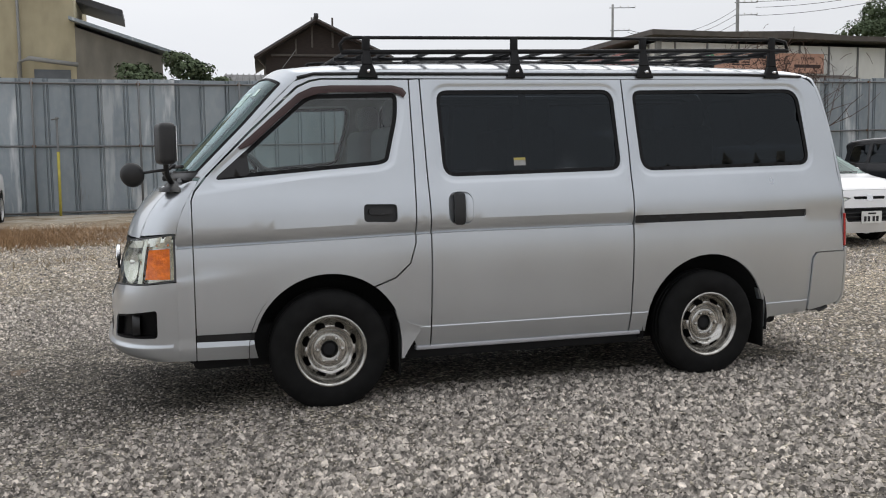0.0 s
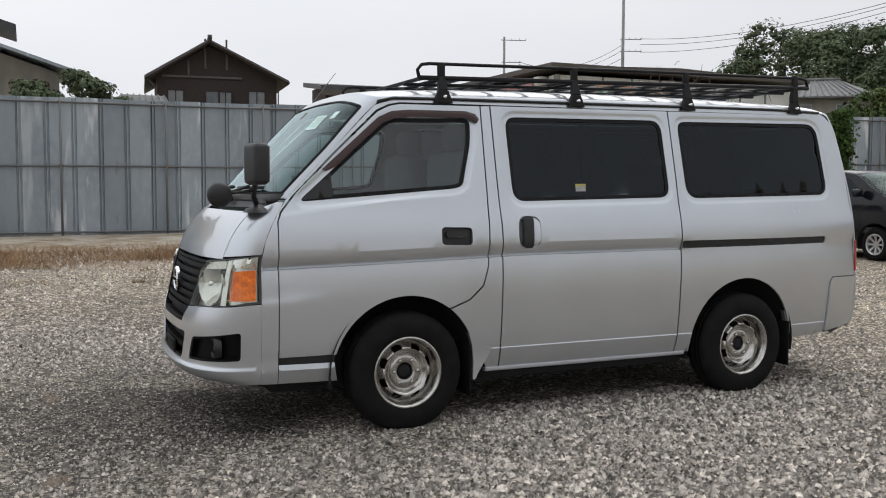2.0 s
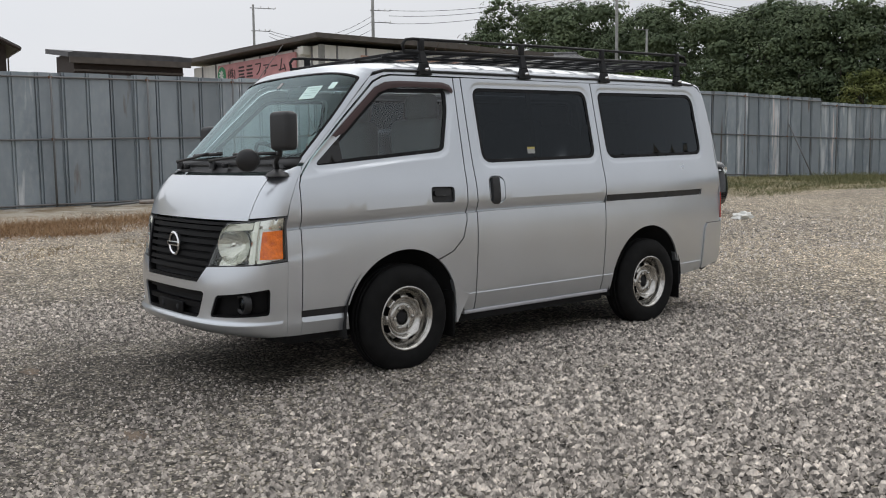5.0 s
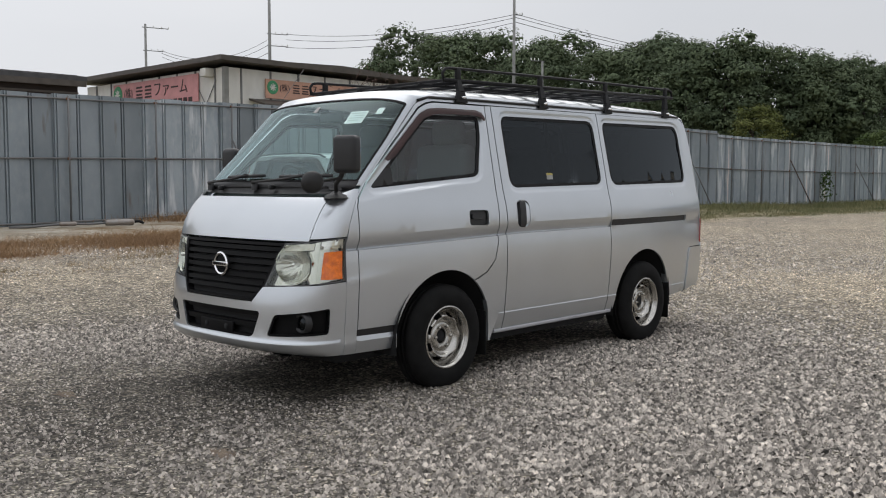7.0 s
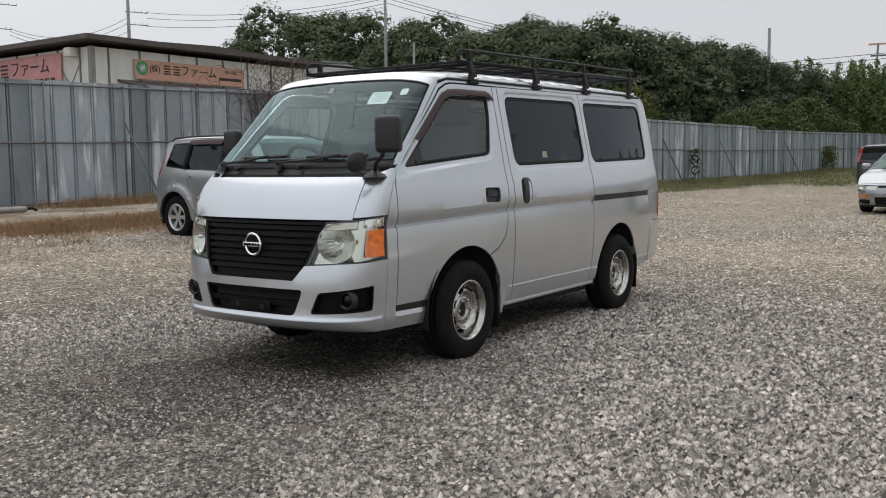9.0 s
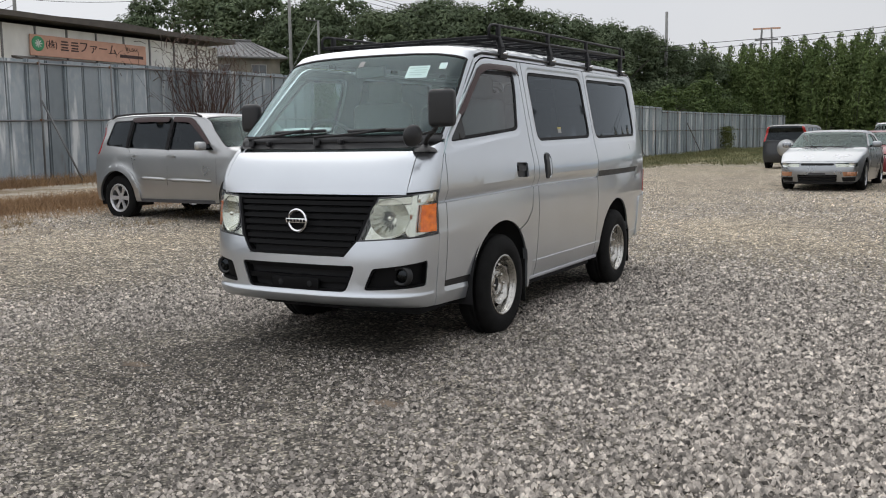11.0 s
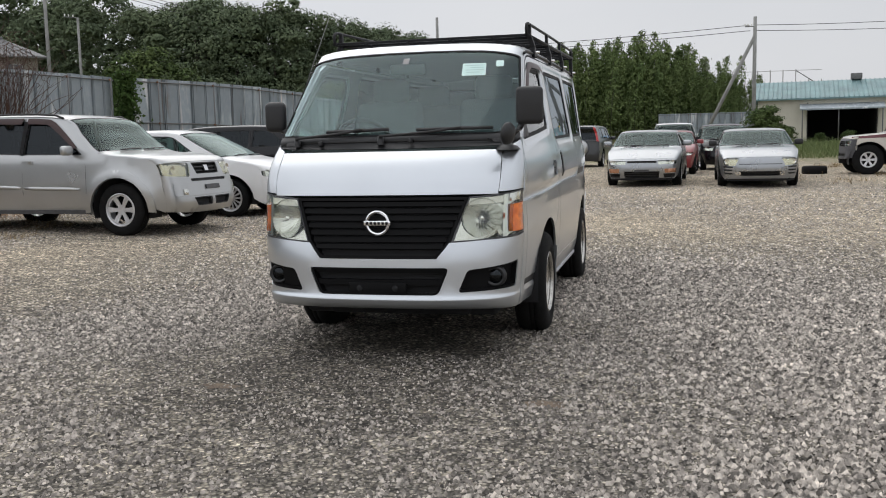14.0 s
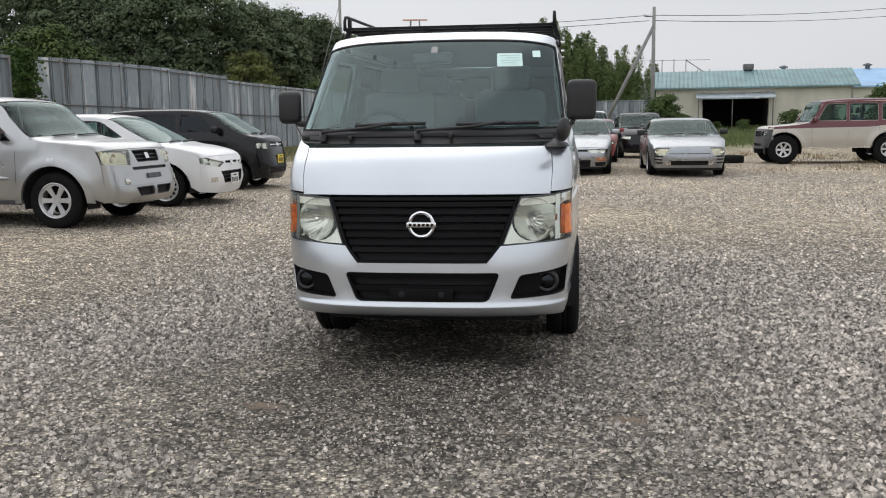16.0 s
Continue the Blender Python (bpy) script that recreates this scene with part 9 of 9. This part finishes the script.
M["soil"] = mat("tan_soil", (0.155, 0.122, 0.094), 0.95, 0, 0.25, 14.0, bump=0.5, bump_scale=90.0, fine=0.3, fine_scale=160.0, spec=0.15)
SOIL = ((-1.80, -1.04, 0.12, 0.07), (-1.79, 0.68, 0.13, 0.06))
for k_, (sx_, sy_, ra_, rb_) in enumerate(SOIL):
    bm_ = bmesh.new()
    rim_ = []
    for j_ in range(28):
        a_ = 2 * math.pi * j_ / 28
        q_ = 1 + 0.75 * noise.noise((math.cos(a_) * 2.2, math.sin(a_) * 2.2, 5.0 + k_))
        rim_.append(bm_.verts.new((sx_ + rb_ * q_ * math.cos(a_), sy_ + ra_ * q_ * math.sin(a_), ground_z(sx_, sy_) - 0.002)))
    top_ = bm_.verts.new((sx_, sy_, ground_z(sx_, sy_) + 0.009))
    for j_ in range(28):
        bm_.faces.new((rim_[j_], rim_[(j_ + 1) % 28], top_))
    tagged(part("soil_patch", bm_, M["soil"]), "tan soil showing through the gravel", "soil", kind="stuff")


def stone_tone(m):
    """Darker stones in an uneven ellipse before the van, and paler ones round about."""
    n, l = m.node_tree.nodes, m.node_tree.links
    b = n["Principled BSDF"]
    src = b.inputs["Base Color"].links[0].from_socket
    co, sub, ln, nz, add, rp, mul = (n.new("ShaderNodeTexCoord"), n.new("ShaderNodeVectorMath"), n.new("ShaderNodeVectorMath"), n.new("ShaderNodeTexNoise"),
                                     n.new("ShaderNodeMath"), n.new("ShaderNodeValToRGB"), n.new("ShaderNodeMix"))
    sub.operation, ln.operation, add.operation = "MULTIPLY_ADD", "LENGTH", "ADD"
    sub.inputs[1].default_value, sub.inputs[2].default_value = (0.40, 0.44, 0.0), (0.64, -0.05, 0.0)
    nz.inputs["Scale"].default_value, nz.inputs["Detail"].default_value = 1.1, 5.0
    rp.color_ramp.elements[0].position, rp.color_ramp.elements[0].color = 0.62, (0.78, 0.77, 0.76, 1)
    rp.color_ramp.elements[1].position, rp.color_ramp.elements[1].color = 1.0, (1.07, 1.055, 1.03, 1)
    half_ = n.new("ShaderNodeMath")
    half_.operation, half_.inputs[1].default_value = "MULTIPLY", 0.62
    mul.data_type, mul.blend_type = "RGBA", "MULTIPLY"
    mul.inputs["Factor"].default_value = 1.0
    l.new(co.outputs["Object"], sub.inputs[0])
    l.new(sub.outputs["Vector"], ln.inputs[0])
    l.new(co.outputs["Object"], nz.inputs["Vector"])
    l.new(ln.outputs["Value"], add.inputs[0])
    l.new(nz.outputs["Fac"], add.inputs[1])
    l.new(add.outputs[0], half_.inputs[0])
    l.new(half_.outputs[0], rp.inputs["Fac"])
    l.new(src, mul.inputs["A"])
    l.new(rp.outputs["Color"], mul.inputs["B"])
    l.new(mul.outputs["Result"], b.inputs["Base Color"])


stone_tone(M["stone"])


def gravel(n=520000, far_n=90000):
    """Rounded crushed stones, thickest on the trodden gravel before and beside the van, finer in an ellipse before its
    nose.
    """
    rng = np.random.default_rng(77)
    x = rng.uniform(-6.5, 7.5, n)
    y = rng.uniform(-5.2, 6.0, n)
    d = np.hypot(x + 0.9, y + 0.9)
    keep = rng.uniform(0, 1, n) < np.clip(1.0 - 0.33 * np.maximum(d - 2.6, 0), 0.06, 1) ** 1.5
    spot_dist = lambda x, y: np.hypot((x + 1.6) * 0.40, (y - 0.1) * 0.44) + 0.16 * np.sin(2.3 * x + 1.7 * y) + 0.10 * np.sin(5.1 * x - 4.3 * y)
    worn_or_dark = spot_dist(x, y)
    keep &= rng.uniform(0, 1, n) < np.clip(0.62 + 0.5 * (worn_or_dark - 0.4) / 0.5, 0.62, 1)
    x, y, worn_or_dark = x[keep], y[keep], worn_or_dark[keep]
    s = (0.0052 + 0.0110 * rng.uniform(0, 1, len(x)) ** 2.2) * np.clip(0.38 + 0.72 * worn_or_dark, 0.48, 1.2)
    # larger stones, wide apart, over the rest of the yard
    fx, fy = rng.uniform(-9, 16, far_n), rng.uniform(-8, 11.5, far_n)
    ok = (np.hypot(fx + 0.9, fy + 0.9) > 3.4) & (rng.uniform(0, 1, far_n) < np.clip(1.25 - 0.05 * np.hypot(fx + 0.9, fy + 0.9), 0.3, 1))
    x, y = np.concatenate([x, fx[ok]]), np.concatenate([y, fy[ok]])
    s = np.concatenate([s, 0.010 + 0.011 * rng.uniform(0, 1, ok.sum()) ** 2])
    keep = ~((x > -0.9) & (x < 3.2) & (np.abs(y) < 0.55))
    for px, py, ra, rb in SOIL:
        keep &= (np.hypot((x - px) / rb, (y - py) / ra) > 1.0) | (rng.uniform(0, 1, len(x)) < 0.5)
    x, y, s = x[keep], y[keep], s[keep]
    n = len(x)
    z = np.array([ground_z(a, b) for a, b in zip(x, y)])
    small = (s < 0.0068) | (np.hypot(x + 0.9, y + 0.9) > 4.2)
    shapes = ((small, np.array([[1, 0.72, -0.5], [-0.9, 0.8, -0.5], [-1, -0.7, -0.5], [0.9, -0.8, -0.5], [0, 0, 0.75]]), np.array([[0, 1, 4], [1, 2, 4], [2, 3, 4], [3, 0, 4]])),
              (~small, np.array([[1, 0.72, -0.55], [-1, 0.78, -0.55], [-1, -0.72, -0.55], [1, -0.78, -0.55], [0.42, 0.1, 0.72], [-0.42, -0.1, 0.68]]),
               np.array([[0, 1, 5], [0, 5, 4], [1, 2, 5], [2, 3, 4], [2, 4, 5], [3, 0, 4]])))
    verts, faces, start = [], [], 0
    for which, base, tri in shapes:
        sx, sy, sz, ss = x[which], y[which], z[which], s[which]
        m, k = len(sx), len(base)
        V = base[None] * ss[:, None, None] * rng.uniform(0.75, 1.25, (m, k, 1))
        V[:, 4:, :2] += rng.normal(size=(m, k - 4, 2)) * ss[:, None, None] * 0.22
        a = rng.uniform(0, 2 * math.pi, m)
        ca, sa = np.cos(a)[:, None], np.sin(a)[:, None]
        X = V[:, :, 0] * ca - V[:, :, 1] * sa
        Y = V[:, :, 0] * sa + V[:, :, 1] * ca
        verts.append(np.stack([X + sx[:, None], Y + sy[:, None], V[:, :, 2] + sz[:, None] + ss[:, None] * 0.34], 2).reshape(-1, 3))
        faces.append((tri[None] + k * np.arange(m)[:, None, None] + start).reshape(-1, 3))
        start += m * k
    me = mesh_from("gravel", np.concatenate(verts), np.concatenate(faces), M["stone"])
    tagged(new("gravel", me), "loose pale and dark grey crushed stones", "gravel", kind="stuff")


gravel()
